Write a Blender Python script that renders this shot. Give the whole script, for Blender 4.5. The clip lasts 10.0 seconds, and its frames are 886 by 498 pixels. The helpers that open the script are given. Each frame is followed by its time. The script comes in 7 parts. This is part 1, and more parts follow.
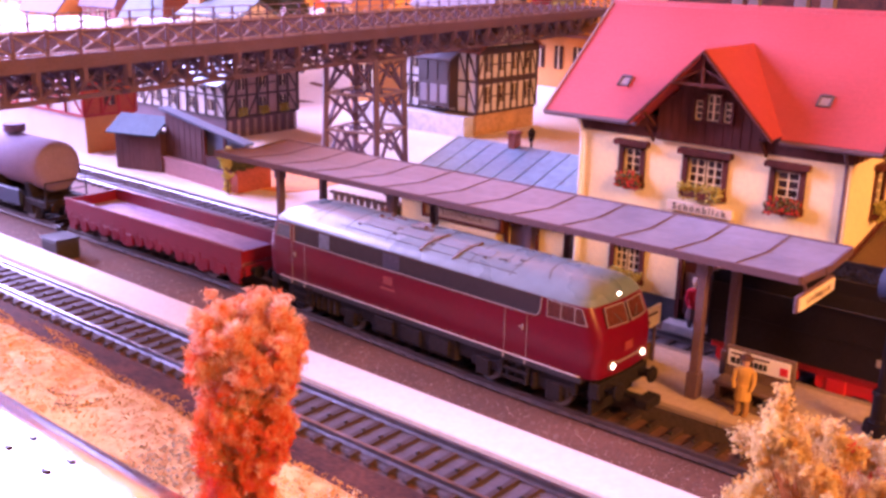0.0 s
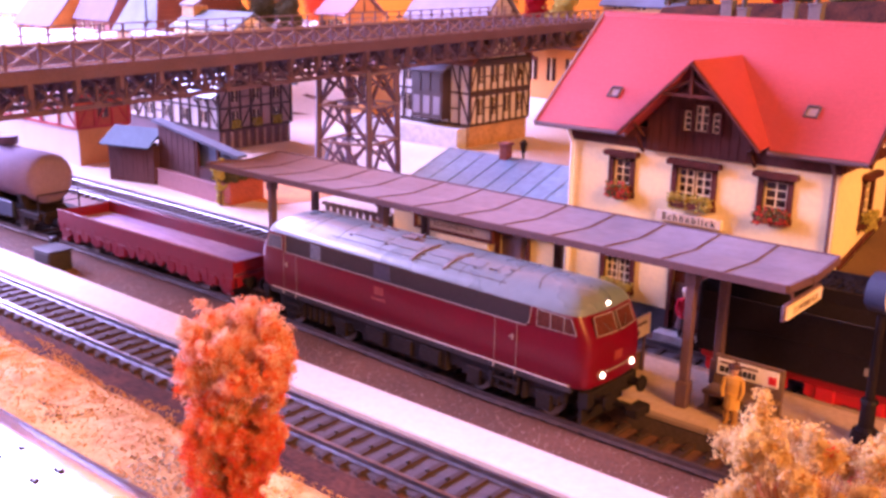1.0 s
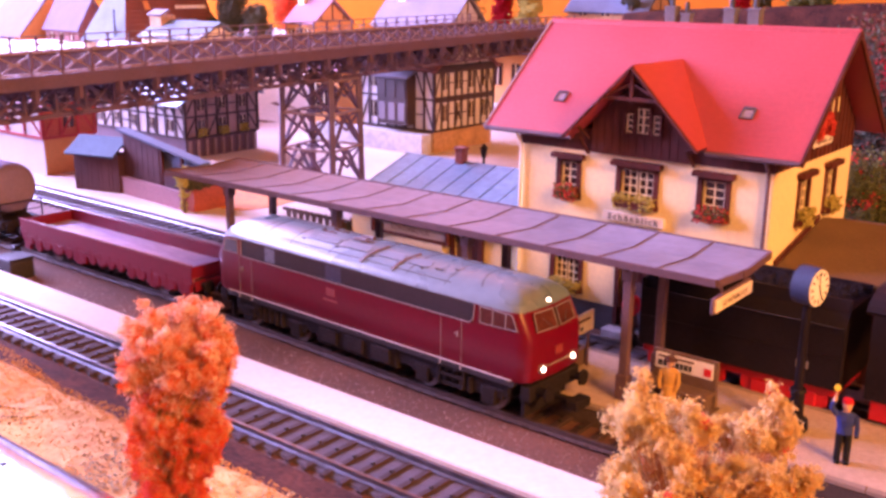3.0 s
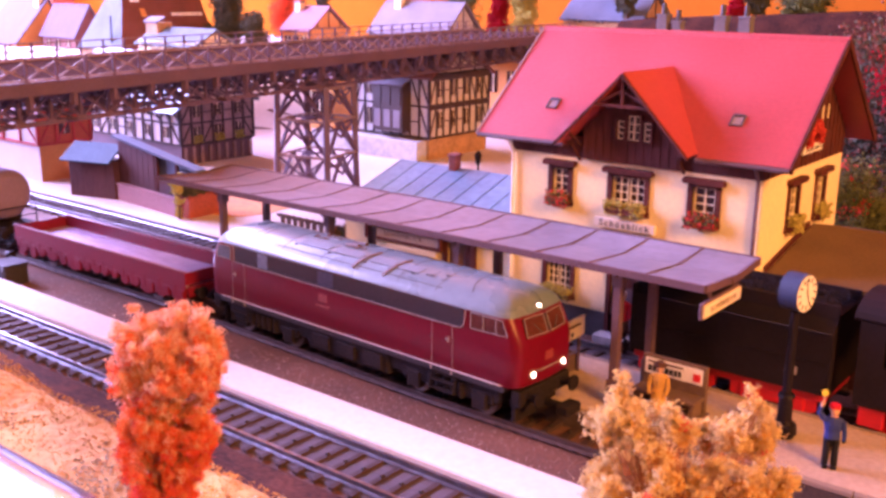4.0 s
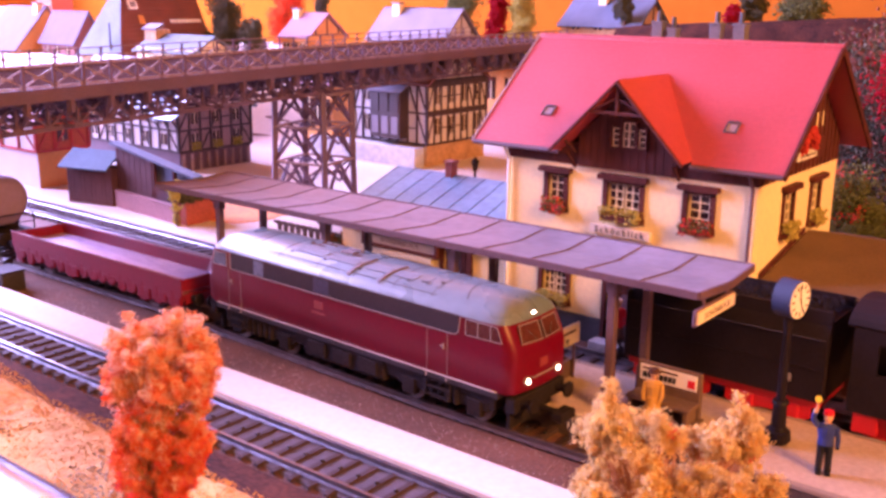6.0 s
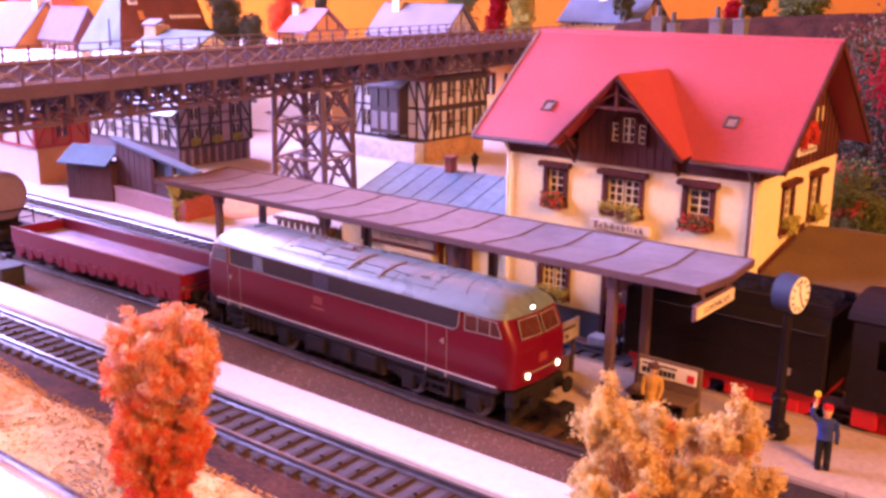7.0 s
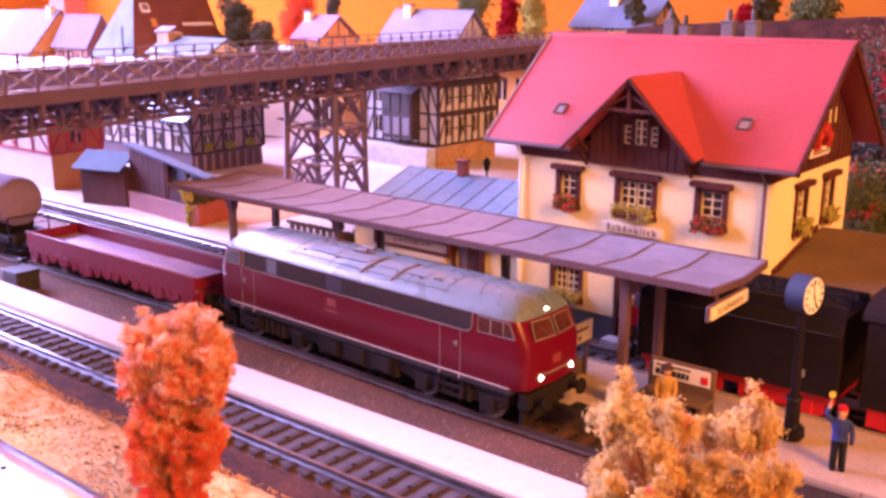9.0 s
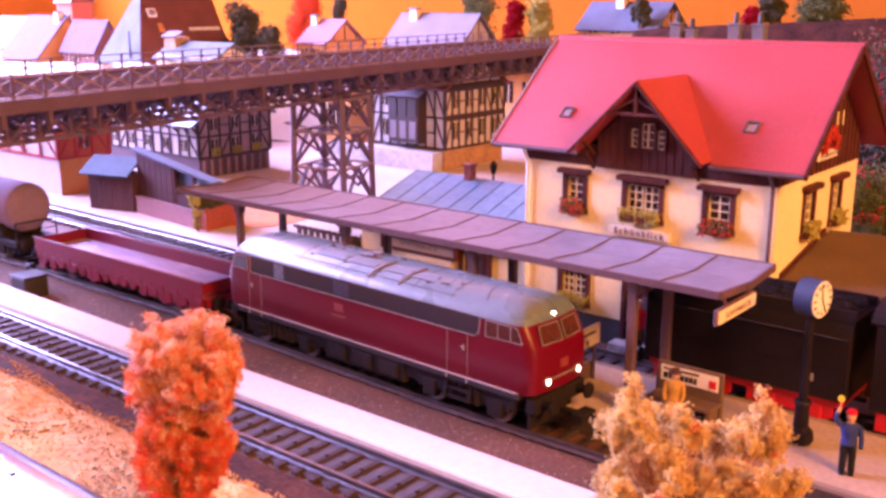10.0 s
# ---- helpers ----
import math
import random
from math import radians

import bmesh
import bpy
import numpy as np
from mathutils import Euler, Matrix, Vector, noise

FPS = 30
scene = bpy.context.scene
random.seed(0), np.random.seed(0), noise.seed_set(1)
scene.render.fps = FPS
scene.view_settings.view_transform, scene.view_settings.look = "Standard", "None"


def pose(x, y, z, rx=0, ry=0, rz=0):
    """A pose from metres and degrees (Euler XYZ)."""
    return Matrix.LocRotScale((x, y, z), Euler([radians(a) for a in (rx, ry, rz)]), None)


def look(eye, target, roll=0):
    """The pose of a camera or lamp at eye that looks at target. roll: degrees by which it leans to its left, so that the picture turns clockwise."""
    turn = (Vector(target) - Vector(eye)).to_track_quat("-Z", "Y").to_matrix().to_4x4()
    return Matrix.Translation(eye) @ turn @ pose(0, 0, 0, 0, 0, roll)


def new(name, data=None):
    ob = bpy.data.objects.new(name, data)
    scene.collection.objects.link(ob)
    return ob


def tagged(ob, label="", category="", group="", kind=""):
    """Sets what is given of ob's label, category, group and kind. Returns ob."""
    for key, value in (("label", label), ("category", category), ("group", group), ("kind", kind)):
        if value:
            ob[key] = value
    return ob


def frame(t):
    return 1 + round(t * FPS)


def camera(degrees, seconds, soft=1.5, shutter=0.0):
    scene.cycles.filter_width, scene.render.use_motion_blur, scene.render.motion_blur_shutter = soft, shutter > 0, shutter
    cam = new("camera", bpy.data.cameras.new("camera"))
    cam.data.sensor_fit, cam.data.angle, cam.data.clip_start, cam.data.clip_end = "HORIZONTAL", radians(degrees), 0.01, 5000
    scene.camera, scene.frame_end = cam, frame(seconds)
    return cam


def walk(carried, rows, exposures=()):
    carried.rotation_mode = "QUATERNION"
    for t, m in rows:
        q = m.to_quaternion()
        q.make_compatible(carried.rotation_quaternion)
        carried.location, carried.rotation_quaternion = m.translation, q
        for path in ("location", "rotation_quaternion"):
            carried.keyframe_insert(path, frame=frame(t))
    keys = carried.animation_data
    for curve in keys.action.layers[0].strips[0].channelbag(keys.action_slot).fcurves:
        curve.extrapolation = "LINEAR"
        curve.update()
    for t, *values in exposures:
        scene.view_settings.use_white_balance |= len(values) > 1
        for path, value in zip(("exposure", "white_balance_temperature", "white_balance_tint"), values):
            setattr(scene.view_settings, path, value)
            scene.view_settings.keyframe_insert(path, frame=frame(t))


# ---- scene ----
cam = camera(48.0, 10.0, 3.1)
PATH = [
    (0, (-0.00168, -0.0155, 0.14876), (-0.24765, 0.27923, 0.03635), 1.11),
    (0.5, (0.00044, -0.01478, 0.14894), (-0.24576, 0.28052, 0.03858), 1.38),
    (1, (0.00073, -0.0157, 0.14864), (-0.24471, 0.28121, 0.04091), 1.05),
    (1.5, (0.00673, -0.01602, 0.14873), (-0.23854, 0.28163, 0.04266), 0.56),
    (2, (0.01276, -0.01758, 0.1488), (-0.22964, 0.28246, 0.0429), 0.61),
    (2.5, (0.01466, -0.01639, 0.14932), (-0.22578, 0.28531, 0.04366), 0.65),
    (4, (0.0195, -0.01651, 0.14962), (-0.22011, 0.28704, 0.04741), 0.65),
    (4.5, (0.01942, -0.0163, 0.15037), (-0.2203, 0.28769, 0.04976), 0.81),
    (5, (0.01945, -0.01652, 0.14993), (-0.22006, 0.28739, 0.04857), 0.8),
    (5.5, (0.02102, -0.01633, 0.15022), (-0.21898, 0.2878, 0.05069), 0.6),
    (7, (0.02139, -0.01591, 0.14971), (-0.21828, 0.28788, 0.04836), 0.6),
    (7.5, (0.02166, -0.01631, 0.14871), (-0.21858, 0.28699, 0.04726), 0.51),
    (8, (0.02208, -0.01695, 0.14825), (-0.21886, 0.2859, 0.0471), 0.6),
    (8.5, (0.02215, -0.01652, 0.14867), (-0.22007, 0.28586, 0.04921), 0.46),
    (9, (0.02168, -0.01732, 0.14836), (-0.22194, 0.28417, 0.04962), 0.3),
    (9.5, (0.02202, -0.01788, 0.14892), (-0.22245, 0.28289, 0.05007), 0.45),
    (10, (0.02152, -0.0172, 0.14887), (-0.22444, 0.28276, 0.05128), 0.01),
]
EXPOSURES = [(0.0, 0.22, 6500, 61), (10.0, 0.24, 6500, 60)]
walk(cam, [(t, look(eye, target, roll)) for t, eye, target, roll in PATH], EXPOSURES)

# world, daylight from the window, the room's lamp
world = bpy.data.worlds.new("world")
scene.world = world
world.use_nodes = True
_sky = world.node_tree.nodes.new("ShaderNodeTexSky")
_sky.sky_type, _sky.sun_disc = "NISHITA", False
_sky.sun_elevation, _sky.sun_rotation = radians(30), radians(250)
world.node_tree.links.new(_sky.outputs[0], world.node_tree.nodes["Background"].inputs[0])
world.node_tree.nodes["Background"].inputs[1].default_value = 0.08


def area_lamp(name, eye, target, w, h, watts, colour):
    data = bpy.data.lights.new(name, "AREA")
    data.shape, data.size, data.size_y, data.energy, data.color = "RECTANGLE", w, h, watts, colour
    ob = new(name, data)
    ob.matrix_world = look(eye, target)
    return ob


# the sky's light in the window opening, beside the far end of the tracks
area_lamp("window_light", (-1.92, 0.22, 0.72), (-0.3, 0.30, 0.05), 1.75, 0.95, 240.0, (0.50, 0.57, 1.0))
# the warm ceiling lamp of the room
_lamp = bpy.data.lights.new("ceiling_lamp_light", "POINT")
_lamp.energy, _lamp.color, _lamp.shadow_soft_size = 74.0, (1.0, 0.52, 0.09), 0.16
new("ceiling_lamp_light", _lamp).location = (0.80, -0.10, 0.63)

# ---- building helpers: lengths in millimetres ----
MM = 0.001
WORLD = {}


def thing(name, label, category, at=(0, 0, 0), rz=0, group="", kind=""):
    ob = new(name)
    ob.empty_display_size = 0.004
    ob.matrix_basis = pose(at[0] * MM, at[1] * MM, at[2] * MM, 0, 0, rz)
    WORLD[ob.name] = pose(at[0], at[1], at[2], 0, 0, rz)
    return tagged(ob, label, category, group, kind)


def finish(name, bm, material, smooth=False):
    bm.transform(Matrix.Scale(MM, 4))
    bm.normal_update()
    mesh = bpy.data.meshes.new(name)
    for f in bm.faces:
        f.smooth = smooth
    bm.to_mesh(mesh)
    bm.free()
    if smooth:
        mesh.set_sharp_from_angle(angle=radians(38))
    mesh.materials.append(material)
    return mesh


def part(name, bm, material, parent, label="", smooth=False, local=False):
    """Links bm as one mesh under a thing or part; bm is in world millimetres unless local."""
    if not local:
        bm.transform(WORLD[parent.name].inverted())
    ob = new(name, finish(name, bm, material, smooth))
    ob.parent = parent
    WORLD[ob.name] = WORLD[parent.name]
    return tagged(ob, label)


def piece(name, mesh, parent, m):
    """One of many alike pieces on one mesh; m in local millimetres."""
    ob = new(name, mesh)
    ob.parent = parent
    m = m.copy()
    m.translation = m.translation * MM
    ob.matrix_basis = m
    return ob


def solid(name, bm, material, label, category, kind="structure", smooth=False, group=""):
    """A top-level thing of one mesh, with its origin at its base."""
    xs = [v.co for v in bm.verts]
    c = Vector(((min(v.x for v in xs) + max(v.x for v in xs)) / 2, (min(v.y for v in xs) + max(v.y for v in xs)) / 2, min(v.z for v in xs)))
    bm.transform(Matrix.Translation(-c))
    ob = new(name, finish(name, bm, material, smooth))
    ob.location = c * MM
    WORLD[ob.name] = Matrix.Translation(c)
    return tagged(ob, label, category, group, kind)


def B():
    return bmesh.new()


def quads(bm, vs, fs):
    made = [bm.verts.new(v) for v in vs]
    return [bm.faces.new([made[i] for i in f]) for f in fs], made


BOX = [(0, 3, 2, 1), (4, 5, 6, 7), (0, 1, 5, 4), (1, 2, 6, 5), (2, 3, 7, 6), (3, 0, 4, 7)]


def box(bm, x0, x1, y0, y1, z0, z1, bev=0.0, m=None):
    vs = [(x0, y0, z0), (x1, y0, z0), (x1, y1, z0), (x0, y1, z0), (x0, y0, z1), (x1, y0, z1), (x1, y1, z1), (x0, y1, z1)]
    if m is not None:
        vs = [m @ Vector(v) for v in vs]
    fs, made = quads(bm, vs, BOX)
    if bev > 0:
        edges = list({e for f in fs for e in f.edges})
        bmesh.ops.bevel(bm, geom=edges, offset=bev, segments=1, affect="EDGES")
    return bm


def bar(bm, p, q, w, h=None, up=(0, 0, 1)):
    """A square bar from p to q."""
    h = w if h is None else h
    p, q = Vector(p), Vector(q)
    d = (q - p).normalized()
    s = d.cross(Vector(up))
    if s.length < 1e-4:
        s = d.cross(Vector((0, 1, 0)))
    s.normalize()
    u = s.cross(d)
    s, u = s * w / 2, u * h / 2
    vs = [p - s - u, p + s - u, p + s + u, p - s + u, q - s - u, q + s - u, q + s + u, q - s + u]
    quads(bm, vs, BOX)
    return bm


def tube(bm, p, q, r, r2=None, n=10):
    r2 = r if r2 is None else r2
    p, q = Vector(p), Vector(q)
    d = (q - p).normalized()
    s = d.cross(Vector((0, 0, 1)))
    if s.length < 1e-4:
        s = Vector((1, 0, 0))
    s.normalize()
    u = s.cross(d)
    a = [bm.verts.new(p + (s * math.cos(2 * math.pi * i / n) + u * math.sin(2 * math.pi * i / n)) * r) for i in range(n)]
    b = [bm.verts.new(q + (s * math.cos(2 * math.pi * i / n) + u * math.sin(2 * math.pi * i / n)) * r2) for i in range(n)]
    for i in range(n):
        bm.faces.new((a[i], b[i], b[(i + 1) % n], a[(i + 1) % n]))
    bm.faces.new(a)
    bm.faces.new(b[::-1])
    return bm


def ball(bm, c, r, sx=1.0, sy=1.0, sz=1.0, n=2):
    got = bmesh.ops.create_icosphere(bm, subdivisions=n, radius=r, matrix=Matrix.Translation(c) @ Matrix.Diagonal((sx, sy, sz, 1)))
    return got["verts"]


def prism(bm, pts, axis, a, b):
    """A polygon drawn in the two other axes, pushed from a to b along axis."""
    def put(u, v, w):
        return {"x": (w, u, v), "y": (u, w, v), "z": (u, v, w)}[axis]
    lo = [bm.verts.new(put(u, v, a)) for u, v in pts]
    hi = [bm.verts.new(put(u, v, b)) for u, v in pts]
    n = len(pts)
    fs = [bm.faces.new(lo), bm.faces.new(hi[::-1])]
    for i in range(n):
        fs.append(bm.faces.new((lo[i], hi[i], hi[(i + 1) % n], lo[(i + 1) % n])))
    bmesh.ops.recalc_face_normals(bm, faces=fs)
    return bm


def slab(bm, corners, thick):
    """A flat or warped quad or polygon given a thickness downwards."""
    c = [Vector(v) for v in corners]
    n = (c[1] - c[0]).cross(c[2] - c[0]).normalized()
    if n.z < 0:
        c = c[::-1]
        n = -n
    top = [bm.verts.new(v) for v in c]
    low = [bm.verts.new(v - n * thick) for v in c]
    k = len(c)
    fs = [bm.faces.new(top), bm.faces.new(low[::-1])]
    for i in range(k):
        fs.append(bm.faces.new((top[i], low[i], low[(i + 1) % k], top[(i + 1) % k])))
    bmesh.ops.recalc_face_normals(bm, faces=fs)
    return bm


def wall(bm, u0, u1, v0, v1, holes, w0, w1, axis):
    """A wall with openings (u0, u1, v0, v1): u runs along the wall, v is up; axis is the one that it faces."""
    us = sorted({u0, u1, *[h[0] for h in holes], *[h[1] for h in holes]})
    vs = sorted({v0, v1, *[h[2] for h in holes], *[h[3] for h in holes]})
    verts = {}

    def at(i, j, k):
        key = (i, j, k)
        if key not in verts:
            w = (w0, w1)[k]
            verts[key] = bm.verts.new((us[i], w, vs[j]) if axis == "y" else (w, us[i], vs[j]))
        return verts[key]

    def full(i, j):
        if not (0 <= i < len(us) - 1 and 0 <= j < len(vs) - 1):
            return False
        u, v = (us[i] + us[i + 1]) / 2, (vs[j] + vs[j + 1]) / 2
        return not any(h[0] < u < h[1] and h[2] < v < h[3] for h in holes)

    fs = []
    for i in range(len(us) - 1):
        for j in range(len(vs) - 1):
            if not full(i, j):
                continue
            fs.append(bm.faces.new((at(i, j, 0), at(i + 1, j, 0), at(i + 1, j + 1, 0), at(i, j + 1, 0))))
            fs.append(bm.faces.new((at(i, j, 1), at(i, j + 1, 1), at(i + 1, j + 1, 1), at(i + 1, j, 1))))
            for (di, dj), (a, b) in {(-1, 0): ((i, j), (i, j + 1)), (1, 0): ((i + 1, j), (i + 1, j + 1)), (0, -1): ((i, j), (i + 1, j)), (0, 1): ((i, j + 1), (i + 1, j + 1))}.items():
                if not full(i + di, j + dj):
                    fs.append(bm.faces.new((at(*a, 0), at(*b, 0), at(*b, 1), at(*a, 1))))
    bmesh.ops.recalc_face_normals(bm, faces=fs)
    return bm


def loft(bm, rings, cap0=True, cap1=True):
    made = [[bm.verts.new(p) for p in ring] for ring in rings]
    n = len(made[0])
    fs = []
    for a, b in zip(made, made[1:]):
        for i in range(n):
            fs.append(bm.faces.new((a[i], a[(i + 1) % n], b[(i + 1) % n], b[i])))
    if cap0:
        fs.append(bm.faces.new(made[0][::-1]))
    if cap1:
        fs.append(bm.faces.new(made[-1]))
    bmesh.ops.recalc_face_normals(bm, faces=fs)
    return bm


def granules(name, centres, sizes, material, parent=None, seed=1, label="", category="", kind="stuff", fuzz=False):
    """Many small ragged crumbs in one mesh; fuzz: slim four-faced ones."""
    rng = np.random.default_rng(seed)
    n = len(centres)
    base = np.array([(1, 0, 0), (-1, 0, 0), (0, 1, 0), (0, -1, 0), (0, 0, 1), (0, 0, -1)], float)
    tri = np.array([(0, 2, 4), (2, 1, 4), (1, 3, 4), (3, 0, 4), (2, 0, 5), (1, 2, 5), (3, 1, 5), (0, 3, 5)])
    if fuzz:
        base = np.array([(1.2, 0, 0), (-0.5, 0.8, 0.3), (-0.5, -0.6, 0.7), (-0.2, -0.2, -1.0)])
        tri = np.array([(0, 1, 2), (0, 2, 3), (0, 3, 1), (1, 3, 2)])
    k = len(base)
    q = rng.normal(size=(n, 3, 3))
    q = np.linalg.qr(q)[0]
    pts = base[None] * rng.uniform(0.55, 1.35, (n, k, 1)) * np.asarray(sizes)[:, None, None]
    pts = np.einsum("nij,nkj->nki", q, pts) + np.asarray(centres)[:, None, :]
    off = np.zeros(3)
    if parent is not None:
        off = np.array(WORLD[parent.name].translation)
    mesh = bpy.data.meshes.new(name)
    faces = (tri[None] + k * np.arange(n)[:, None, None]).reshape(-1, 3)
    mesh.from_pydata(((pts.reshape(-1, 3) - off) * MM).tolist(), [], faces.tolist())
    mesh.materials.append(material)
    ob = new(name, mesh)
    if parent is not None:
        ob.parent = parent
        WORLD[ob.name] = WORLD[parent.name]
        return tagged(ob, label, kind=kind)
    return tagged(ob, label, category, kind=kind)


def words(name, text, size, material, parent, m, label="", stretch=1.0, space=1.26, weight=0.004):
    """Letters as a thin mesh; m in world millimetres, letters in its xy plane."""
    curve = bpy.data.curves.new(name, "FONT")
    curve.body, curve.size, curve.align_x, curve.align_y, curve.extrude = text, size, "CENTER", "CENTER", 0.06
    curve.resolution_u, curve.space_character, curve.offset = 3, space, size * weight
    tmp = new(name, curve)
    bpy.context.view_layer.update()
    mesh = bpy.data.meshes.new_from_object(tmp.evaluated_get(bpy.context.evaluated_depsgraph_get()))
    bpy.data.objects.remove(tmp)
    mesh.transform(WORLD[parent.name].inverted() @ m @ Matrix.Diagonal((stretch, 1, 1, 1)))
    mesh.transform(Matrix.Scale(MM, 4))
    mesh.materials.clear()
    mesh.materials.append(material)
    ob = new(name, mesh)
    ob.parent = parent
    return tagged(ob, label)


# ---- materials ----
def mat(name, colour, rough=0.6, metal=0.0, var=0.18, grain=900.0, patch=45.0, bump=0.15, tint=None, island=0.0, coat=0.0, piecewise=0.0, spec=0.5, streak=None, soft=0.0):
    m = bpy.data.materials.new(name)
    m.use_nodes = True
    nt = m.node_tree
    N, L = nt.nodes, nt.links
    p = N["Principled BSDF"]
    co = N.new("ShaderNodeTexCoord")
    src = co.outputs["Object"]
    if streak:
        mp = N.new("ShaderNodeMapping")
        mp.inputs["Scale"].default_value = streak
        L.new(src, mp.inputs["Vector"])
        src = mp.outputs[0]
    fine = N.new("ShaderNodeTexNoise")
    fine.inputs["Scale"].default_value, fine.inputs["Detail"].default_value = grain, 4
    wide = N.new("ShaderNodeTexNoise")
    wide.inputs["Scale"].default_value, wide.inputs["Detail"].default_value = patch, 3
    L.new(src, fine.inputs["Vector"])
    L.new(src, wide.inputs["Vector"])
    add = N.new("ShaderNodeMath")
    add.operation = "ADD"
    L.new(fine.outputs["Fac"], add.inputs[0])
    L.new(wide.outputs["Fac"], add.inputs[1])
    last = add.outputs[0]
    for on, node, socket in ((island, "ShaderNodeNewGeometry", "Random Per Island"), (piecewise, "ShaderNodeObjectInfo", "Random")):
        if on:
            src = N.new(node)
            mul = N.new("ShaderNodeMath")
            mul.operation = "MULTIPLY_ADD"
            mul.inputs[1].default_value = on
            L.new(src.outputs[socket], mul.inputs[0])
            L.new(last, mul.inputs[2])
            last = mul.outputs[0]
    mid = 1.0 + (island + piecewise) / 2
    half = 0.28 + (island + piecewise) / 2
    rng = N.new("ShaderNodeMapRange")
    rng.inputs["From Min"].default_value, rng.inputs["From Max"].default_value = mid - half, mid + half
    L.new(last, rng.inputs["Value"])
    mix = N.new("ShaderNodeMix")
    mix.data_type = "RGBA"
    dark = [c * (1 - var) for c in colour]
    light = [min(1, c * (1 + var)) for c in colour] if tint is None else list(tint)
    mix.inputs["A"].default_value = (*dark, 1)
    mix.inputs["B"].default_value = (*light, 1)
    L.new(rng.outputs[0], mix.inputs["Factor"])
    L.new(mix.outputs["Result"], p.inputs["Base Color"])
    rr = N.new("ShaderNodeMapRange")
    rr.inputs["To Min"].default_value, rr.inputs["To Max"].default_value = max(0.03, rough * 0.8), min(1, rough * 1.2)
    L.new(wide.outputs["Fac"], rr.inputs["Value"])
    L.new(rr.outputs[0], p.inputs["Roughness"])
    p.inputs["Metallic"].default_value = metal
    p.inputs["Coat Weight"].default_value = coat
    p.inputs["Specular IOR Level"].default_value = spec
    if bump:
        b = N.new("ShaderNodeBump")
        b.inputs["Strength"].default_value, b.inputs["Distance"].default_value = bump, 0.0006
        L.new(fine.outputs["Fac"], b.inputs["Height"])
        L.new(b.outputs[0], p.inputs["Normal"])
    if soft:
        # light passes through loose foam
        tr = N.new("ShaderNodeBsdfTranslucent")
        L.new(mix.outputs["Result"], tr.inputs["Color"])
        both = N.new("ShaderNodeMixShader")
        both.inputs["Fac"].default_value = soft
        L.new(p.outputs[0], both.inputs[1])
        L.new(tr.outputs[0], both.inputs[2])
        L.new(both.outputs[0], N["Material Output"].inputs["Surface"])
    return m


def glow(name, colour, strength):
    m = bpy.data.materials.new(name)
    m.use_nodes = True
    p = m.node_tree.nodes["Principled BSDF"]
    p.inputs["Emission Color"].default_value = (*colour, 1)
    p.inputs["Emission Strength"].default_value = strength
    return m


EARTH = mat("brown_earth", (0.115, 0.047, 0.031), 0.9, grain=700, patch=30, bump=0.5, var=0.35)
SAND = mat("pale_sand", (0.56, 0.48, 0.42), 0.9, grain=500, patch=18, bump=0.3, var=0.12)
SOIL_BANK = mat("dark_bank", (0.045, 0.016, 0.013), 0.95, spec=0.1, grain=500, patch=60, bump=0.6, var=0.4, tint=(0.12, 0.042, 0.026))
GRASS = mat("dry_scatter", (0.70, 0.27, 0.04), 0.95, grain=350, patch=24, bump=0.6, var=0.2, tint=(0.78, 0.50, 0.17))
GRASS_BITS = mat("scatter_crumbs", (0.64, 0.22, 0.03), 0.95, island=1.0, var=0.25, tint=(0.78, 0.46, 0.12), bump=0)
STRAW_BITS = mat("straw_crumbs", (0.62, 0.44, 0.20), 0.95, island=1.0, var=0.4, tint=(0.86, 0.76, 0.52), bump=0)
DARK_BITS = mat("dark_crumbs", (0.15, 0.09, 0.07), 0.95, island=1.0, var=0.5, tint=(0.42, 0.30, 0.16), bump=0)
EMBANK = mat("dark_embankment", (0.022, 0.007, 0.005), 0.95, spec=0.1, grain=500, patch=60, bump=0.6, var=0.4, tint=(0.075, 0.022, 0.012))
TRACK_BED = mat("grey_mauve_bed", (0.072, 0.052, 0.066), 0.8, grain=600, patch=60, bump=0.3, var=0.25)
PLATFORM_SIDE = mat("brown_platform_side", (0.065, 0.040, 0.032), 0.8, var=0.3, patch=60)
STEEL = mat("rail_steel", (0.29, 0.285, 0.31), 0.33, metal=1.0, var=0.2, grain=300, patch=25, bump=0.05)
SLEEPER = mat("sleeper_plastic", (0.050, 0.030, 0.030), 0.7, spec=0.15, piecewise=0.5, var=0.3, bump=0.2)
OLD_STEEL = mat("dull_brown_rail", (0.085, 0.055, 0.05), 0.55, metal=0.4, var=0.3, grain=300, patch=25, bump=0.05)
STUD = mat("contact_stud", (0.06, 0.05, 0.05), 0.4, metal=0.6, bump=0)
STRIP = mat("pale_painted_card", (0.63, 0.57, 0.54), 0.75, var=0.08, grain=500, patch=25, bump=0.1)
PLATFORM = mat("platform_stone", (0.42, 0.30, 0.22), 0.8, var=0.16, grain=500, patch=22, bump=0.2)
KERB = mat("kerb_stone", (0.24, 0.17, 0.13), 0.8, piecewise=0.4, var=0.15, bump=0.2)
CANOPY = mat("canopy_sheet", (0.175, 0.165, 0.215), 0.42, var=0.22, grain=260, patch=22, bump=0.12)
RAILING = mat("mauve_brown_railing", (0.21, 0.14, 0.135), 0.5, var=0.2, bump=0.1)
BROWN = mat("brown_plastic", (0.105, 0.057, 0.072), 0.6, var=0.2, bump=0.15)
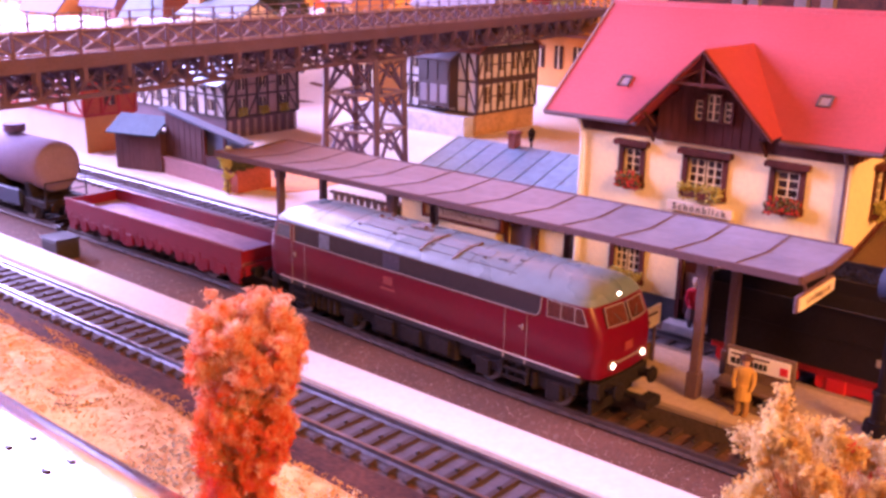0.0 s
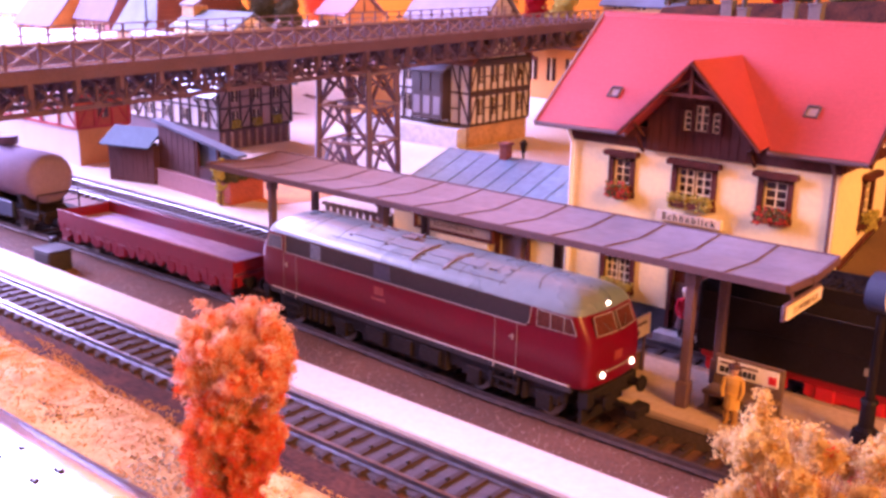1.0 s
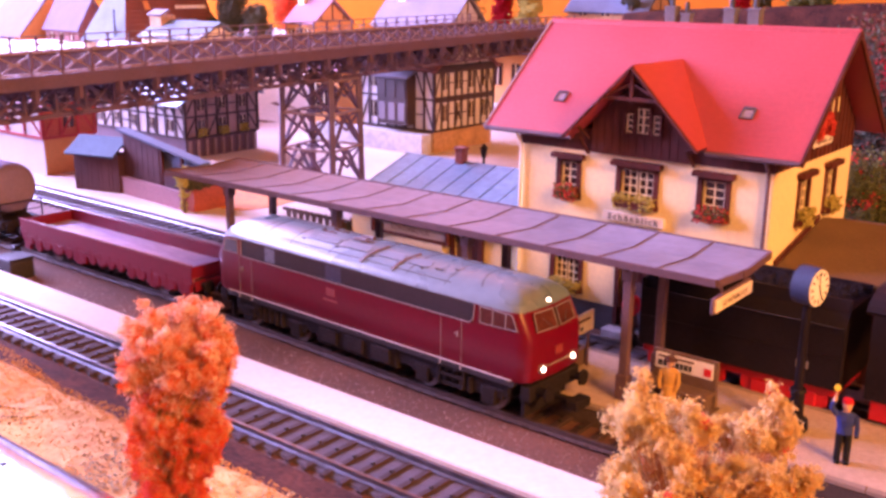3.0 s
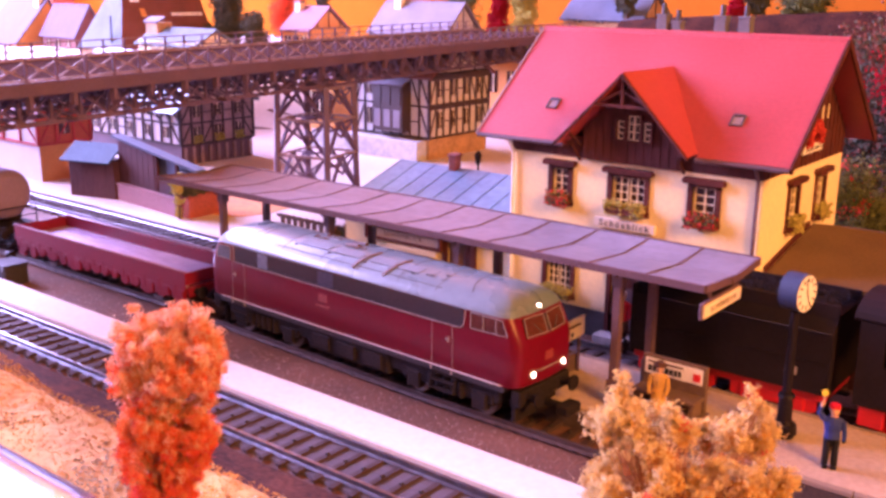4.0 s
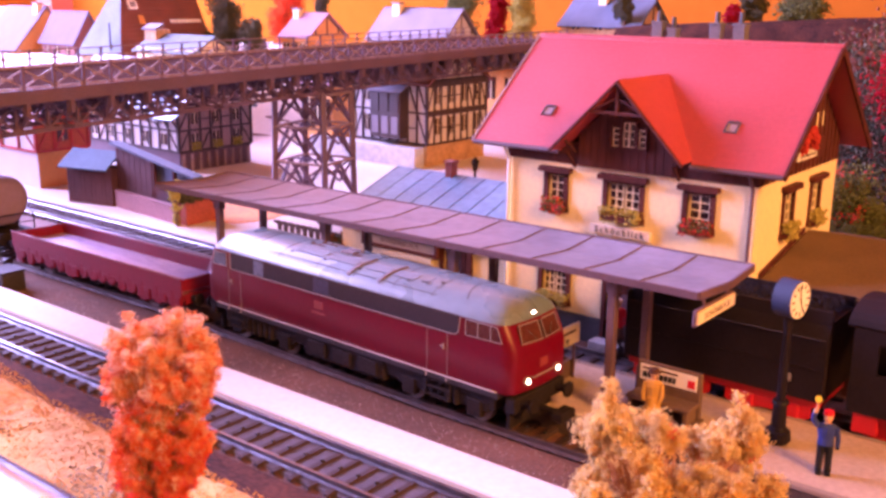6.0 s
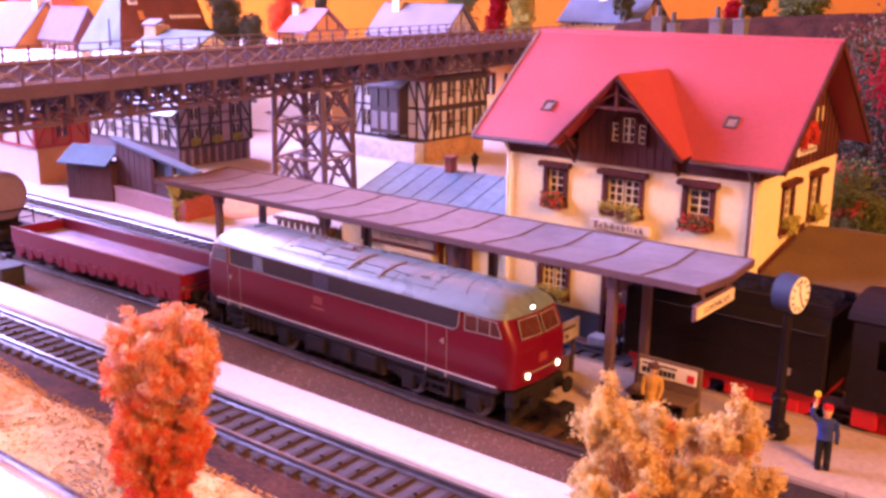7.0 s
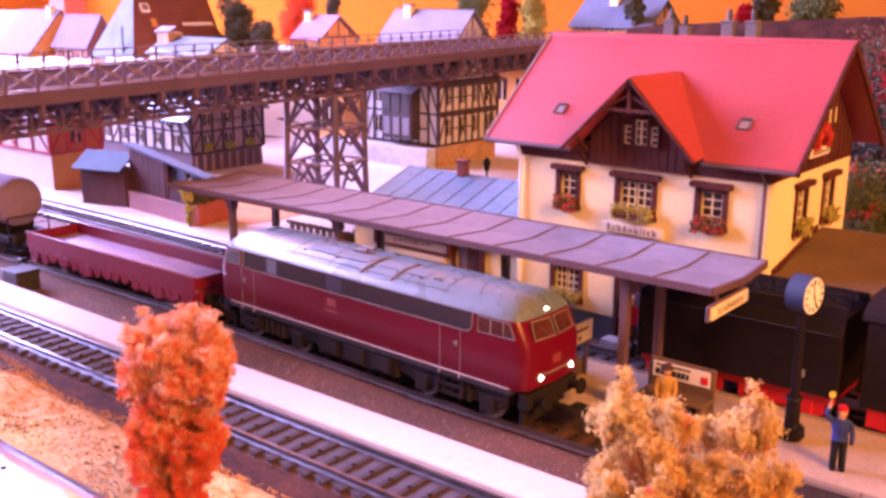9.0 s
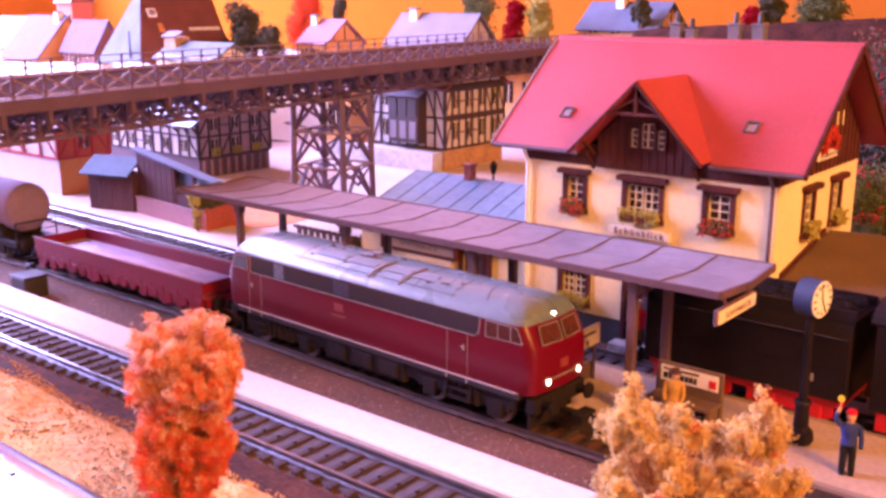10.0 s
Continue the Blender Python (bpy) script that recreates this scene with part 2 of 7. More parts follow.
PLASTER = mat("cream_plaster", (0.84, 0.69, 0.39), 0.75, var=0.08, grain=500, patch=28, bump=0.15)
WOOD = mat("dark_wood", (0.080, 0.023, 0.019), 0.65, spec=0.15, var=0.35, grain=500, patch=60, bump=0.3, streak=(1, 1, 0.2))
# SKYLIGHT_PANE: pale tone paints the reflection in the glass
SKYLIGHT_PANE = mat("reflecting_skylight_pane", (0.27, 0.20, 0.235), 0.35, bump=0.02, var=0.2)
BOARD_CREAM = mat("cream_name_board", (0.72, 0.62, 0.50), 0.7, bump=0.03, var=0.06)
CREAM = mat("cream_frame", (0.75, 0.63, 0.40), 0.5, bump=0.05, var=0.08)
PANE = mat("dark_pane", (0.05, 0.024, 0.02), 0.12, bump=0, var=0.3)
SLATE = mat("slate_plinth", (0.045, 0.045, 0.055), 0.7, bump=0.3, var=0.3)
TIN = mat("blue_grey_tin", (0.085, 0.11, 0.16), 0.45, bump=0.1, var=0.18, grain=300, patch=25)
ANNEX_TIN = mat("blue_standing_seam", (0.15, 0.25, 0.34), 0.42, bump=0.1, var=0.2, grain=300, patch=25)
ORANGE_SHADE = mat("orange_shade", (0.55, 0.20, 0.045), 0.95, grain=500, patch=40, bump=0.5, var=0.3)
TIN_DULL = mat("dull_blue_tin", (0.10, 0.115, 0.155), 0.7, spec=0.2, bump=0.1, var=0.2)
OLIVE_ROOF = mat("olive_brown_roof", (0.13, 0.075, 0.035), 0.75, bump=0.2, var=0.2)
BRICK = mat("brick_wall", (0.28, 0.06, 0.035), 0.8, bump=0.3, var=0.3, grain=600)
STONE = mat("tan_stone", (0.40, 0.23, 0.11), 0.85, bump=0.5, var=0.3, grain=260)
CHIMNEY = mat("grey_chimney", (0.13, 0.125, 0.14), 0.8, bump=0.3, var=0.2)
GREY_STONE = mat("grey_stone", (0.42, 0.42, 0.44), 0.85, bump=0.4, var=0.2, grain=260)
TIMBER = mat("black_timber", (0.040, 0.020, 0.018), 0.6, var=0.3)
RED_TIMBER = mat("red_timber", (0.42, 0.035, 0.03), 0.6, var=0.25)
INFILL = mat("white_infill", (0.52, 0.47, 0.45), 0.8, var=0.08, bump=0.15)
WHITE = mat("white_board", (0.78, 0.75, 0.70), 0.5, var=0.05, bump=0)
INK = mat("black_ink", (0.02, 0.02, 0.02), 0.6, bump=0)
RED_INK = mat("red_ink", (0.60, 0.02, 0.02), 0.5, bump=0)
LOCO_RED = mat("crimson_lacquer", (0.122, 0.003, 0.013), 0.32, var=0.12, bump=0.02, patch=30, spec=0.28)
LOCO_ROOF = mat("grey_roof_paint", (0.132, 0.182, 0.226), 0.29, spec=0.8, var=0.14, bump=0.05, grain=250, patch=35)
LOCO_BAND = mat("anthracite_band", (0.032, 0.028, 0.036), 0.2, var=0.1, patch=20, bump=0)
TRIM = mat("bright_trim_line", (0.52, 0.46, 0.46), 0.35, var=0.1, bump=0)
LOCO_LINE = mat("silver_line", (0.25, 0.22, 0.22), 0.35, var=0.1, bump=0)
BLACK = mat("black_running_gear", (0.020, 0.015, 0.017), 0.7, spec=0.06, var=0.35, bump=0.2)
WHEEL = mat("wheel_steel", (0.22, 0.20, 0.20), 0.35, metal=0.8, bump=0.05)
CAB_PANE = mat("cab_pane", (0.075, 0.022, 0.020), 0.14, bump=0, var=0.35, patch=120)
# SKY_PANE: pale blue puts the daylight on the glass into its colour
SKY_PANE = mat("pale_pane", (0.11, 0.14, 0.20), 0.2, bump=0, var=0.3, patch=150)
NIGHT_PANE = mat("blue_black_pane", (0.05, 0.055, 0.09), 0.12, bump=0)
SOLE_GREY = mat("dull_sole_grey", (0.035, 0.030, 0.035), 0.6, spec=0.2, var=0.3, bump=0.1)
JOINT = mat("roof_joint_grey", (0.06, 0.058, 0.068), 0.6, bump=0)
COPPER = mat("rust_brown", (0.10, 0.058, 0.048), 0.6, bump=0.1)
WAGON = mat("oxide_red", (0.16, 0.007, 0.020), 0.5, spec=0.3, var=0.18, bump=0.08)
RIM_PINK = mat("rim_highlight_pink", (0.36, 0.20, 0.22), 0.5, var=0.3, patch=200, bump=0)
WAGON_FLOOR = mat("worn_floor", (0.38, 0.30, 0.48), 0.26, var=0.2, bump=0.08, grain=400, streak=(0.3, 1, 1))
TANK = mat("tank_grey_mauve", (0.20, 0.14, 0.215), 0.75, spec=0.2, var=0.15, bump=0.05)
STEAM = mat("steam_black", (0.013, 0.009, 0.0125), 0.5, spec=0.14, var=0.3, bump=0.08)
STEAM_RED = mat("wheel_red", (0.45, 0.012, 0.012), 0.45, var=0.15, bump=0.05)
DECK_GREY = mat("dull_deck_grey", (0.10, 0.085, 0.09), 0.7, var=0.2, bump=0.05)
COAL = mat("coal_lumps", (0.022, 0.017, 0.022), 0.8, spec=0.1, island=1.0, var=0.4, bump=0.3)
CLOCK_BLUE = mat("clock_blue_grey", (0.022, 0.032, 0.065), 0.55, spec=0.25, bump=0.03)
COACH_ROOF = mat("silver_coach_roof", (0.72, 0.84, 0.96), 0.2, metal=1.0, var=0.04, bump=0.02)
COACH_SIDE = mat("blue_coach_side", (0.10, 0.13, 0.22), 0.3, var=0.1, bump=0.03)
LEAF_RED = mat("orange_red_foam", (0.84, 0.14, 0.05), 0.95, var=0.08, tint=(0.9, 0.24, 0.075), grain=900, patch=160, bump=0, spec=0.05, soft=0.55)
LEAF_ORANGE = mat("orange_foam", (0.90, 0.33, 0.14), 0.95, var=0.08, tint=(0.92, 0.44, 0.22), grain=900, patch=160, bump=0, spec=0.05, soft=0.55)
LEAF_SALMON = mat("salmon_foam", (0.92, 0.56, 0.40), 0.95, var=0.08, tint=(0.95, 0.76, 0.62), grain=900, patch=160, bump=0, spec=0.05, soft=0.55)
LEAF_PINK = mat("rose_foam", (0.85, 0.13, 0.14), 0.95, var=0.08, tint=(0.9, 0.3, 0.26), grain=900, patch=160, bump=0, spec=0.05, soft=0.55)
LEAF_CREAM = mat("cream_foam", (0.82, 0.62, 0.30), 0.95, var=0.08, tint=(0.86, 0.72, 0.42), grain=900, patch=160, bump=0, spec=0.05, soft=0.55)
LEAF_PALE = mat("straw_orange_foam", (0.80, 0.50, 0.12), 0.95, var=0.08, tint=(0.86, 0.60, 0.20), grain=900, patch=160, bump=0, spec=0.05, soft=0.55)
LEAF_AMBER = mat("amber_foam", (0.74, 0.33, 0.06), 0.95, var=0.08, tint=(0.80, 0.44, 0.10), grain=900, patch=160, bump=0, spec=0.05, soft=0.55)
LEAF_GREEN = mat("olive_green_foam", (0.04, 0.055, 0.015), 0.95, island=1.0, var=0.5, tint=(0.16, 0.17, 0.035), bump=0)
LEAF_YELLOW = mat("yellow_green_foam", (0.33, 0.30, 0.04), 0.95, island=1.0, var=0.4, tint=(0.55, 0.45, 0.10), bump=0)
LEAF_DARK = mat("dark_green_foam", (0.03, 0.035, 0.015), 0.95, island=1.0, var=0.5, tint=(0.09, 0.08, 0.03), bump=0)
LEAF_CRIMSON = mat("crimson_foam", (0.40, 0.008, 0.018), 0.95, var=0.3, tint=(0.55, 0.03, 0.04), grain=600, patch=120, bump=0, spec=0.05, soft=0.4)
PETAL_RED = mat("red_petals", (0.50, 0.015, 0.015), 0.8, island=1.0, var=0.3, tint=(0.62, 0.07, 0.03), bump=0)
BARK = mat("bark_wire", (0.10, 0.05, 0.03), 0.9, bump=0.4)
WALL_PAINT = mat("ochre_wall_paint", (0.36, 0.098, 0.009), 0.9, spec=0.0, var=0.06, grain=60, patch=3, bump=0.05)
ROOM_PAINT = mat("sand_room_paint", (0.30, 0.20, 0.10), 0.9, var=0.05, grain=40, patch=2, bump=0.05)
ROOM_FLOOR = mat("room_floor_board", (0.25, 0.16, 0.10), 0.6, var=0.2, grain=20, patch=3, bump=0.1)
FAR_ROOF = mat("pale_slate_roof", (0.20, 0.18, 0.21), 0.8, spec=0.1, var=0.14, bump=0.15)
DARK_LILAC = mat("lilac_slate_roof", (0.115, 0.09, 0.12), 0.8, spec=0.1, var=0.14, bump=0.15)
SHED_BROWN = mat("mauve_brown_boards", (0.10, 0.044, 0.046), 0.8, spec=0.2, var=0.2, patch=60, streak=(1, 1, 0.2))
SHED_TIN = mat("light_blue_tin", (0.10, 0.15, 0.19), 0.8, spec=0.15, var=0.2, patch=40)
BIG_ROOF = mat("dull_blue_slate", (0.13, 0.165, 0.18), 0.8, spec=0.1, var=0.2, bump=0.15)
ORANGE_WALL = mat("orange_render", (0.62, 0.26, 0.07), 0.8, var=0.15)
FAR_PINK = mat("pink_tile_roof", (0.27, 0.12, 0.135), 0.8, var=0.14, bump=0.15)
FAR_BROWN = mat("brown_shingle_gable", (0.17, 0.055, 0.04), 0.7, var=0.25, bump=0.2)
LAMP_WHITE = glow("headlamp_glow", (1.0, 0.84, 0.56), 10.0)


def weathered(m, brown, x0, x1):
    """Warm light painted into the colour: brown over one end of the sheet, fading from x0 to x1 (metres from its
    origin) with a ragged edge.
    """
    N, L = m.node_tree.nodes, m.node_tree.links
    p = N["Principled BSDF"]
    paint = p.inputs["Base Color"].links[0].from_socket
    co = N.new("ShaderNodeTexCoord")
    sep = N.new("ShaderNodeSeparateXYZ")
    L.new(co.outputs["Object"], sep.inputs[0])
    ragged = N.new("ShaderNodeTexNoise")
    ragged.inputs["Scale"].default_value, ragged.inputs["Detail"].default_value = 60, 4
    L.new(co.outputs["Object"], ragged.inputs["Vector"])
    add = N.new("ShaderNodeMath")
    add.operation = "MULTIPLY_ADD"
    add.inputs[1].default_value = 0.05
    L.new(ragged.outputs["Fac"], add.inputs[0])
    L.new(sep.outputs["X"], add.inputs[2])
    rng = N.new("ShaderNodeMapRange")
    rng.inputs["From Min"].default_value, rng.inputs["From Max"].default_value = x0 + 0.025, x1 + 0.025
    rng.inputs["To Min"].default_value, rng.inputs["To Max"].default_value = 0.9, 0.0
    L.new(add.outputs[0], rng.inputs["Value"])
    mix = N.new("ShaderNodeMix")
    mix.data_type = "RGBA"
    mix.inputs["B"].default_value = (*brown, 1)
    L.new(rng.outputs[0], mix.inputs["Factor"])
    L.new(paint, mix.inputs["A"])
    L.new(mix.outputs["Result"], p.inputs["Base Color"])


# brown cast of the lighting at the canopy's west end, put into its colour
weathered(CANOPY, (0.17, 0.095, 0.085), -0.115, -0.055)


def tiles(name, colour, row, rough=0.55):
    """Small roof tiles: courses across the slope as fine relief."""
    m = mat(name, colour, rough, var=0.12, grain=700, patch=30, bump=0.12)
    nt = m.node_tree
    N, L = nt.nodes, nt.links
    co = N.new("ShaderNodeTexCoord")
    br = N.new("ShaderNodeTexBrick")
    mp = N.new("ShaderNodeMapping")
    mp.inputs["Rotation"].default_value = (radians(90), 0, 0)
    br.inputs["Scale"].default_value = 1.0
    br.inputs["Brick Width"].default_value, br.inputs["Row Height"].default_value = row * 1.0, row
    br.inputs["Mortar Size"].default_value = row * 0.10
    br.inputs["Color1"].default_value = br.inputs["Color2"].default_value = (1, 1, 1, 1)
    br.inputs["Mortar"].default_value = (0, 0, 0, 1)
    L.new(co.outputs["Object"], mp.inputs["Vector"])
    L.new(mp.outputs[0], br.inputs["Vector"])
    b = N.new("ShaderNodeBump")
    b.inputs["Strength"].default_value, b.inputs["Distance"].default_value = 0.35, 0.0003
    L.new(br.outputs["Color"], b.inputs["Height"])
    p = N["Principled BSDF"]
    if p.inputs["Normal"].links:
        L.new(p.inputs["Normal"].links[0].from_socket, b.inputs["Normal"])
    L.new(b.outputs[0], p.inputs["Normal"])
    return m


ROOF = tiles("red_roof_tiles", (0.38, 0.056, 0.064), 0.0014, 0.42)

# ---- the room and the layout's board ----
def room():
    x0, x1, y0, y1, z0, z1 = -1950, 1500, -1500, 1200, -900, 2000
    bm = box(B(), x0, x1, y0, y1, z0 - 40, z0)
    solid("floor", bm, ROOM_FLOOR, "brown board floor of the room", "floor")
    bm = box(B(), x0, x1, y0, y1, z1, z1 + 40)
    solid("ceiling", bm, ROOM_PAINT, "plain sand-coloured room ceiling", "ceiling")
    solid("wall_north", box(B(), x0, x1, y1, y1 + 60, z0, z1), WALL_PAINT, "ochre painted wall behind the layout", "wall")
    solid("wall_south", box(B(), x0, x1, y0 - 60, y0, z0, z1), ROOM_PAINT, "plain sand-coloured room wall", "wall")
    solid("wall_east", box(B(), x1, x1 + 60, y0, y1, z0, z1), ROOM_PAINT, "plain sand-coloured room wall", "wall")
    bm = wall(B(), y0, y1, z0, z1, [(-660, 1130, 230, 1230)], x0 - 60, x0, "x")
    solid("wall_west", bm, WALL_PAINT, "ochre room wall with a window opening", "wall")


room()


def hill(x, y):
    """Height of the ground: flat round the station, a slope up to the town behind."""
    z = 4.0
    k = min(1, max(0, (x + 840) / 180))
    start = 600 + 135 * k * k * (3 - 2 * k)
    t = min(1, max(0, (y - start) / 120))
    s = t * t * (3 - 2 * t)
    return z + 58 * s


def ground():
    bm = B()
    xs = [-1940 + 40 * i for i in range(61)]
    ys = [-60, 0, 60, 120, 150, 156, 163, 172] + [180 + 30 * i for i in range(34)]
    grid = []
    for y in ys:
        row = []
        for x in xs:
            if y <= 146:
                z = 5.5 + 1.5 * noise.noise(Vector((x * 0.02, y * 0.02, 0)))
                z += 1.2 * noise.noise(Vector((x * 0.08, y * 0.08, 3)))
                if y < 120:
                    z = 3.0
            else:
                z = hill(x, y) - (0.0 if y > 172 else 0.4)
            row.append(bm.verts.new((x, y, z)))
        grid.append(row)
    for a, b in zip(grid, grid[1:]):
        for i in range(len(xs) - 1):
            bm.faces.new((a[i], a[i + 1], b[i + 1], b[i]))
    return solid("ground", bm, EARTH, "brown earth and fine ballast of the model layout", "ground", smooth=True)


ground()
solid("baseboard", box(B(), -1945, 460, -70, 1195, -900, -4), BARK, "brown boarded table under the layout", "board")


def sand():
    """The pale sanded yard round the houses, a thin sheet on the ground."""
    bm = B()
    xs = [-1940 + 40 * i for i in range(43)]
    ys = [346, 352, 360] + [380 + 30 * i for i in range(28)]
    grid = [[bm.verts.new((x, y + (2.5 * noise.noise(Vector((x * 0.03, y, 1))) if y < 355 else 0), hill(x, y) + (0.1 if y < 350 else 1.4))) for x in xs] for y in ys]
    for a, b in zip(grid, grid[1:]):
        for i in range(len(xs) - 1):
            bm.faces.new((a[i], a[i + 1], b[i + 1], b[i]))
    solid("yard", bm, SAND, "pale sanded yard and street between the houses", "yard", smooth=True)


sand()


def scatter_patch():
    """Orange sheet on the yard beside the canopy; it paints warm-lit shade."""
    bm = B()
    n = 40
    cx, cy = -518.0, 414.0
    top = []
    for i in range(n):
        a = 2 * math.pi * i / n
        r = 1.0 + 0.22 * noise.noise(Vector((math.cos(a) * 2, math.sin(a) * 2, 7)))
        top.append(bm.verts.new((cx + 58 * r * math.cos(a), cy + 42 * r * math.sin(a), hill(cx, cy) + 1.75)))
    bm.faces.new(top)
    low = [bm.verts.new((v.co.x * 1.004 - 0.004 * cx, v.co.y * 1.01 - 0.01 * cy, hill(cx, cy) + 1.2)) for v in top]
    for i in range(n):
        bm.faces.new((low[i], low[(i + 1) % n], top[(i + 1) % n], top[i]))
    solid("yard_patch", bm, ORANGE_SHADE, "orange patch of painted shade on the sanded yard", "ground")


scatter_patch()


def foreground():
    """Dry grassy bank before the near track, with an uneven edge."""
    bm = B()
    xs = [-760 + 8 * i for i in range(108)]
    grid = []
    for k, y in enumerate([96, 104, 112, 119, 126, 133, 139, 145, 150, 153.6, 156]):
        row = []
        for x in xs:
            e = 3.0 * noise.noise(Vector((x * 0.035, 2.0, 0))) + 1.4 * noise.noise(Vector((x * 0.13, 5.0, 0)))
            lift = 1.6 * noise.noise(Vector((x * 0.05, y * 0.05, 9))) + 0.9 * noise.noise(Vector((x * 0.17, y * 0.17, 4)))
            z = 10.5 + lift - (5.5 if y > 155 else (1.6 if y > 153 else 0))
            row.append(bm.verts.new((x, y + e * (y - 90) / 66, z)))
        grid.append(row)
    for a, b in zip(grid, grid[1:]):
        for i in range(len(xs) - 1):
            bm.faces.new((a[i], a[i + 1], b[i + 1], b[i]))
    solid("grass_bank", bm, GRASS, "bank of dry yellow and orange scatter grass", "bank", smooth=True)
    rng = np.random.default_rng(5)
    n = 17000
    x = rng.uniform(-600, -60, n)
    y = 154.5 - np.abs(rng.normal(0, 22, n))
    keep = y > 96
    x, y = x[keep], y[keep]
    z = np.array([10.6 + 1.6 * noise.noise(Vector((a * 0.05, b * 0.05, 9))) + 0.9 * noise.noise(Vector((a * 0.17, b * 0.17, 4))) for a, b in zip(x, y)])
    granules("scatter_grass", np.stack([x, y, z], 1), rng.uniform(0.14, 0.42, len(x)), GRASS_BITS, seed=6, label="orange and straw coloured scatter grass", category="grass")
    n = 9000
    x = rng.uniform(-420, -60, n)
    y = rng.uniform(106, 153, n)
    d = np.array([noise.noise(Vector((a * 0.06, b * 0.08, 20))) + 0.5 * noise.noise(Vector((a * 0.22, b * 0.22, 5))) for a, b in zip(x, y)]) + 0.0022 * (x + 260) - 0.006 * (y - 128)
    keep = d > 0.34
    x, y = x[keep], y[keep]
    z = np.array([10.9 + 1.6 * noise.noise(Vector((a * 0.05, b * 0.05, 9))) for a, b in zip(x, y)])
    granules("ground_cover", np.stack([x, y, z], 1), rng.uniform(0.18, 0.55, len(x)), DARK_BITS, seed=8, label="dark olive ground cover crumbs in the dry grass", category="ground cover")
    n = 4200
    x = rng.uniform(-235, -60, n)
    y = rng.uniform(108, 154, n)
    d = np.array([noise.noise(Vector((a * 0.07, b * 0.09, 44))) for a, b in zip(x, y)])
    keep = d > -0.12
    x, y = x[keep], y[keep]
    z = np.array([11.0 + 1.6 * noise.noise(Vector((a * 0.05, b * 0.05, 9))) for a, b in zip(x, y)])
    granules("straw_crumbs", np.stack([x, y, z], 1), rng.uniform(0.2, 0.6, len(x)), STRAW_BITS, seed=10, label="cream and straw foam crumbs on the bank", category="ground cover")
    n = 5200
    x = rng.uniform(-620, -230, n)
    y = rng.uniform(154, 168, n)
    d = np.array([noise.noise(Vector((a * 0.03, b * 0.12, 31))) for a, b in zip(x, y)])
    keep = d > 0.08
    x, y = x[keep], y[keep]
    z = np.interp(y, [154, 158, 165, 171.5], [8.7, 7.3, 5.7, 4.8])
    granules("edge_scatter", np.stack([x, y, z], 1), rng.uniform(0.14, 0.4, len(x)), GRASS_BITS, seed=9, label="orange scatter spilled on the track bed edge", category="ground cover")
    # dark slope between the bank and the track bed
    bm = B()
    prism(bm, [(148, 3.0), (154, 8.6), (158, 7.2), (165, 5.6), (171.5, 4.7), (173.3, 3.6), (173.3, 3.0)], "x", -760, 110)
    solid("bed_edge", bm, SOIL_BANK, "dark rusty brown edge of the track bed", "track bed")


foreground()


# ---- tracks ----
GAUGE = 18.6
RAIL_TOP = 7.6


def bend(line):
    """Place and heading along a polyline, by distance."""
    out = []
    for (x0, y0), (x1, y1) in zip(line, line[1:]):
        out.append((x0, y0, x1, y1, math.hypot(x1 - x0, y1 - y0)))
    return out


SLEEPER_MESH = None
SHORT_MESH = None
STUD_MESH = None


def track(label, line, step=7.7, bed=True):
    global SLEEPER_MESH, SHORT_MESH, STUD_MESH
    if SLEEPER_MESH is None:
        SLEEPER_MESH = finish("sleeper", box(B(), -1.15, 1.15, -14.5, 14.5, 4.2, 5.5, 0.25), SLEEPER)
        SHORT_MESH = finish("sleeper", box(B(), -1.5, 1.5, -13.0, 9.6, 4.2, 5.5, 0.25), SLEEPER)
        STUD_MESH = finish("stud", box(B(), -0.55, 0.55, -0.6, 0.6, 5.4, 6.3, 0.15), STUD)
    ob = thing("track", label, "railway track", (line[0][0], line[0][1], 0), group="station tracks")
    o = WORLD[ob.name].translation
    if bed:
        rings = [[(x, y - 12.6, 3.9), (x, y + 12.6, 3.9), (x, y + 12.0, 4.75), (x, y - 12.0, 4.75)] for x, y in line]
        part("track_bed", loft(B(), rings), TRACK_BED, ob, "grey mauve bed between the sleepers")
    for side in (-1, 1):
        bm2 = B()
        prof = [(-1.2, 5.3), (1.2, 5.3), (1.0, 5.7), (0.35, 6.0), (0.35, 6.9), (0.62, 7.05), (0.62, RAIL_TOP), (-0.62, RAIL_TOP), (-0.62, 7.05), (-0.35, 6.9), (-0.35, 6.0), (-1.0, 5.7)]
        rings = []
        for i, (x, y) in enumerate(line):
            a = line[max(0, i - 1)]
            b = line[min(len(line) - 1, i + 1)]
            h = math.atan2(b[1] - a[1], b[0] - a[0])
            nx, ny = -math.sin(h), math.cos(h)
            rings.append([(x + nx * (side * GAUGE / 2 + u), y + ny * (side * GAUGE / 2 + u), v) for u, v in prof])
        loft(bm2, rings)
        part("rail", bm2, STEEL if bed else OLD_STEEL, ob)
    rest = 0.0
    for x0, y0, x1, y1, length in bend(line):
        h = math.atan2(y1 - y0, x1 - x0)
        d = rest
        while d < length:
            x, y = x0 + (x1 - x0) * d / length, y0 + (y1 - y0) * d / length
            m = Matrix.Translation((x - o.x, y - o.y, 0)) @ Matrix.Rotation(h, 4, "Z")
            piece("sleeper", SLEEPER_MESH if bed else SHORT_MESH, ob, m)
            piece("stud", STUD_MESH, ob, m)
            d += step
        rest = d - length
    return ob


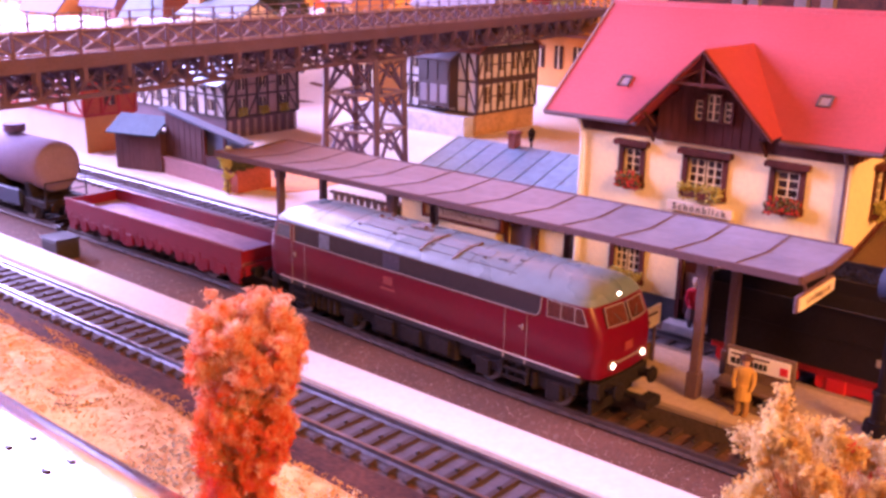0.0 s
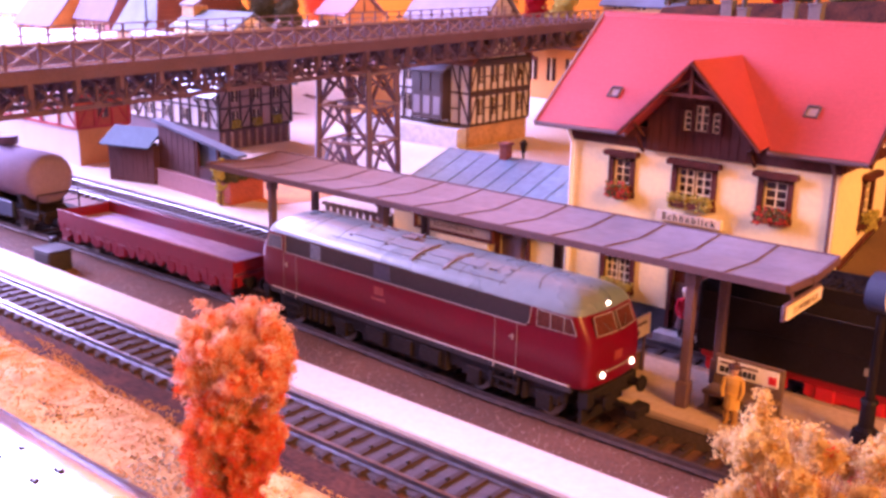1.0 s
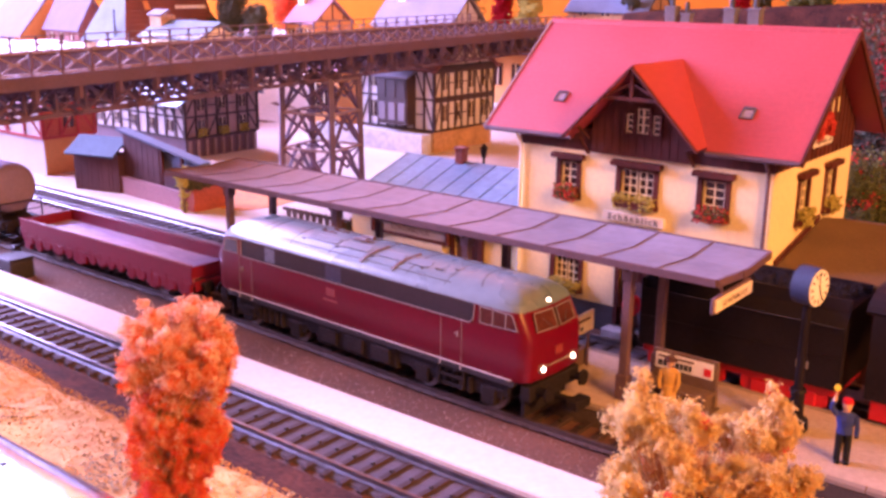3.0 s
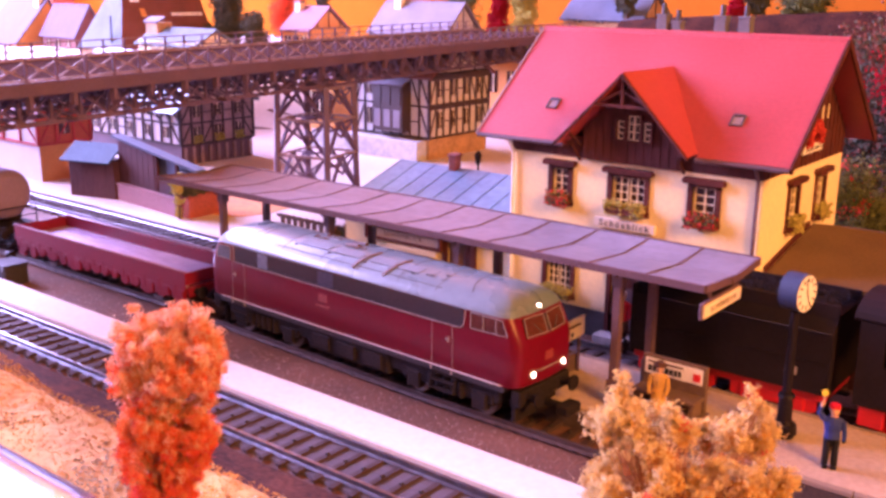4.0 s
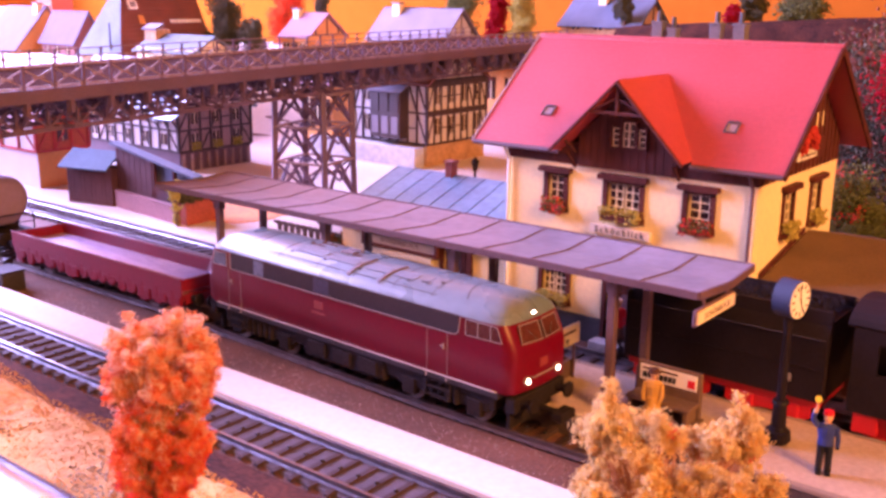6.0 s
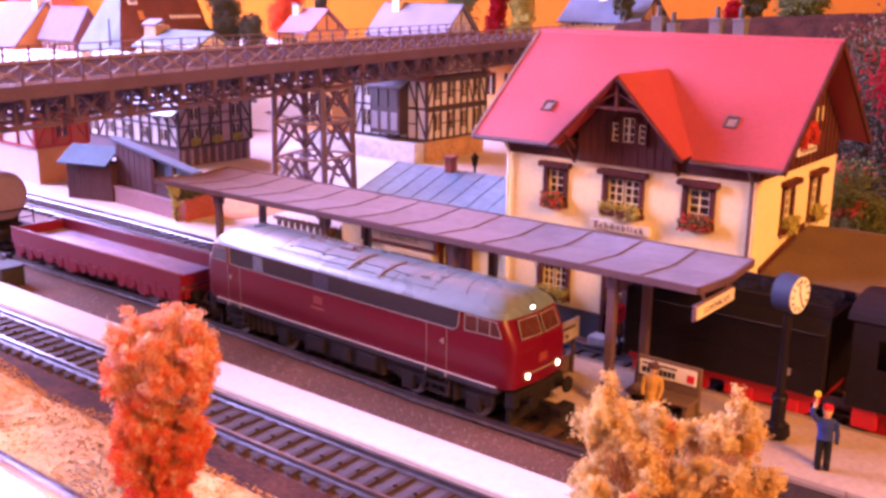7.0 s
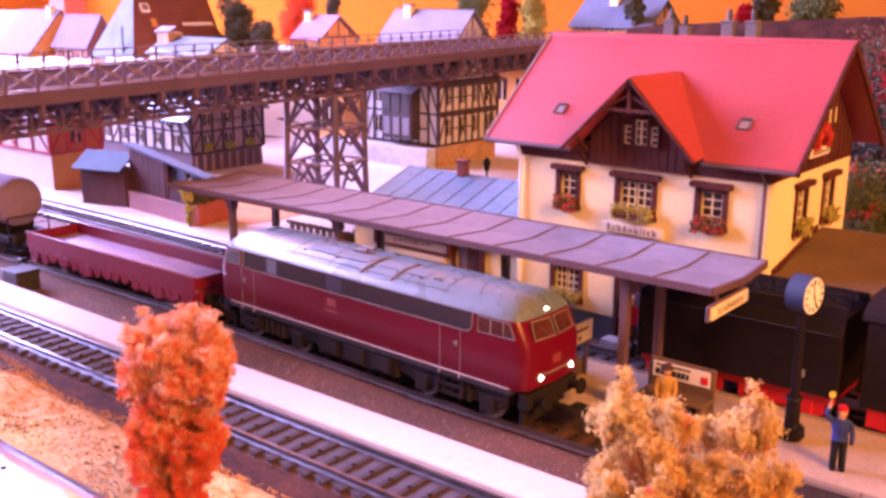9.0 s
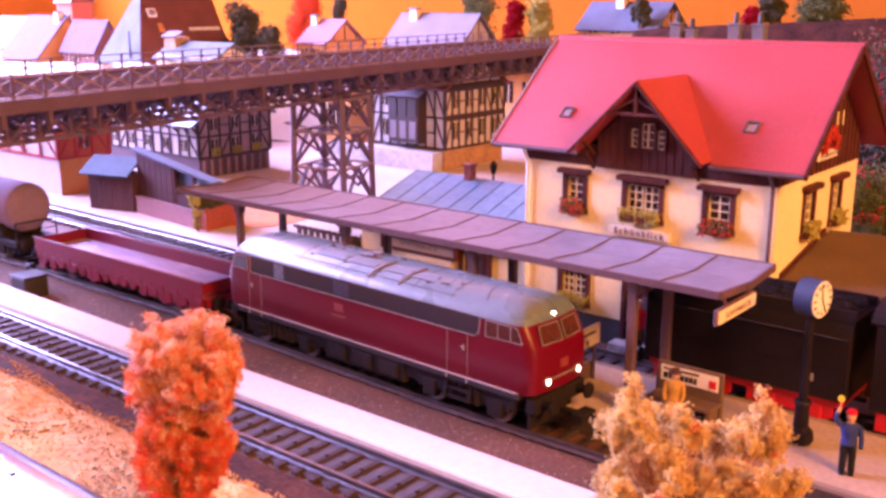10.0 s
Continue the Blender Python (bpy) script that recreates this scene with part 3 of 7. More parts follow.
track("near station track with dark sleepers and bright rails", [(90, 187.6), (-300, 187.6), (-520, 186.0), (-820, 182)])
track("platform track under the red locomotive", [(110, 250.4), (-190, 250.8), (-260, 254.0), (-358, 258.0), (-500, 256.4), (-700, 250), (-880, 243)], bed=False)
track("track between the platform and the station", [(110, 318), (-200, 318), (-300, 322), (-400, 330.5), (-520, 332.5), (-760, 332)])
track("front track under the silver roofed coach", [(40, 72), (-620, 72)])


def ballast():
    """Loose pale and dark grit on the earth beside the tracks."""
    rng = np.random.default_rng(61)
    n = 5200
    x = -640 + 700 * rng.random(n) ** 0.75
    y = np.where(rng.random(n) < 0.72, rng.uniform(217.5, 240, n), rng.uniform(160, 174, n))
    z = np.where(y > 200, 4.05, 4.0 + np.clip((172 - y) * 0.14, 0, 2.0))
    granules("ballast_grit", np.stack([x, y, z], 1), rng.uniform(0.12, 0.36, n), GRIT, seed=62, label="fine pale and brown grit beside the rails", category="gravel")


GRIT = mat("pale_grit", (0.10, 0.05, 0.04), 0.9, island=1.0, var=0.5, tint=(0.46, 0.36, 0.32), bump=0)
ballast()


# ---- platforms ----
def pale_strip():
    bm = box(B(), -760, 110, 199.2, 216.6, 3.5, 8.6, 0.4)
    solid("narrow_platform", bm, STRIP, "narrow pale pinkish white platform between two tracks", "platform")


pale_strip()


def platform():
    ob = thing("main_platform", "tan stone island platform with pale kerbs", "platform", (-160, 281, 3.5), kind="structure")
    part("platform_top", box(B(), -418, 118, 259.2, 302.4, 3.5, 11.3), PLATFORM, ob)
    bm = box(B(), 0, 22.9, 0, 2.4, 9.9, 11.5, 0.2)
    mesh = finish("kerb", bm, KERB)
    for i in range(23):
        piece("kerb", mesh, ob, Matrix.Translation((-418 + 23.2 * i + 160, 256.6 - 281, -3.5)))
        piece("kerb", mesh, ob, Matrix.Translation((-418 + 23.2 * i + 160, 302.5 - 281, -3.5)))
    part("side_wall", box(B(), -418, 118, 256.9, 258.4, 3.2, 9.6), PLATFORM_SIDE, ob, "brown side wall")


platform()

# ---- trains ----
COVER = mat("dull_roof_cover", (0.115, 0.14, 0.18), 0.5, var=0.2, patch=60)
EMBLEM = mat("faded_emblem", (0.22, 0.035, 0.03), 0.5, bump=0)
def outline(front, rear, half, nose, taper):
    """A plan of a body with tapered, rounded ends; x ahead."""
    turn = [radians(90 * i / 6) for i in range(7)]
    right = [(front - taper + taper * math.sin(a), -(nose + (half - nose) * math.cos(a) ** 0.8)) for a in turn]
    right += [(front + 0.5, -nose * 0.6), (front + 0.8, -nose * 0.3), (front + 0.9, 0)]
    right += [(x, -y) for x, y in right[-2::-1]]
    left = [(-(x + (rear - front)), y) for x, y in right][::-1]
    return right + left


def ring(z, front, half, nose, taper):
    return [(x, y, z) for x, y in outline(front, front, half, nose, taper)]


def wheelset(parent, x, r, label=""):
    bm = B()
    for s in (-1, 1):
        tube(bm, (x, s * 8.0, r), (x, s * 10.6, r), r, n=20)
        tube(bm, (x, s * 7.3, r), (x, s * 8.0, r), r + 1.0, n=20)
    tube(bm, (x, -8, r), (x, 8, r), 1.2)
    return part("wheelset", bm, WHEEL, parent, local=True, smooth=False)


def buffers(parent, x, s, z):
    for side in (-1, 1):
        bm = B()
        tube(bm, (x, side * 10, z), (x + s * 4.2, side * 10, z), 1.5, n=12)
        tube(bm, (x + s * 4.2, side * 10, z), (x + s * 5.0, side * 10, z), 2.9, 2.7, n=16)
        part("buffer", bm, BLACK, parent, local=True)


def locomotive(at, rz):
    ob = thing("diesel_locomotive", "crimson diesel locomotive with grey roof and lit headlamps", "locomotive", at, rz)

    def put(name, bm, m, label="", parent=None, smooth=False):
        if parent is not None and parent.name.startswith("roof"):
            # roof fittings follow the crown of the roof
            bmesh.ops.translate(bm, verts=bm.verts[:], vec=(0, 0, -0.2))
        return part(name, bm, m, parent or ob, label, smooth, local=True)

    F = 81.4
    bm = loft(B(), [ring(14.2, F - 1.2, 15.4, 11.8, 6), ring(15.2, F, 15.9, 12.4, 6), ring(27.0, F + 0.2, 16.0, 12.4, 6), ring(30.3, F - 0.4, 16.0, 12.3, 5.5),
                    ring(34.4, F - 2.4, 16.0, 12.1, 5), ring(37.4, F - 3.9, 15.9, 11.9, 4.5), ring(38.0, F - 4.2, 15.8, 11.8, 4.5)])
    body = put("body", bm, LOCO_RED, "crimson lacquered body", smooth=True)
    prof = [(38.05, 16.1, 0), (39.4, 15.5, 0.8), (41.0, 14.0, 2.0), (42.6, 11.4, 4.2), (43.8, 8.0, 7.5), (44.5, 4.2, 12.0), (44.8, 1.4, 16.0)]
    bm = loft(B(), [ring(z, F - 3.8 - back, h, max(1.0, h * 0.74), 9) for z, h, back in prof])
    roof = put("roof", bm, LOCO_ROOF, "domed grey roof", smooth=True)
    for s in (-1, 1):
        # dark band along the engine room and its bright edge
        bm = box(B(), -63.6, 58.4, min(s * 15.95, s * 16.15), max(s * 15.95, s * 16.15), 31.2, 37.8)
        band = put("side_band", bm, LOCO_BAND, "anthracite window band")
        y = s * 16.25
        bm = B()
        for a, b in (((-63.6, y, 31.0), (56.8, y, 31.0)), ((56.8, y, 31.0), (58.6, y, 32.6)), ((58.6, y, 32.6), (59.3, y, 37.8)), ((-64.2, y, 31.0), (-64.2, y, 37.8))):
            bar(bm, a, b, 0.26, 0.30)
        put("band_line", bm, LOCO_LINE, "silver trim line", band)
        for u0, u1, m in ((-49.0, -43.0, SKY_PANE), (-13.5, -5.0, NIGHT_PANE)):
            put("engine_room_window", box(B(), u0, u1, min(y - s * 0.3, y - s * 0.04), max(y - s * 0.3, y - s * 0.04), 31.6, 37.4), m, "", band)
        bm = bar(B(), (-F + 8, y - s * 0.1, 14.9), (F - 7.5, y - s * 0.1, 14.9), 0.3, 0.36)
        bar(bm, (F - 7.5, y - s * 0.1, 14.9), (F - 0.6, s * 12.4, 14.9), 0.3, 0.4)
        bar(bm, (-F + 9, y - s * 0.1, 14.9), (-F + 0.4, s * 13.2, 14.9), 0.35, 0.5)
        put("sole_line", bm, TRIM, "silver line along the sole bar")
        for d in (-1, 1):
            # cab side window with three panes
            bm = B()
            y = s * 16.15
            pts = [(61.6, 32.0), (77.0, 32.4), (74.8, 37.4), (61.6, 37.6)]
            if d < 0:
                pts = [(-x, z) for x, z in ((66.4, 31.6), (75.6, 31.6), (74.2, 37.0), (66.4, 37.2))][::-1]
            prism(bm, pts, "y", y - s * 0.3, y + s * 0.03)
            win = put("cab_window", bm, CAB_PANE if d > 0 else SKY_PANE, "brownish cab window" if d > 0 else "pale cab window")
            bm = B()
            for i in range(4):
                a, b = pts[i], pts[(i + 1) % 4]
                bar(bm, (a[0], y + s * 0.06, a[1]), (b[0], y + s * 0.06, b[1]), 0.22, 0.24)
            for u in (66.9, 72.2) if d > 0 else ():
                bar(bm, (d * u, y + s * 0.1, 32.1), (d * u, y + s * 0.1, 37.5), 0.24, 0.26)
            put("window_frame", bm, LOCO_LINE, "silver window frame", win)
            # cab door
            bm = B()
            for u in (44.4, 53.6) if d > 0 else (58.0, 65.8):
                bar(bm, (d * u, y - s * 0.08, 15.4), (d * u, y - s * 0.08, 30.8), 0.13, 0.14)
                tube(bm, (d * u, y + s * 0.3, 13.2), (d * u, y + s * 0.3, 15.0), 0.3, n=6)
            door = put("cab_door", bm, LOCO_LINE, "thin door joint")
            hu = 51.6 if d > 0 else -64.0
            bm = box(B(), hu - 0.8, hu + 0.8, min(y, y + s * 0.5), max(y, y + s * 0.5), 25.5, 25.9)
            box(bm, hu + 0.3, hu + 0.65, min(y, y + s * 0.5), max(y, y + s * 0.5), 24.7, 26.7)
            put("door_handle", bm, LOCO_LINE, "", door)
            bm = B()
            for u in ((43.6, 54.4) if d > 0 else (57.2, 66.6)):
                bar(bm, (d * u, y - s * 1.5, 13.6), (d * u, y + s * 0.5, 5.8), 0.5)
            for z in (6.0, 9.2, 12.4):
                mu = d * (49.0 if d > 0 else 61.9)
                box(bm, mu - 5.0, mu + 5.0, min(y - s * 2, y), max(y - s * 2, y), z - 0.25, z + 0.25)
            put("steps", bm, BLACK)
        # lettering as plain bars under the emblem
        bm = box(B(), -13.4, -8.6, min(s * 15.9, s * 16.12), max(s * 15.9, s * 16.12), 25.2, 28.2, 0.05)
        put("emblem", bm, EMBLEM, "small pale emblem")
        bm = box(B(), -14.8, -7.4, min(s * 15.9, s * 16.1), max(s * 15.9, s * 16.1), 23.0, 23.8)
        put("number_bar", bm, EMBLEM)
    # roof joints, vents and exhaust
    arc = [(15.5, 39.6), (14.0, 41.2), (11.4, 42.8), (8.0, 44.0), (4.2, 44.7), (1.4, 45.0)]
    arc = arc + [(-h, z) for h, z in arc[::-1]]

    def roof_seam(us, lo=0, hi=None):
        bm = B()
        for u in us:
            run = arc[lo:hi]
            for (h0, z0), (h1, z1) in zip(run, run[1:]):
                bar(bm, (u, h0, z0), (u, h1, z1), 0.26, 0.22)
        return bm

    for u in (-52, -36, -14, 6, 26, 44):
        put("roof_joint", roof_seam((u,), 1, -1), JOINT, "dark joint between roof panels", roof)
    bm = B()
    bar(bm, (-40, -12.6, 42.05), (46, -12.6, 42.05), 0.3, 0.3)
    for s in (-1, 1):
        bar(bm, (-30, s * 6.2, 44.33), (-12, s * 6.2, 44.33), 0.2, 0.2)
        bar(bm, (6, s * 6.2, 44.33), (26, s * 6.2, 44.33), 0.2, 0.2)
    put("roof_seam", bm, JOINT, "dark seam along the roof edge", roof)
    pts = [(58.4, 11.4, 42.85), (56.4, 8.0, 44.02), (55.2, 4.2, 44.72), (54.8, 0, 45.0), (55.2, -4.2, 44.72), (56.4, -8.0, 44.02), (58.4, -11.4, 42.85)]
    for d in (-1, 1):
        bm = B()
        for p, q in zip(pts, pts[1:]):
            bar(bm, (d * p[0], p[1], p[2]), (d * q[0], q[1], q[2]), 0.26, 0.22)
        put("cab_roof_joint", bm, JOINT, "curved joint behind the cab roof", roof)
    for u0, u1 in ((-31, -15), (-12, 2), (7.5, 19), (21.5, 32)):
        # recessed looking grey covers beside the crown of the roof
        c = [Vector(q) for q in ((u0, -9.2, 43.62), (u1, -9.2, 43.62), (u1, -5.0, 44.58), (u0, -5.0, 44.58))]
        n = Vector((0, -0.06, 0.22))
        bm = B()
        quads(bm, [v + n for v in c] + [v - n for v in c], BOX)
        bmesh.ops.recalc_face_normals(bm, faces=bm.faces[:])
        put("cover_plate", bm, COVER, "dull grey roof cover", roof)
    for u in (4.6, 20.2):
        bm = B()
        for (h0, z0), (h1, z1) in zip(arc[7:11], arc[6:10]):
            bar(bm, (u + (h0 + 8) * 0.25, h0, z0 + 0.25), (u + (h1 + 8) * 0.25, h1, z1 + 0.25), 1.1, 0.6)
        put("rib", bm, COPPER, "rust brown roof rib", roof)
    for u, v in ((-27, -1), (-24, 2.6), (-6, -1.5)):
        bm = box(B(), u - 4.2, u + 4.2, v - 0.9, v + 0.9, 44.4, 45.35, 0.3)
        tube(bm, (u - 2.6, v, 45.2), (u - 2.6, v, 46.1), 0.8, n=10)
        tube(bm, (u + 1.4, v, 45.2), (u + 1.4, v, 45.7), 0.6, n=10)
        put("vent", bm, COPPER, "rust brown vent stack", roof)
    for u, v, z in ((-32, -10.0, 43.3), (-13, -10.0, 43.3), (6, -10.2, 43.2), (19, -10.2, 43.2), (30, -9.8, 43.4), (36, -8.5, 43.75), (38, -8.3, 43.8), (43, -6, 44.3)):
        put("roof_clip", box(B(), u - 0.7, u + 0.7, v - 0.3, v + 0.3, z - 0.2, z + 0.45), JOINT, "", roof)
    for v in (-2, 2):
        put("exhaust", tube(B(), (-12, v, 45.0), (-5, v, 45.3), 1.0, n=10), COPPER, "rust brown exhaust", roof)
    for d in (-1, 1):
        # windscreens, lamps, running gear at each end
        for s in (-1, 1):
            bm = B()
            lo, hi = F + 0.25, F - 3.2
            quad = [(d * (lo + 0.2), s * 0.9, 31.4), (d * (lo - 0.9), s * 10.8, 31.4), (d * (hi + 0.3), s * 10.2, 37.2), (d * (hi + 1.2), s * 0.9, 37.2)]
            n = Vector((d * 0.85, 0, 0.5)) * 0.5
            c = [Vector(q) for q in quad]
            quads(bm, [v + n for v in c] + [v - n for v in c], BOX)
            bmesh.ops.recalc_face_normals(bm, faces=bm.faces[:])
            ws = put("windscreen", bm, CAB_PANE, "brownish windscreen")
            bm = B()
            for i in range(4):
                bar(bm, c[i] + n * 1.2, c[(i + 1) % 4] + n * 1.2, 0.24, 0.3)
            put("screen_frame", bm, LOCO_LINE, "silver screen frame", ws)
            put("wiper", bar(B(), c[0].lerp(c[1], 0.25) + n * 1.5, c[0].lerp(c[2], 0.62) + n * 1.5, 0.2, 0.2), JOINT, "", ws)
            bm = B()
            tube(bm, (d * (F - 1.0), s * 8.7, 18.7), (d * (F + 1.1), s * 8.7, 18.7), 1.75, 1.6, n=16)
            lamp = put("headlamp", bm, LOCO_LINE, "silver lamp rim")
            bm = B()
            tube(bm, (d * (F + 0.9), s * 8.7, 18.7), (d * (F + 1.4), s * 8.7, 18.7), 0.95, 0.85, n=16)
            put("lens", bm, LAMP_WHITE if d > 0 else LOCO_LINE, "lit warm white lens" if d > 0 else "", lamp)
        bm = tube(B(), (d * (F + 1.5), -6.4, 19.6), (d * (F + 1.5), 6.4, 19.6), 0.28, n=6)
        for v in (-6.4, 6.4):
            tube(bm, (d * (F - 0.5), v, 19.6), (d * (F + 1.5), v, 19.6), 0.28, n=6)
        put("grab_rail", bm, LOCO_LINE)
        for v in (-11.4, 11.4):
            put("tail_lamp", tube(B(), (d * (F - 3.0), v, 16.6), (d * (F - 0.2), v, 16.6), 0.75, 0.65, n=12), RED_INK, "small red tail lamp")
        bm = tube(B(), (d * (F - 10.6), 0, 39.6), (d * (F - 4.0), 0, 39.2), 2.0, 1.7, n=16)
        lamp = put("top_lamp", bm, LOCO_ROOF)
        bm = tube(B(), (d * (F - 4.1), 0, 39.2), (d * (F - 3.6), 0, 39.2), 0.95, 0.9, n=16)
        put("lens", bm, LAMP_WHITE if d > 0 else LOCO_LINE, "lit warm white lens" if d > 0 else "", lamp)
        put("front_emblem", box(B(), d * F - 0.4, d * F + 1.25, -2.2, 2.2, 22.0, 25.0) if d > 0 else box(B(), -F - 1.25, -F + 0.4, -2.2, 2.2, 22.0, 25.0), EMBLEM, "small faded emblem")
        bm = box(B(), min(d * (F - 4), d * (F + 0.2)), max(d * (F - 4), d * (F + 0.2)), -14.5, 14.5, 8.0, 13.6, 0.5)
        put("buffer_beam", bm, BLACK)
        buffers(ob, d * (F + 0.2), d, 11.2)
        bm = B()
        box(bm, min(d * F, d * (F + 9)), max(d * F, d * (F + 9)), -1.2, 1.2, 5.6, 7.6, 0.3)
        box(bm, min(d * (F + 7), d * (F + 12)), max(d * (F + 7), d * (F + 12)), -4.2, 4.2, 5.0, 8.4, 0.5)
        put("coupling", bm, BLACK)
        bm = box(B(), min(d * (F - 5), d * (F - 3.5)), max(d * (F - 5), d * (F - 3.5)), -12, 12, 1.2, 8.2, 0.2)
        put("rail_guard", bm, BLACK)
        # bogie
        cx = d * 49
        bm = B()
        for s in (-1, 1):
            box(bm, cx - 21, cx + 21, min(s * 11.2, s * 13.6), max(s * 11.2, s * 13.6), 5.2, 9.4, 0.5)
            for a in (-15, 15):
                box(bm, cx + a - 3.2, cx + a + 3.2, min(s * 11.0, s * 14.4), max(s * 11.0, s * 14.4), 2.6, 9.0, 0.5)
            for a in (-7, -3.5, 0, 3.5, 7):
                tube(bm, (cx + a, s * 13.4, 4.8), (cx + a, s * 13.4, 10.6), 1.3, n=8)
        box(bm, cx - 19, cx + 19, -10.8, 10.8, 8.6, 12.6)
        bogie = put("bogie", bm, BLACK)
        for a in (-15, 15):
            bm = B()
            for s in (-1, 1):
                tube(bm, (cx + a, s * 8.0, 5.6), (cx + a, s * 10.6, 5.6), 5.6, n=20)
            part("wheelset", bm, WHEEL, bogie, local=True)
    put("fuel_tank", box(B(), -22, 22, -14.2, 14.2, 3.6, 13.6, 0.8), BLACK)
    for s in (-1, 1):
        for u in (-14, 0, 14):
            put("battery_box", box(B(), u - 5, u + 5, min(s * 14, s * 15.2), max(s * 14, s * 15.2), 5, 11, 0.5), BLACK)
    put("skirt", box(B(), -F + 9, F - 9, -13.3, 13.3, 6.4, 12.6, 0.5), BLACK, "black underframe skirt")
    put("sole_bar", box(B(), -F + 6, F - 6, -15.5, 15.5, 12.4, 14.4), SOLE_GREY, "dull grey sole bar")
    return ob


locomotive((-228.4, 254.2, RAIL_TOP), -2.2)


def flat_wagon(at, rz):
    ob = thing("low_sided_wagon", "empty oxide red low-sided goods wagon", "goods wagon", at, rz)
    H, W = 70.5, 15.2

    def put(name, bm, m, label="", parent=None):
        return part(name, bm, m, parent or ob, label, local=True)

    bm = box(B(), -H, H, -W + 0.8, W - 0.8, 11.6, 13.0)
    deck = put("floor_board", bm, WAGON_FLOOR, "worn pinkish grey loading floor")
    for i in range(47):
        u = -H + 3 + i * 3
        if i % 2:
            part("plank_joint", box(B(), u - 0.08, u + 0.08, -W + 1.2, W - 1.2, 13.0, 13.06), WAGON_FLOOR, deck, local=True)
    for s in (-1, 1):
        put("side_wall", box(B(), -H, H, min(s * W, s * (W - 0.9)), max(s * W, s * (W - 0.9)), 10.6, 18.6, 0.2), WAGON)
        put("top_rim", box(B(), -H, H, min(s * (W + 0.25), s * (W - 1.1)), max(s * (W + 0.25), s * (W - 1.1)), 18.6, 19.2, 0.12), WAGON)
        # thin pale bar paints the highlight on the rim
        put("rim_highlight", bar(B(), (-H, s * (W + 0.2), 19.25), (H, s * (W + 0.2), 19.25), 0.28, 0.2), RIM_PINK, "painted pale highlight along the rim")
        put("sole_bar", box(B(), -H + 1, H - 1, min(s * 12.6, s * 15.0), max(s * 12.6, s * 15.0), 8.6, 11.0, 0.2), WAGON)
        rng = random.Random(12)
        u = -H + 3.0
        while u < H - 8:
            w, low = rng.uniform(5.0, 11.5), rng.uniform(4.8, 7.4)
            bm = box(B(), u, u + w, min(s * 13.4, s * (W + 0.1)), max(s * 13.4, s * (W + 0.1)), low, 10.4, 0.1)
            box(bm, u + w * 0.12, u + w * 0.42, min(s * W, s * (W + 0.3)), max(s * W, s * (W + 0.3)), low + 1.0, 12.6, 0.1)
            box(bm, u + w * 0.6, u + w * 0.9, min(s * W, s * (W + 0.25)), max(s * W, s * (W + 0.25)), low + 1.8, 9.8, 0.1)
            box(bm, u + w * 0.2, u + w * 0.7, min(s * 13.6, s * (W + 0.1)), max(s * 13.6, s * (W + 0.1)), low - 1.1, low + 0.4, 0.2)
            put("stake_pocket", bm, WAGON)
            u += w + rng.uniform(0.8, 3.0)
        for u in (-44, 44):
            bm = B()
            box(bm, u - 6, u + 6, min(s * 11, s * 12.6), max(s * 11, s * 12.6), 3.0, 5.0, 0.3)
            prism(bm, [(u - 5, 8), (u - 2.2, 2.6), (u + 2.2, 2.6), (u + 5, 8)], "y", s * 11.4, s * 12.2)
            put("axle_box", bm, BLACK)
    for d in (-1, 1):
        put("end_wall", box(B(), min(d * H, d * (H - 0.9)), max(d * H, d * (H - 0.9)), -W + 0.9, W - 0.9, 10.6, 18.4, 0.2), WAGON)
        put("end_beam", box(B(), min(d * H, d * (H + 1.2)), max(d * H, d * (H + 1.2)), -14, 14, 7.0, 11.5, 0.3), WAGON)
        buffers(ob, d * (H + 1.2), d, 9.6)
        for s in (-1, 1):
            put("corner_step", box(B(), d * (H - 5) - 3, d * (H - 5) + 3, min(s * 13.4, s * 15.2), max(s * 13.4, s * 15.2), 3.4, 4.2, 0.1), WAGON)
            put("step_bracket", box(B(), d * (H - 5) - 2.4, d * (H - 5) + 2.4, min(s * 14.2, s * 15.0), max(s * 14.2, s * 15.0), 4.0, 8.4), WAGON)
        wheelset(ob, d * 44, 5.6)
    for u in (-22, 22):
        put("truss", bar(B(), (u, -12.4, 7), (-u * 0.2, -12.4, 3.6), 0.7), BLACK)
    put("brake_gear", box(B(), -14, 14, -8, 8, 5.2, 8.4, 0.4), BLACK)
    return ob


flat_wagon((-400.5, 257.4, RAIL_TOP), 0.4)


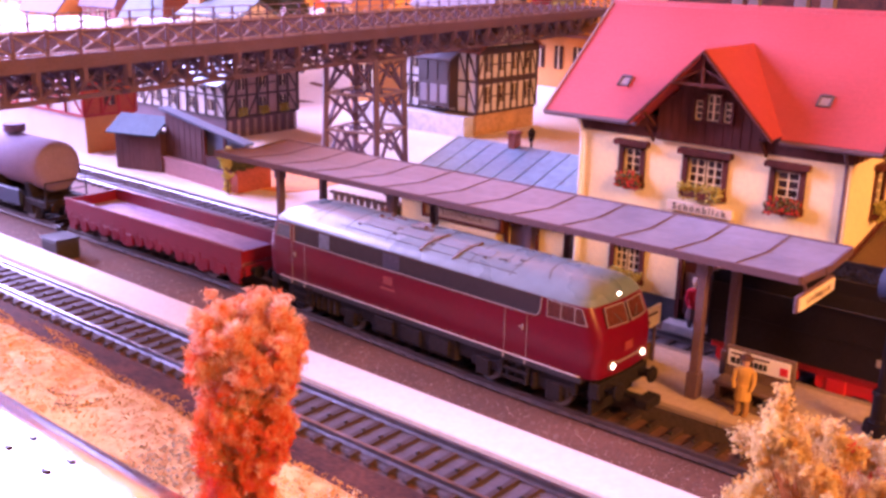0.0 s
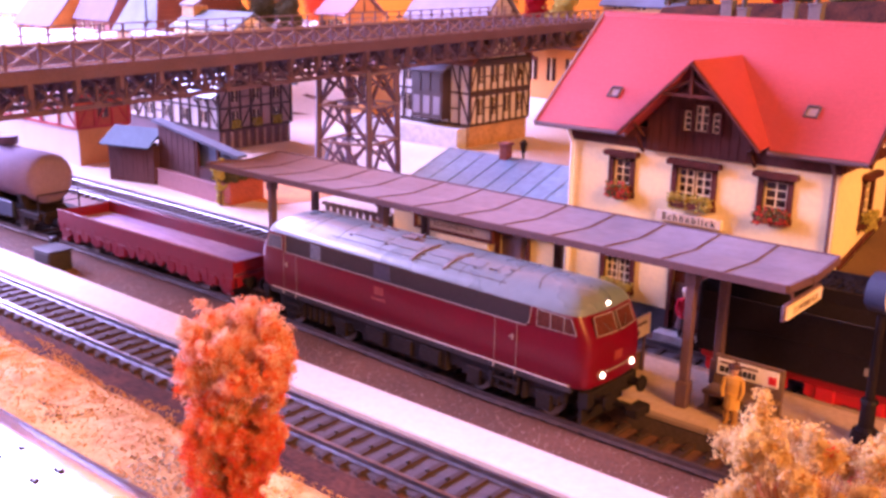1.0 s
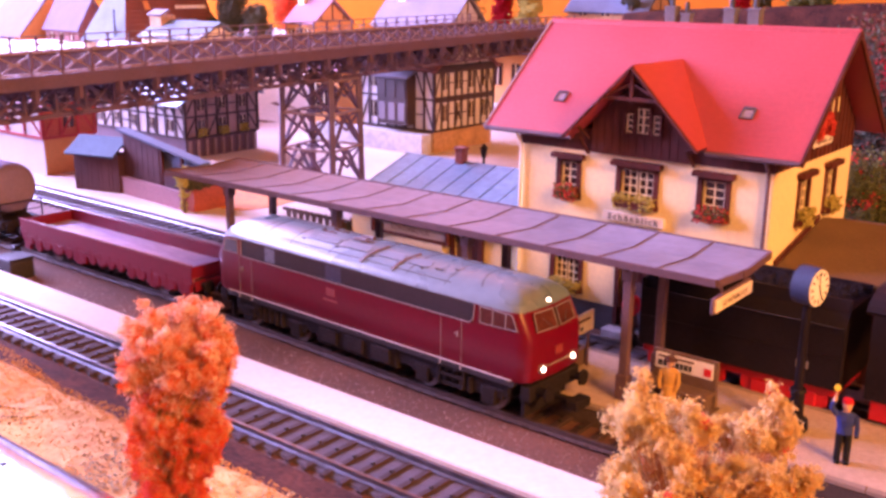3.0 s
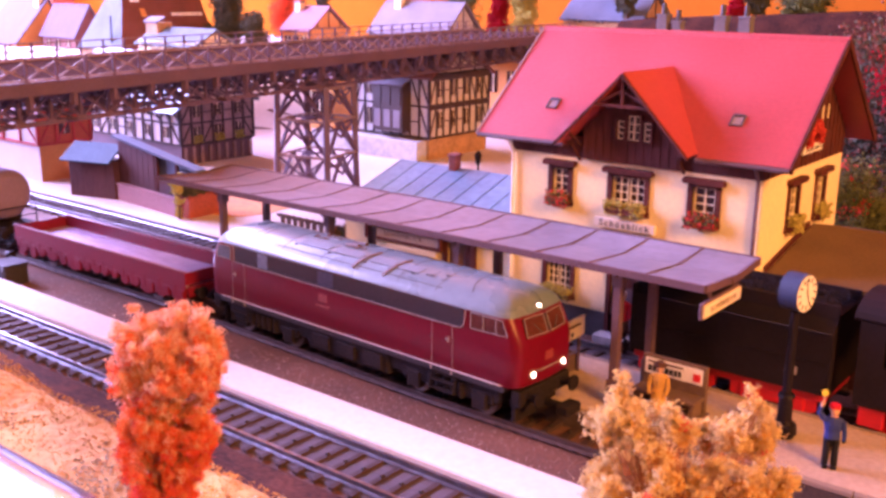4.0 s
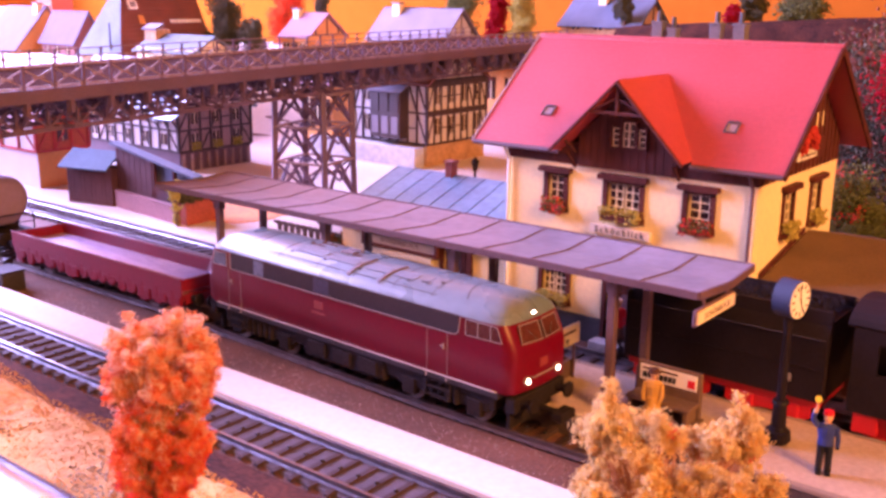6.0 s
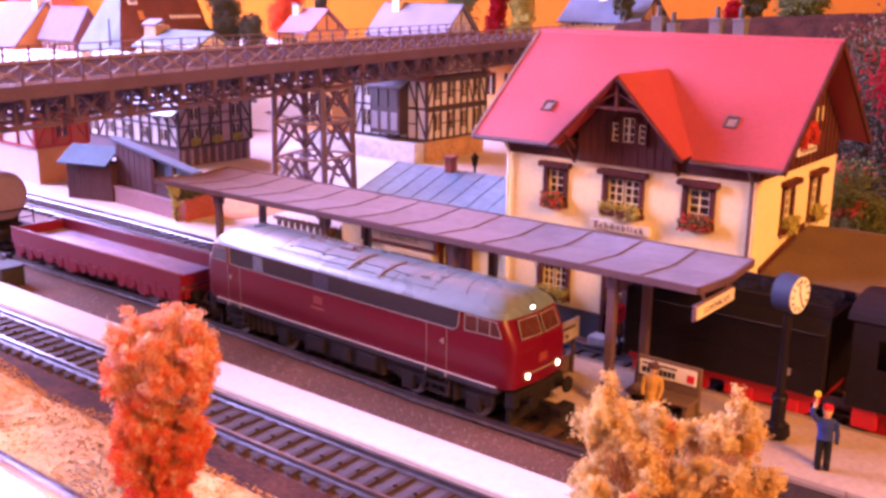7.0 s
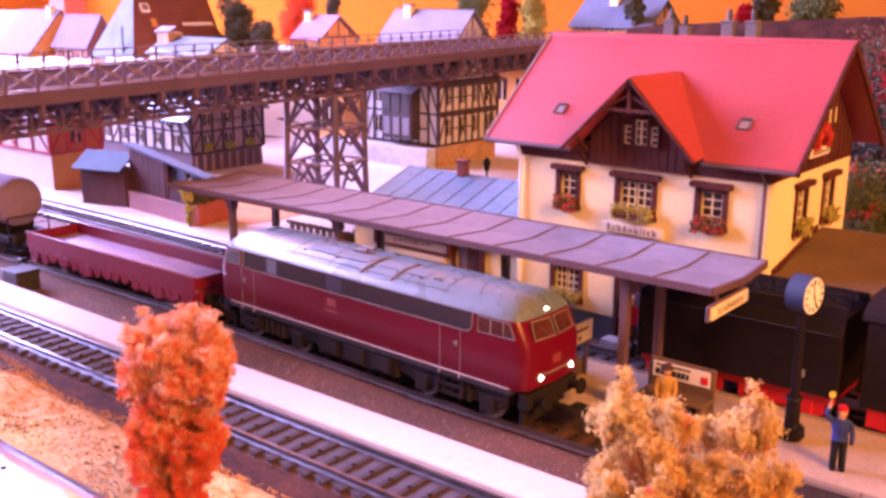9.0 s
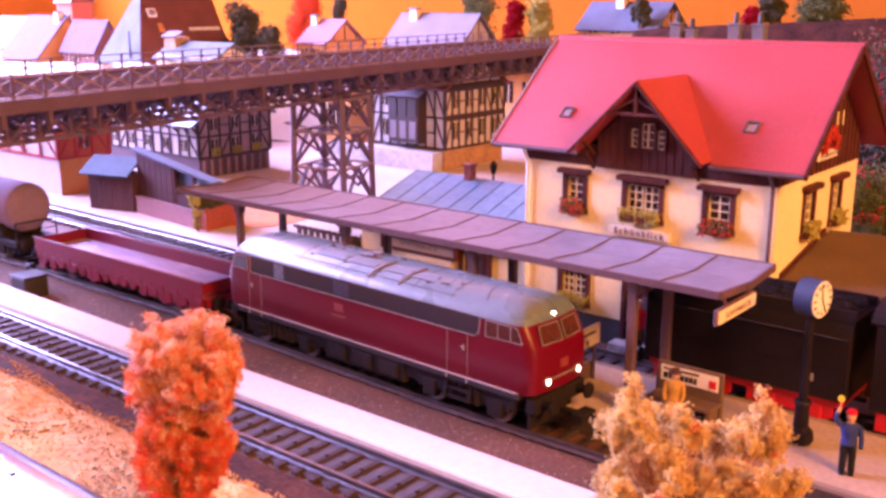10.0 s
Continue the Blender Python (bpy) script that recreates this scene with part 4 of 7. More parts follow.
def tank_wagon(at, rz):
    ob = thing("tank_wagon", "dull grey-brown tank wagon on a black frame", "tank wagon", at, rz)

    def put(name, bm, m, label=""):
        return part(name, bm, m, ob, label, local=True, smooth=name == "tank")

    bm = B()
    rings = []
    for x, r in ((46, 0.5), (45.6, 5), (44.8, 9.5), (43.4, 12.4), (41.5, 13.8), (-41.5, 13.8), (-43.4, 12.4), (-44.8, 9.5), (-45.6, 5), (-46, 0.5)):
        rings.append([(x, r * math.cos(2 * math.pi * i / 32), 28.6 + r * math.sin(2 * math.pi * i / 32)) for i in range(32)])
    put("tank", loft(bm, rings), TANK, "round dull grey-brown tank")
    put("frame", box(B(), -50, 50, -13, 13, 8, 12, 0.5), BLACK)
    for s in (-1, 1):
        put("side_sill", box(B(), -49, 26, min(s * 12.6, s * 14.6), max(s * 12.6, s * 14.6), 6.5, 15.5, 0.5), CLOCK_BLUE, "blue-black side sill")
    for u in (-32, 0, 32):
        put("saddle", prism(B(), [(-11, 12), (11, 12), (13.5, 20), (-13.5, 20)], "x", u - 2, u + 2), BLACK)
    for d in (-1, 1):
        bm = B()
        for s in (-1, 1):
            bar(bm, (d * 49, s * 12, 12), (d * 49, s * 12, 22), 0.6)
        bar(bm, (d * 49, -12, 22), (d * 49, 12, 22), 0.6)
        bar(bm, (d * 49, -12, 17), (d * 49, 12, 17), 0.5)
        put("end_rail", bm, BLACK)
        buffers(ob, d * 50, d, 9.6)
        wheelset(ob, d * 30, 5.6)
        for s in (-1, 1):
            put("axle_box", box(B(), d * 30 - 5, d * 30 + 5, min(s * 11, s * 12.6), max(s * 11, s * 12.6), 3, 9, 0.4), BLACK)
    put("dome", tube(B(), (0, 0, 43), (0, 0, 47.5), 6, n=20), TANK)
    return ob


tank_wagon((-543.5, 255.2, RAIL_TOP), 1.0)


def steam_train():
    """The tender and the engine behind it, beside the station."""
    ob = thing("steam_tender", "black coal tender with red wheels and frame", "tender", (-107, 318, RAIL_TOP))

    def put(name, bm, m, label="", parent=None):
        return part(name, bm, m, parent or ob, label, local=True)

    prof = [(-15.8, 12), (-15.8, 33.5), (-12.5, 38), (-12.0, 42.5), (-10.8, 42.5), (-10.8, 39), (10.8, 39), (10.8, 42.5), (12, 42.5), (12.5, 38), (15.8, 33.5), (15.8, 12)]
    put("tank_body", prism(B(), prof, "x", -35, 37), STEAM, "black tender body")
    put("rear_plate", box(B(), -36.2, -35, -15.8, 15.8, 11, 37, 0.3), STEAM)
    rng = np.random.default_rng(3)
    c = np.stack([rng.uniform(-22, 35, 2200), rng.uniform(-10.4, 10.4, 2200), rng.uniform(39, 42.2, 2200)], 1)
    o = np.array(WORLD[ob.name].translation)
    granules("coal", c + o, rng.uniform(0.25, 0.6, 2200), COAL, ob, 4, "dull black coal load")
    put("rear_deck", box(B(), -35, -22, -10.7, 10.7, 38.8, 40.4, 0.3), DECK_GREY, "dull grey rear deck")
    put("filler_lid", tube(B(), (-29, 0, 40.3), (-29, 0, 42.2), 4, n=18), STEAM)
    put("frame", box(B(), -35, 36, -13.4, 13.4, 8.6, 12.0, 0.3), STEAM_RED, "red frame")
    for u in (-26, -10, 10, 26):
        bm = B()
        for s in (-1, 1):
            tube(bm, (u, s * 8, 5.8), (u, s * 11, 5.8), 5.8, n=20)
        put("wheelset", bm, STEAM_RED, "red spoked wheels")
        for s in (-1, 1):
            put("axle_box", box(B(), u - 3.4, u + 3.4, min(s * 11.4, s * 13.8), max(s * 11.4, s * 13.8), 3.4, 8.6, 0.5), STEAM_RED)
    for s in (-1, 1):
        for a in (-18, 18):
            bm = B()
            prism(bm, [(a - 15, 8.5), (a + 15, 8.5), (a + 15, 4.6), (a + 11, 3.0), (a + 5.6, 3.0), (a + 2.4, 4.4), (a - 2.4, 4.4), (a - 5.6, 3.0), (a - 11, 3.0), (a - 15, 4.6)], "y", min(s * 11.6, s * 13), max(s * 11.6, s * 13))
            put("bogie_side", bm, STEAM_RED)
        for u in (-33, 33):
            put("step", box(B(), u - 3, u + 3, min(s * 13, s * 15.6), max(s * 13, s * 15.6), 2.6, 3.4, 0.1), BLACK)
        put("rivet_strip", box(B(), -35, 37, min(s * 15.8, s * 16.05), max(s * 15.8, s * 16.05), 22.4, 23.2), STEAM)
        put("handrail", bar(B(), (-35, s * 16.6, 34), (37, s * 16.6, 34), 0.5), LOCO_BAND)
        for u in (22.4, 25.0):
            put("number_bar", box(B(), u, u + 1.5, min(s * 15.8, s * 15.95), max(s * 15.8, s * 15.95), 17.4, 20.0), LOCO_LINE, "small pale number bar")
    buffers(ob, -36.2, -1, 9.6)

    en = thing("steam_engine", "black steam engine with red wheels and cab", "locomotive", (-16, 318, RAIL_TOP))

    def put2(name, bm, m, label="", smooth=False):
        return part(name, bm, m, en, label, smooth, local=True)

    bm = wall(B(), -46, -20, 12, 42, [(-38, -27, 26, 36)], -16.0, -14.8, "y")
    put2("cab_side", bm, STEAM, "black cab side")
    bm = wall(B(), -46, -20, 12, 42, [(-38, -27, 26, 36)], 14.8, 16.0, "y")
    put2("cab_side", bm, STEAM, "black cab side")
    pts = [(16.8 * math.cos(a), 41.5 + 6.0 * math.sin(a)) for a in [math.pi * i / 10 for i in range(11)]]
    pts += [(0.95 * u, v - 1.0) for u, v in pts[::-1]]
    put2("cab_roof", prism(B(), pts, "x", -48, -18), STEAM)
    bm = B()
    tube(bm, (-22, 0, 28), (62, 0, 28), 11.5, n=28)
    put2("boiler", bm, STEAM, "black boiler", True)
    for u, r, z in ((10, 5, 43.5), (30, 4.4, 43), (55, 3.4, 48)):
        put2("dome", tube(B(), (u, 0, 36), (u, 0, z), r, r * 0.9, n=18), STEAM)
    put2("running_board", box(B(), -20, 66, -15, 15, 14.4, 15.6), STEAM)
    put2("frame", box(B(), -44, 66, -8, 8, 6, 13), STEAM_RED, "red frame")
    for u in (-10, 12, 34):
        bm = B()
        for s in (-1, 1):
            tube(bm, (u, s * 8, 9.6), (u, s * 11, 9.6), 9.6, n=24)
        put2("driving_wheels", bm, STEAM_RED, "red driving wheels")
    for u in (-36, 58):
        bm = B()
        for s in (-1, 1):
            tube(bm, (u, s * 8, 5.4), (u, s * 11, 5.4), 5.4, n=20)
        put2("carrying_wheels", bm, STEAM_RED, "red carrying wheels")
    for s in (-1, 1):
        put2("coupling_rod", box(B(), -12, 36, min(s * 11.4, s * 12.4), max(s * 11.4, s * 12.4), 8.6, 10.4, 0.3), STEEL)
        put2("cab_step", box(B(), -44, -36, min(s * 12, s * 15), max(s * 12, s * 15), 5, 12, 0.3), STEAM_RED)


steam_train()


def coach():
    """The coach in front, of which the bright roof shows."""
    ob = thing("passenger_coach", "passenger coach with a glossy silver white roof", "railway coach", (-260, 72, RAIL_TOP))

    def put(name, bm, m, label="", parent=None, smooth=False):
        return part(name, bm, m, parent or ob, label, smooth, local=True)

    put("body", box(B(), -220, 220, -15.6, 15.6, 9, 32.5, 0.5), COACH_SIDE, "dark blue coach body")
    pts = [(16.4 * math.cos(a) * (1 - 0.0 * a), 31.5 + 11.5 * max(0, math.sin(a)) ** 0.8) for a in [math.pi * i / 24 for i in range(25)]]
    pts += [(0.96 * u, v - 1.2) for u, v in pts[::-1]]
    roof = put("roof", prism(B(), pts, "x", -222, 222), COACH_ROOF, "glossy silver white roof", smooth=True)
    for u in (-190, -150, -110, -70, -30, 30, 72, 87, 130, 170):
        for s in (1, -1):
            put("vent", box(B(), u - 1.3, u + 1.3, s * 2.6 - 0.8, s * 2.6 + 0.8, 41.6, 43.5, 0.4), LOCO_BAND, "grey roof vent", roof)
    for d in (-1, 1):
        bm = box(B(), d * 170 - 18, d * 170 + 18, -12, 12, 3, 9, 0.5)
        bogie = put("bogie", bm, BLACK)
        for a in (-13, 13):
            bm = B()
            for s in (-1, 1):
                tube(bm, (d * 170 + a, s * 8, 5.4), (d * 170 + a, s * 10.6, 5.4), 5.4, n=16)
            part("wheelset", bm, WHEEL, bogie, local=True)
        buffers(ob, d * 220, d, 9.6)
    for i in range(16):
        for s in (-1, 1):
            u = -196 + i * 26
            put("window", box(B(), u - 8, u + 8, min(s * 15.5, s * 15.75), max(s * 15.5, s * 15.75), 19, 28, 0.05), PANE)


coach()

# ---- the station ----
SX0, SX1, SY0, SY1 = -226.0, -113.2, 344.0, 436.0
SLOPE = (131.4 - 87.4) / (391.0 - 339.0)


def roof_z(y):
    return 87.4 + (y - 339.0) * SLOPE if y < 391 else 131.4 - (y - 391.0) * SLOPE


def flowers(parent, x0, x1, y0, y1, z0, z1, red, seed, n=220):
    rng = np.random.default_rng(seed)
    c = np.stack([rng.uniform(x0, x1, n), rng.uniform(y0, y1, n), z0 + (z1 - z0) * rng.beta(2, 2, n)], 1)
    green = rng.random(n) < (0.4 if red else 1.0)
    granules("leaves", c[green], rng.uniform(0.4, 0.95, green.sum()), LEAF_GREEN if red else LEAF_YELLOW, parent, seed, "green foam leaves")
    if red:
        granules("blossoms", c[~green], rng.uniform(0.35, 0.8, (~green).sum()), PETAL_RED, parent, seed + 1, "red foam blossoms")


def window_y(parent, x0, x1, z0, z1, y, leaves=1, red=None, seed=1, header=True):
    """A window in a wall that faces the tracks: opening x0..x1, z0..z1 in the wall's face at y."""
    bm = box(B(), x0 + 0.3, x1 - 0.3, y + 1.3, y + 1.6, z0, z1)
    win = part("window", bm, PANE, parent, "dark window with cream glazing bars")
    bm = B()
    for a, b in ((x0 - 2.2, x0), (x1, x1 + 2.2)):
        box(bm, a, b, y - 0.9, y + 0.6, z0 - 1.5, z1 + 1.0, 0.1)
    box(bm, x0 - 2.6, x1 + 2.6, y - 1.1, y + 0.6, z0 - 2.6, z0 - 0.2, 0.1)
    box(bm, x0 - 2.2, x1 + 2.2, y - 0.9, y + 0.6, z1, z1 + 1.6, 0.1)
    part("casing", bm, WOOD, win, "dark brown wooden casing")
    if header:
        bm = B()
        prism(bm, [(x0 - 3.6, z1 + 1.5), (x1 + 3.6, z1 + 1.5), (x1 + 4.0, z1 + 2.6), (x1 + 3.4, z1 + 3.8), (x0 - 3.4, z1 + 3.8), (x0 - 4.0, z1 + 2.6)], "y", y - 3.0, y)
        part("header_board", bm, WOOD, win)
    n = leaves
    w = (x1 - x0) / n
    for k in range(n):
        a, b = x0 + k * w, x0 + (k + 1) * w
        bm = B()
        t = 0.5
        box(bm, a + 0.5, a + 0.5 + t * 0.6, y + 0.5, y + 1.2, z0, z1)
        box(bm, b - 0.5 - t * 0.6, b - 0.5, y + 0.5, y + 1.2, z0, z1)
        m = (a + b) / 2
        box(bm, m - t / 2, m + t / 2, y + 0.55, y + 1.15, z0, z1)
        rows = 4
        for r in range(rows + 1):
            zz = z0 + (z1 - z0) * r / rows
            zz = min(max(zz, z0 + t / 2), z1 - t / 2)
            box(bm, a + 0.5, b - 0.5, y + 0.58, y + 1.12, zz - t / 2, zz + t / 2)
        part("sash", bm, CREAM, win, "cream glazing bars")
    if red is not None:
        bm = box(B(), x0 - 1.6, x1 + 1.6, y - 3.6, y - 1.0, z0 - 2.4, z0 + 0.2, 0.2)
        tray = part("flower_box", bm, WOOD, win, "brown flower box")
        flowers(tray, x0 - 1.8, x1 + 1.8, y - 4.4, y - 0.8, z0 - 3.4, z0 + 4.0, red, seed)
    return win


def window_x(parent, y0, y1, z0, z1, x, red, seed):
    bm = box(B(), x - 1.6, x - 1.3, y0 + 0.3, y1 - 0.3, z0, z1)
    win = part("window", bm, PANE, parent, "dark window with cream glazing bars")
    bm = B()
    for a, b in ((y0 - 2.2, y0), (y1, y1 + 2.2)):
        box(bm, x - 0.6, x + 0.9, a, b, z0 - 1.5, z1 + 1.0, 0.1)
    box(bm, x - 0.6, x + 1.1, y0 - 2.6, y1 + 2.6, z0 - 2.6, z0 - 0.2, 0.1)
    box(bm, x - 0.6, x + 0.9, y0 - 2.2, y1 + 2.2, z1, z1 + 1.6, 0.1)
    part("casing", bm, WOOD, win, "dark brown wooden casing")
    bm = B()
    prism(bm, [(y0 - 3.6, z1 + 1.5), (y1 + 3.6, z1 + 1.5), (y1 + 4.0, z1 + 2.6), (y1 + 3.4, z1 + 3.8), (y0 - 3.4, z1 + 3.8), (y0 - 4.0, z1 + 2.6)], "x", x, x + 3.0)
    part("header_board", bm, WOOD, win)
    bm = B()
    t = 0.55
    m = (y0 + y1) / 2
    for a in (y0 + 0.15, m - t / 2, y1 - 0.15 - t):
        box(bm, x - 1.2, x - 0.5, a, a + t, z0, z1)
    for r in range(5):
        zz = min(max(z0 + (z1 - z0) * r / 4, z0 + t / 2), z1 - t / 2)
        box(bm, x - 1.15, x - 0.55, y0 + 0.2, y1 - 0.2, zz - t / 2, zz + t / 2)
    part("sash", bm, CREAM, win, "cream glazing bars")
    bm = box(B(), x + 1.0, x + 3.6, y0 - 1.6, y1 + 1.6, z0 - 2.4, z0 + 0.2, 0.2)
    tray = part("flower_box", bm, WOOD, win, "brown flower box")
    rng = np.random.default_rng(seed)
    n = 180
    c = np.stack([rng.uniform(x + 0.8, x + 4.4, n), rng.uniform(y0 - 1.8, y1 + 1.8, n), rng.uniform(z0 - 3.0, z0 + 4.0, n)], 1)
    granules("leaves", c, rng.uniform(0.4, 0.95, n), LEAF_YELLOW, tray, seed, "yellow-green foam leaves")


def station():
    ob = thing("station_building", "cream station building with red tiled roof and brown gables", "station building", ((SX0 + SX1) / 2, (SY0 + SY1) / 2, 3.5))
    up = [(-205.0, -197.2, 62.0, 75.0), (-176.2, -161.4, 62.0, 75.0), (-140.6, -131.2, 62.0, 75.0)]
    low = [(-206.4, -194.2, 20.5, 33.0), (-174.5, -161.2, 8.0, 34.0)]
    side = [(373.0, 382.5, 58.0, 73.5), (405.0, 414.5, 58.0, 73.5)]
    part("front_wall", wall(B(), SX0, SX1, 15.5, 80.6, up + low[:1] + [(-174.5, -161.2, 15.5, 34.0)], SY0, SY0 + 3, "y"), PLASTER, ob, "cream plaster wall")
    part("side_wall", wall(B(), SY0 + 3, SY1, 15.5, 80.6, side, SX1 - 3, SX1, "x"), PLASTER, ob, "cream plaster wall")
    part("back_wall", box(B(), SX0, SX1 - 3, SY1 - 3, SY1, 15.5, 80.6), PLASTER, ob)
    part("west_wall", box(B(), SX0, SX0 + 3, SY0 + 3, SY1 - 3, 15.5, 80.6), PLASTER, ob)
    bm = wall(B(), SX0 - 0.6, SX1 + 0.6, 3.5, 15.4, [(-174.5, -161.2, 7.6, 15.4)], SY0 - 0.8, SY0 + 2.5, "y")
    box(bm, SX0 - 0.6, SX1 + 0.6, SY0 + 2.6, SY1 + 0.6, 3.5, 15.4)
    part("plinth", bm, SLATE, ob, "dark slate blue plinth")
    part("room_floor", box(B(), SX0 + 3, SX1 - 3, SY0 + 3, SY1 - 3, 44, 46), WOOD, ob)
    part("storey_ceiling", box(B(), SX0 + 3, SX1 - 3, SY0 + 3.1, SY1 - 3.1, 78, 80.5), WOOD, ob)
    # wooden gables and frieze
    pts = [(SY0, 80.7), (SY1, 80.7), (SY1, roof_z(SY1) - 1.8), (391, 129.6), (SY0, roof_z(SY0) - 1.8)]
    gable = part("gable_wall", prism(B(), pts, "x", SX1 - 3, SX1 + 0.3), WOOD, ob, "dark brown boarded gable")
    for i in range(18):
        y = SY0 + 3 + i * 5.05
        part("batten", box(B(), SX1 + 0.3, SX1 + 0.7, y, y + 0.5, 80.8, roof_z(y) - 2.4), WOOD, gable)
    for y in (372, 391, 410):
        part("gable_panel", box(B(), SX1 + 0.3, SX1 + 0.9, y - 3.6, y + 3.6, 84.5, 93.5, 0.1), WOOD, gable)
    bm = box(B(), SX1 + 0.8, SX1 + 1.8, 380, 402, 86.0, 89.4, 0.1)
    nb = part("gable_board", bm, WHITE, gable, "small white name board")
    words("lettering", "Schönblick", 2.6, INK, nb, Matrix.Translation((SX1 + 1.9, 391, 87.7)) @ pose(0, 0, 0, 90, 0, 90), "", 1.3)
    rng = np.random.default_rng(91)
    ang = rng.uniform(-0.3, math.pi + 0.3, 420)
    rad = rng.normal(6.2, 1.0, 420)
    c = np.stack([rng.uniform(SX1 + 0.9, SX1 + 3.6, 420), 391 - rad * np.cos(ang), 91 + rad * np.sin(ang)], 1)
    granules("wreath", c, rng.uniform(0.4, 0.9, 420), PETAL_RED, gable, 92, "red flower wreath")
    for y in (402, 408.5):
        part("gable_slot", box(B(), SX1 + 0.4, SX1 + 0.9, y - 0.6, y + 0.6, 98, 104, 0.1), CREAM, gable, "cream slit window")
    part("gable_wall", prism(B(), pts, "x", SX0 - 0.3, SX0 + 3), WOOD, ob)
    bm = box(B(), SX0 - 0.4, SX1 + 0.4, SY0 - 0.7, SY0 + 3, 80.7, roof_z(SY0) - 1.9, 0.1)
    part("frieze", bm, WOOD, ob, "dark brown frieze board")
    # roof: two slopes, the front one with room for the cross gable
    X0, X1 = -241.6, -102.2
    gx, gz, gy = -167.6, 118.2, 331.6
    gl, gr, ge = -197.6, -138.4, 88.6
    ym = 339.0 + (gz - 87.4) / SLOPE
    yl = 339.0 + (ge - 87.4) / SLOPE
    th = 1.7
    roof = part("roof", slab(B(), [(X0, 391, 131.4), (X0, 443, 87.4), (X1, 443, 87.4), (X1, 391, 131.4)], th), ROOF, ob, "red tiled roof")
    for poly in ([(X0, 339, 87.4), (gl, 339, 87.4), (gl, yl, ge), (gx, ym, gz), (gx, 391, 131.4), (X0, 391, 131.4)],
                 [(gr, 339, 87.4), (X1, 339, 87.4), (X1, 391, 131.4), (gx, 391, 131.4), (gx, ym, gz), (gr, yl, ge)]):
        part("roof_slope", slab(B(), poly, th), ROOF, roof, "red tiled slope")
    for ex in (gl, gr):
        part("gable_slope", slab(B(), [(gx, gy, gz), (gx, ym, gz), (ex, yl, ge), (ex, gy, ge - 0.4)], 1.4), ROOF, roof, "red tiled slope of the cross gable")
    # ridge tiles
    mesh = finish("ridge_tile", prism(B(), [(-1.7, -1.5), (-1.1, 0.35), (0, 0.9), (1.1, 0.35), (1.7, -1.5)], "x", 0, 3.9), ROOF)
    o = WORLD[ob.name].translation
    for i in range(35):
        piece("ridge_tile", mesh, roof, Matrix.Translation((X0 + 4.0 * i - o.x, 391 - o.y, 131.4 - o.z)))
    # barge boards, gutters
    for x in (X0 - 0.5, X1 + 0.5):
        for y in (338.6, 443.4):
            # paler material on the west verge paints in the window's light
            part("barge_board", bar(B(), (x, y, 86.0), (x, 391, 130.4), 0.9, 2.6), RAILING if x < -200 else WOOD, roof, "brown barge board")
    for a, b in ((X0, gl), (gr, X1)):
        part("gutter", tube(B(), (a, 338.4, 86.3), (b, 338.4, 86.3), 1.0, n=8), BROWN, roof, "brown gutter")
    # cross gable: boarded wall, verge boards, tie beam
    gw = prism(B(), [(-189.5, 80.7), (-145.5, 80.7), (-145.5, 93.6), (gx, 114.8), (-189.5, 93.6)], "y", 341.6, 344.6)
    cg = part("cross_gable", gw, WOOD, ob, "dark brown boarded cross gable")
    for i in range(12):
        x = -187.5 + i * 3.64
        top = 93.0 + (22 - abs(x - gx)) * 0.965
        part("batten", box(B(), x - 0.2, x + 0.2, 341.4, 341.7, 80.8, top), WOOD, cg)
    bm = B()
    for ex in (gl, gr):
        bar(bm, (ex, gy - 0.2, ge - 1.4), (gx, gy - 0.2, gz - 1.0), 0.8, 2.4, up=(0, 1, 0))
    for s in (-1, 1):
        bar(bm, (gx + s * 9.5, gy + 0.6, 106.4), (gx, gy + 0.6, 111), 0.8)
        bar(bm, (gx + s * 23.5, gy + 3, 87), (gx + s * 23.5, 342, 80), 1.0)
        bar(bm, (gx + s * 23.5, gy + 1.4, 92), (gx + s * 23.5, 342, 86), 1.0)
    bar(bm, (gx - 11.6, gy + 0.4, 105), (gx + 11.6, gy + 0.4, 105), 0.9, 1.2)
    bar(bm, (gx, gy + 0.4, 104), (gx, gy + 0.4, 116), 1.0)
    part("verge_board", bm, WOOD, cg, "dark brown verge boards and tie beam")
    for x0, x1, z0, z1, lv in ((-173.3, -170.4, 91.0, 98.0, 1), (-168.6, -163.4, 91.0, 100.4, 2), (-161.6, -158.7, 91.0, 98.0, 1)):
        w = part("gable_window", box(B(), x0, x1, 341.0, 341.4, z0, z1), PANE, cg, "small cream framed window")
        bm = B()
        wd = (x1 - x0) / lv
        for k in range(lv):
            a, b = x0 + k * wd, x0 + (k + 1) * wd
            for u in (a + 0.2, b - 0.2):
                box(bm, u - 0.18, u + 0.18, 340.5, 341.1, z0 - 0.2, z1 + 0.2)
            for r in range(4):
                z = z0 + (z1 - z0) * r / 3
                box(bm, a, b, 340.55, 341.05, z - 0.2, z + 0.2)
        part("sash", bm, CREAM, w, "cream glazing bars")
        bm = B()
        for u in (x0 - 0.55, x1 + 0.55):
            box(bm, u - 0.5, u + 0.5, 339.7, 341.2, z0 - 1.0, z1 + 1.0, 0.1)
        for z in (z0 - 0.6, z1 + 0.6):
            box(bm, x0 - 0.1, x1 + 0.1, 339.8, 341.2, z - 0.35, z + 0.35, 0.1)
        part("casing", bm, WOOD, w, "dark brown casing")
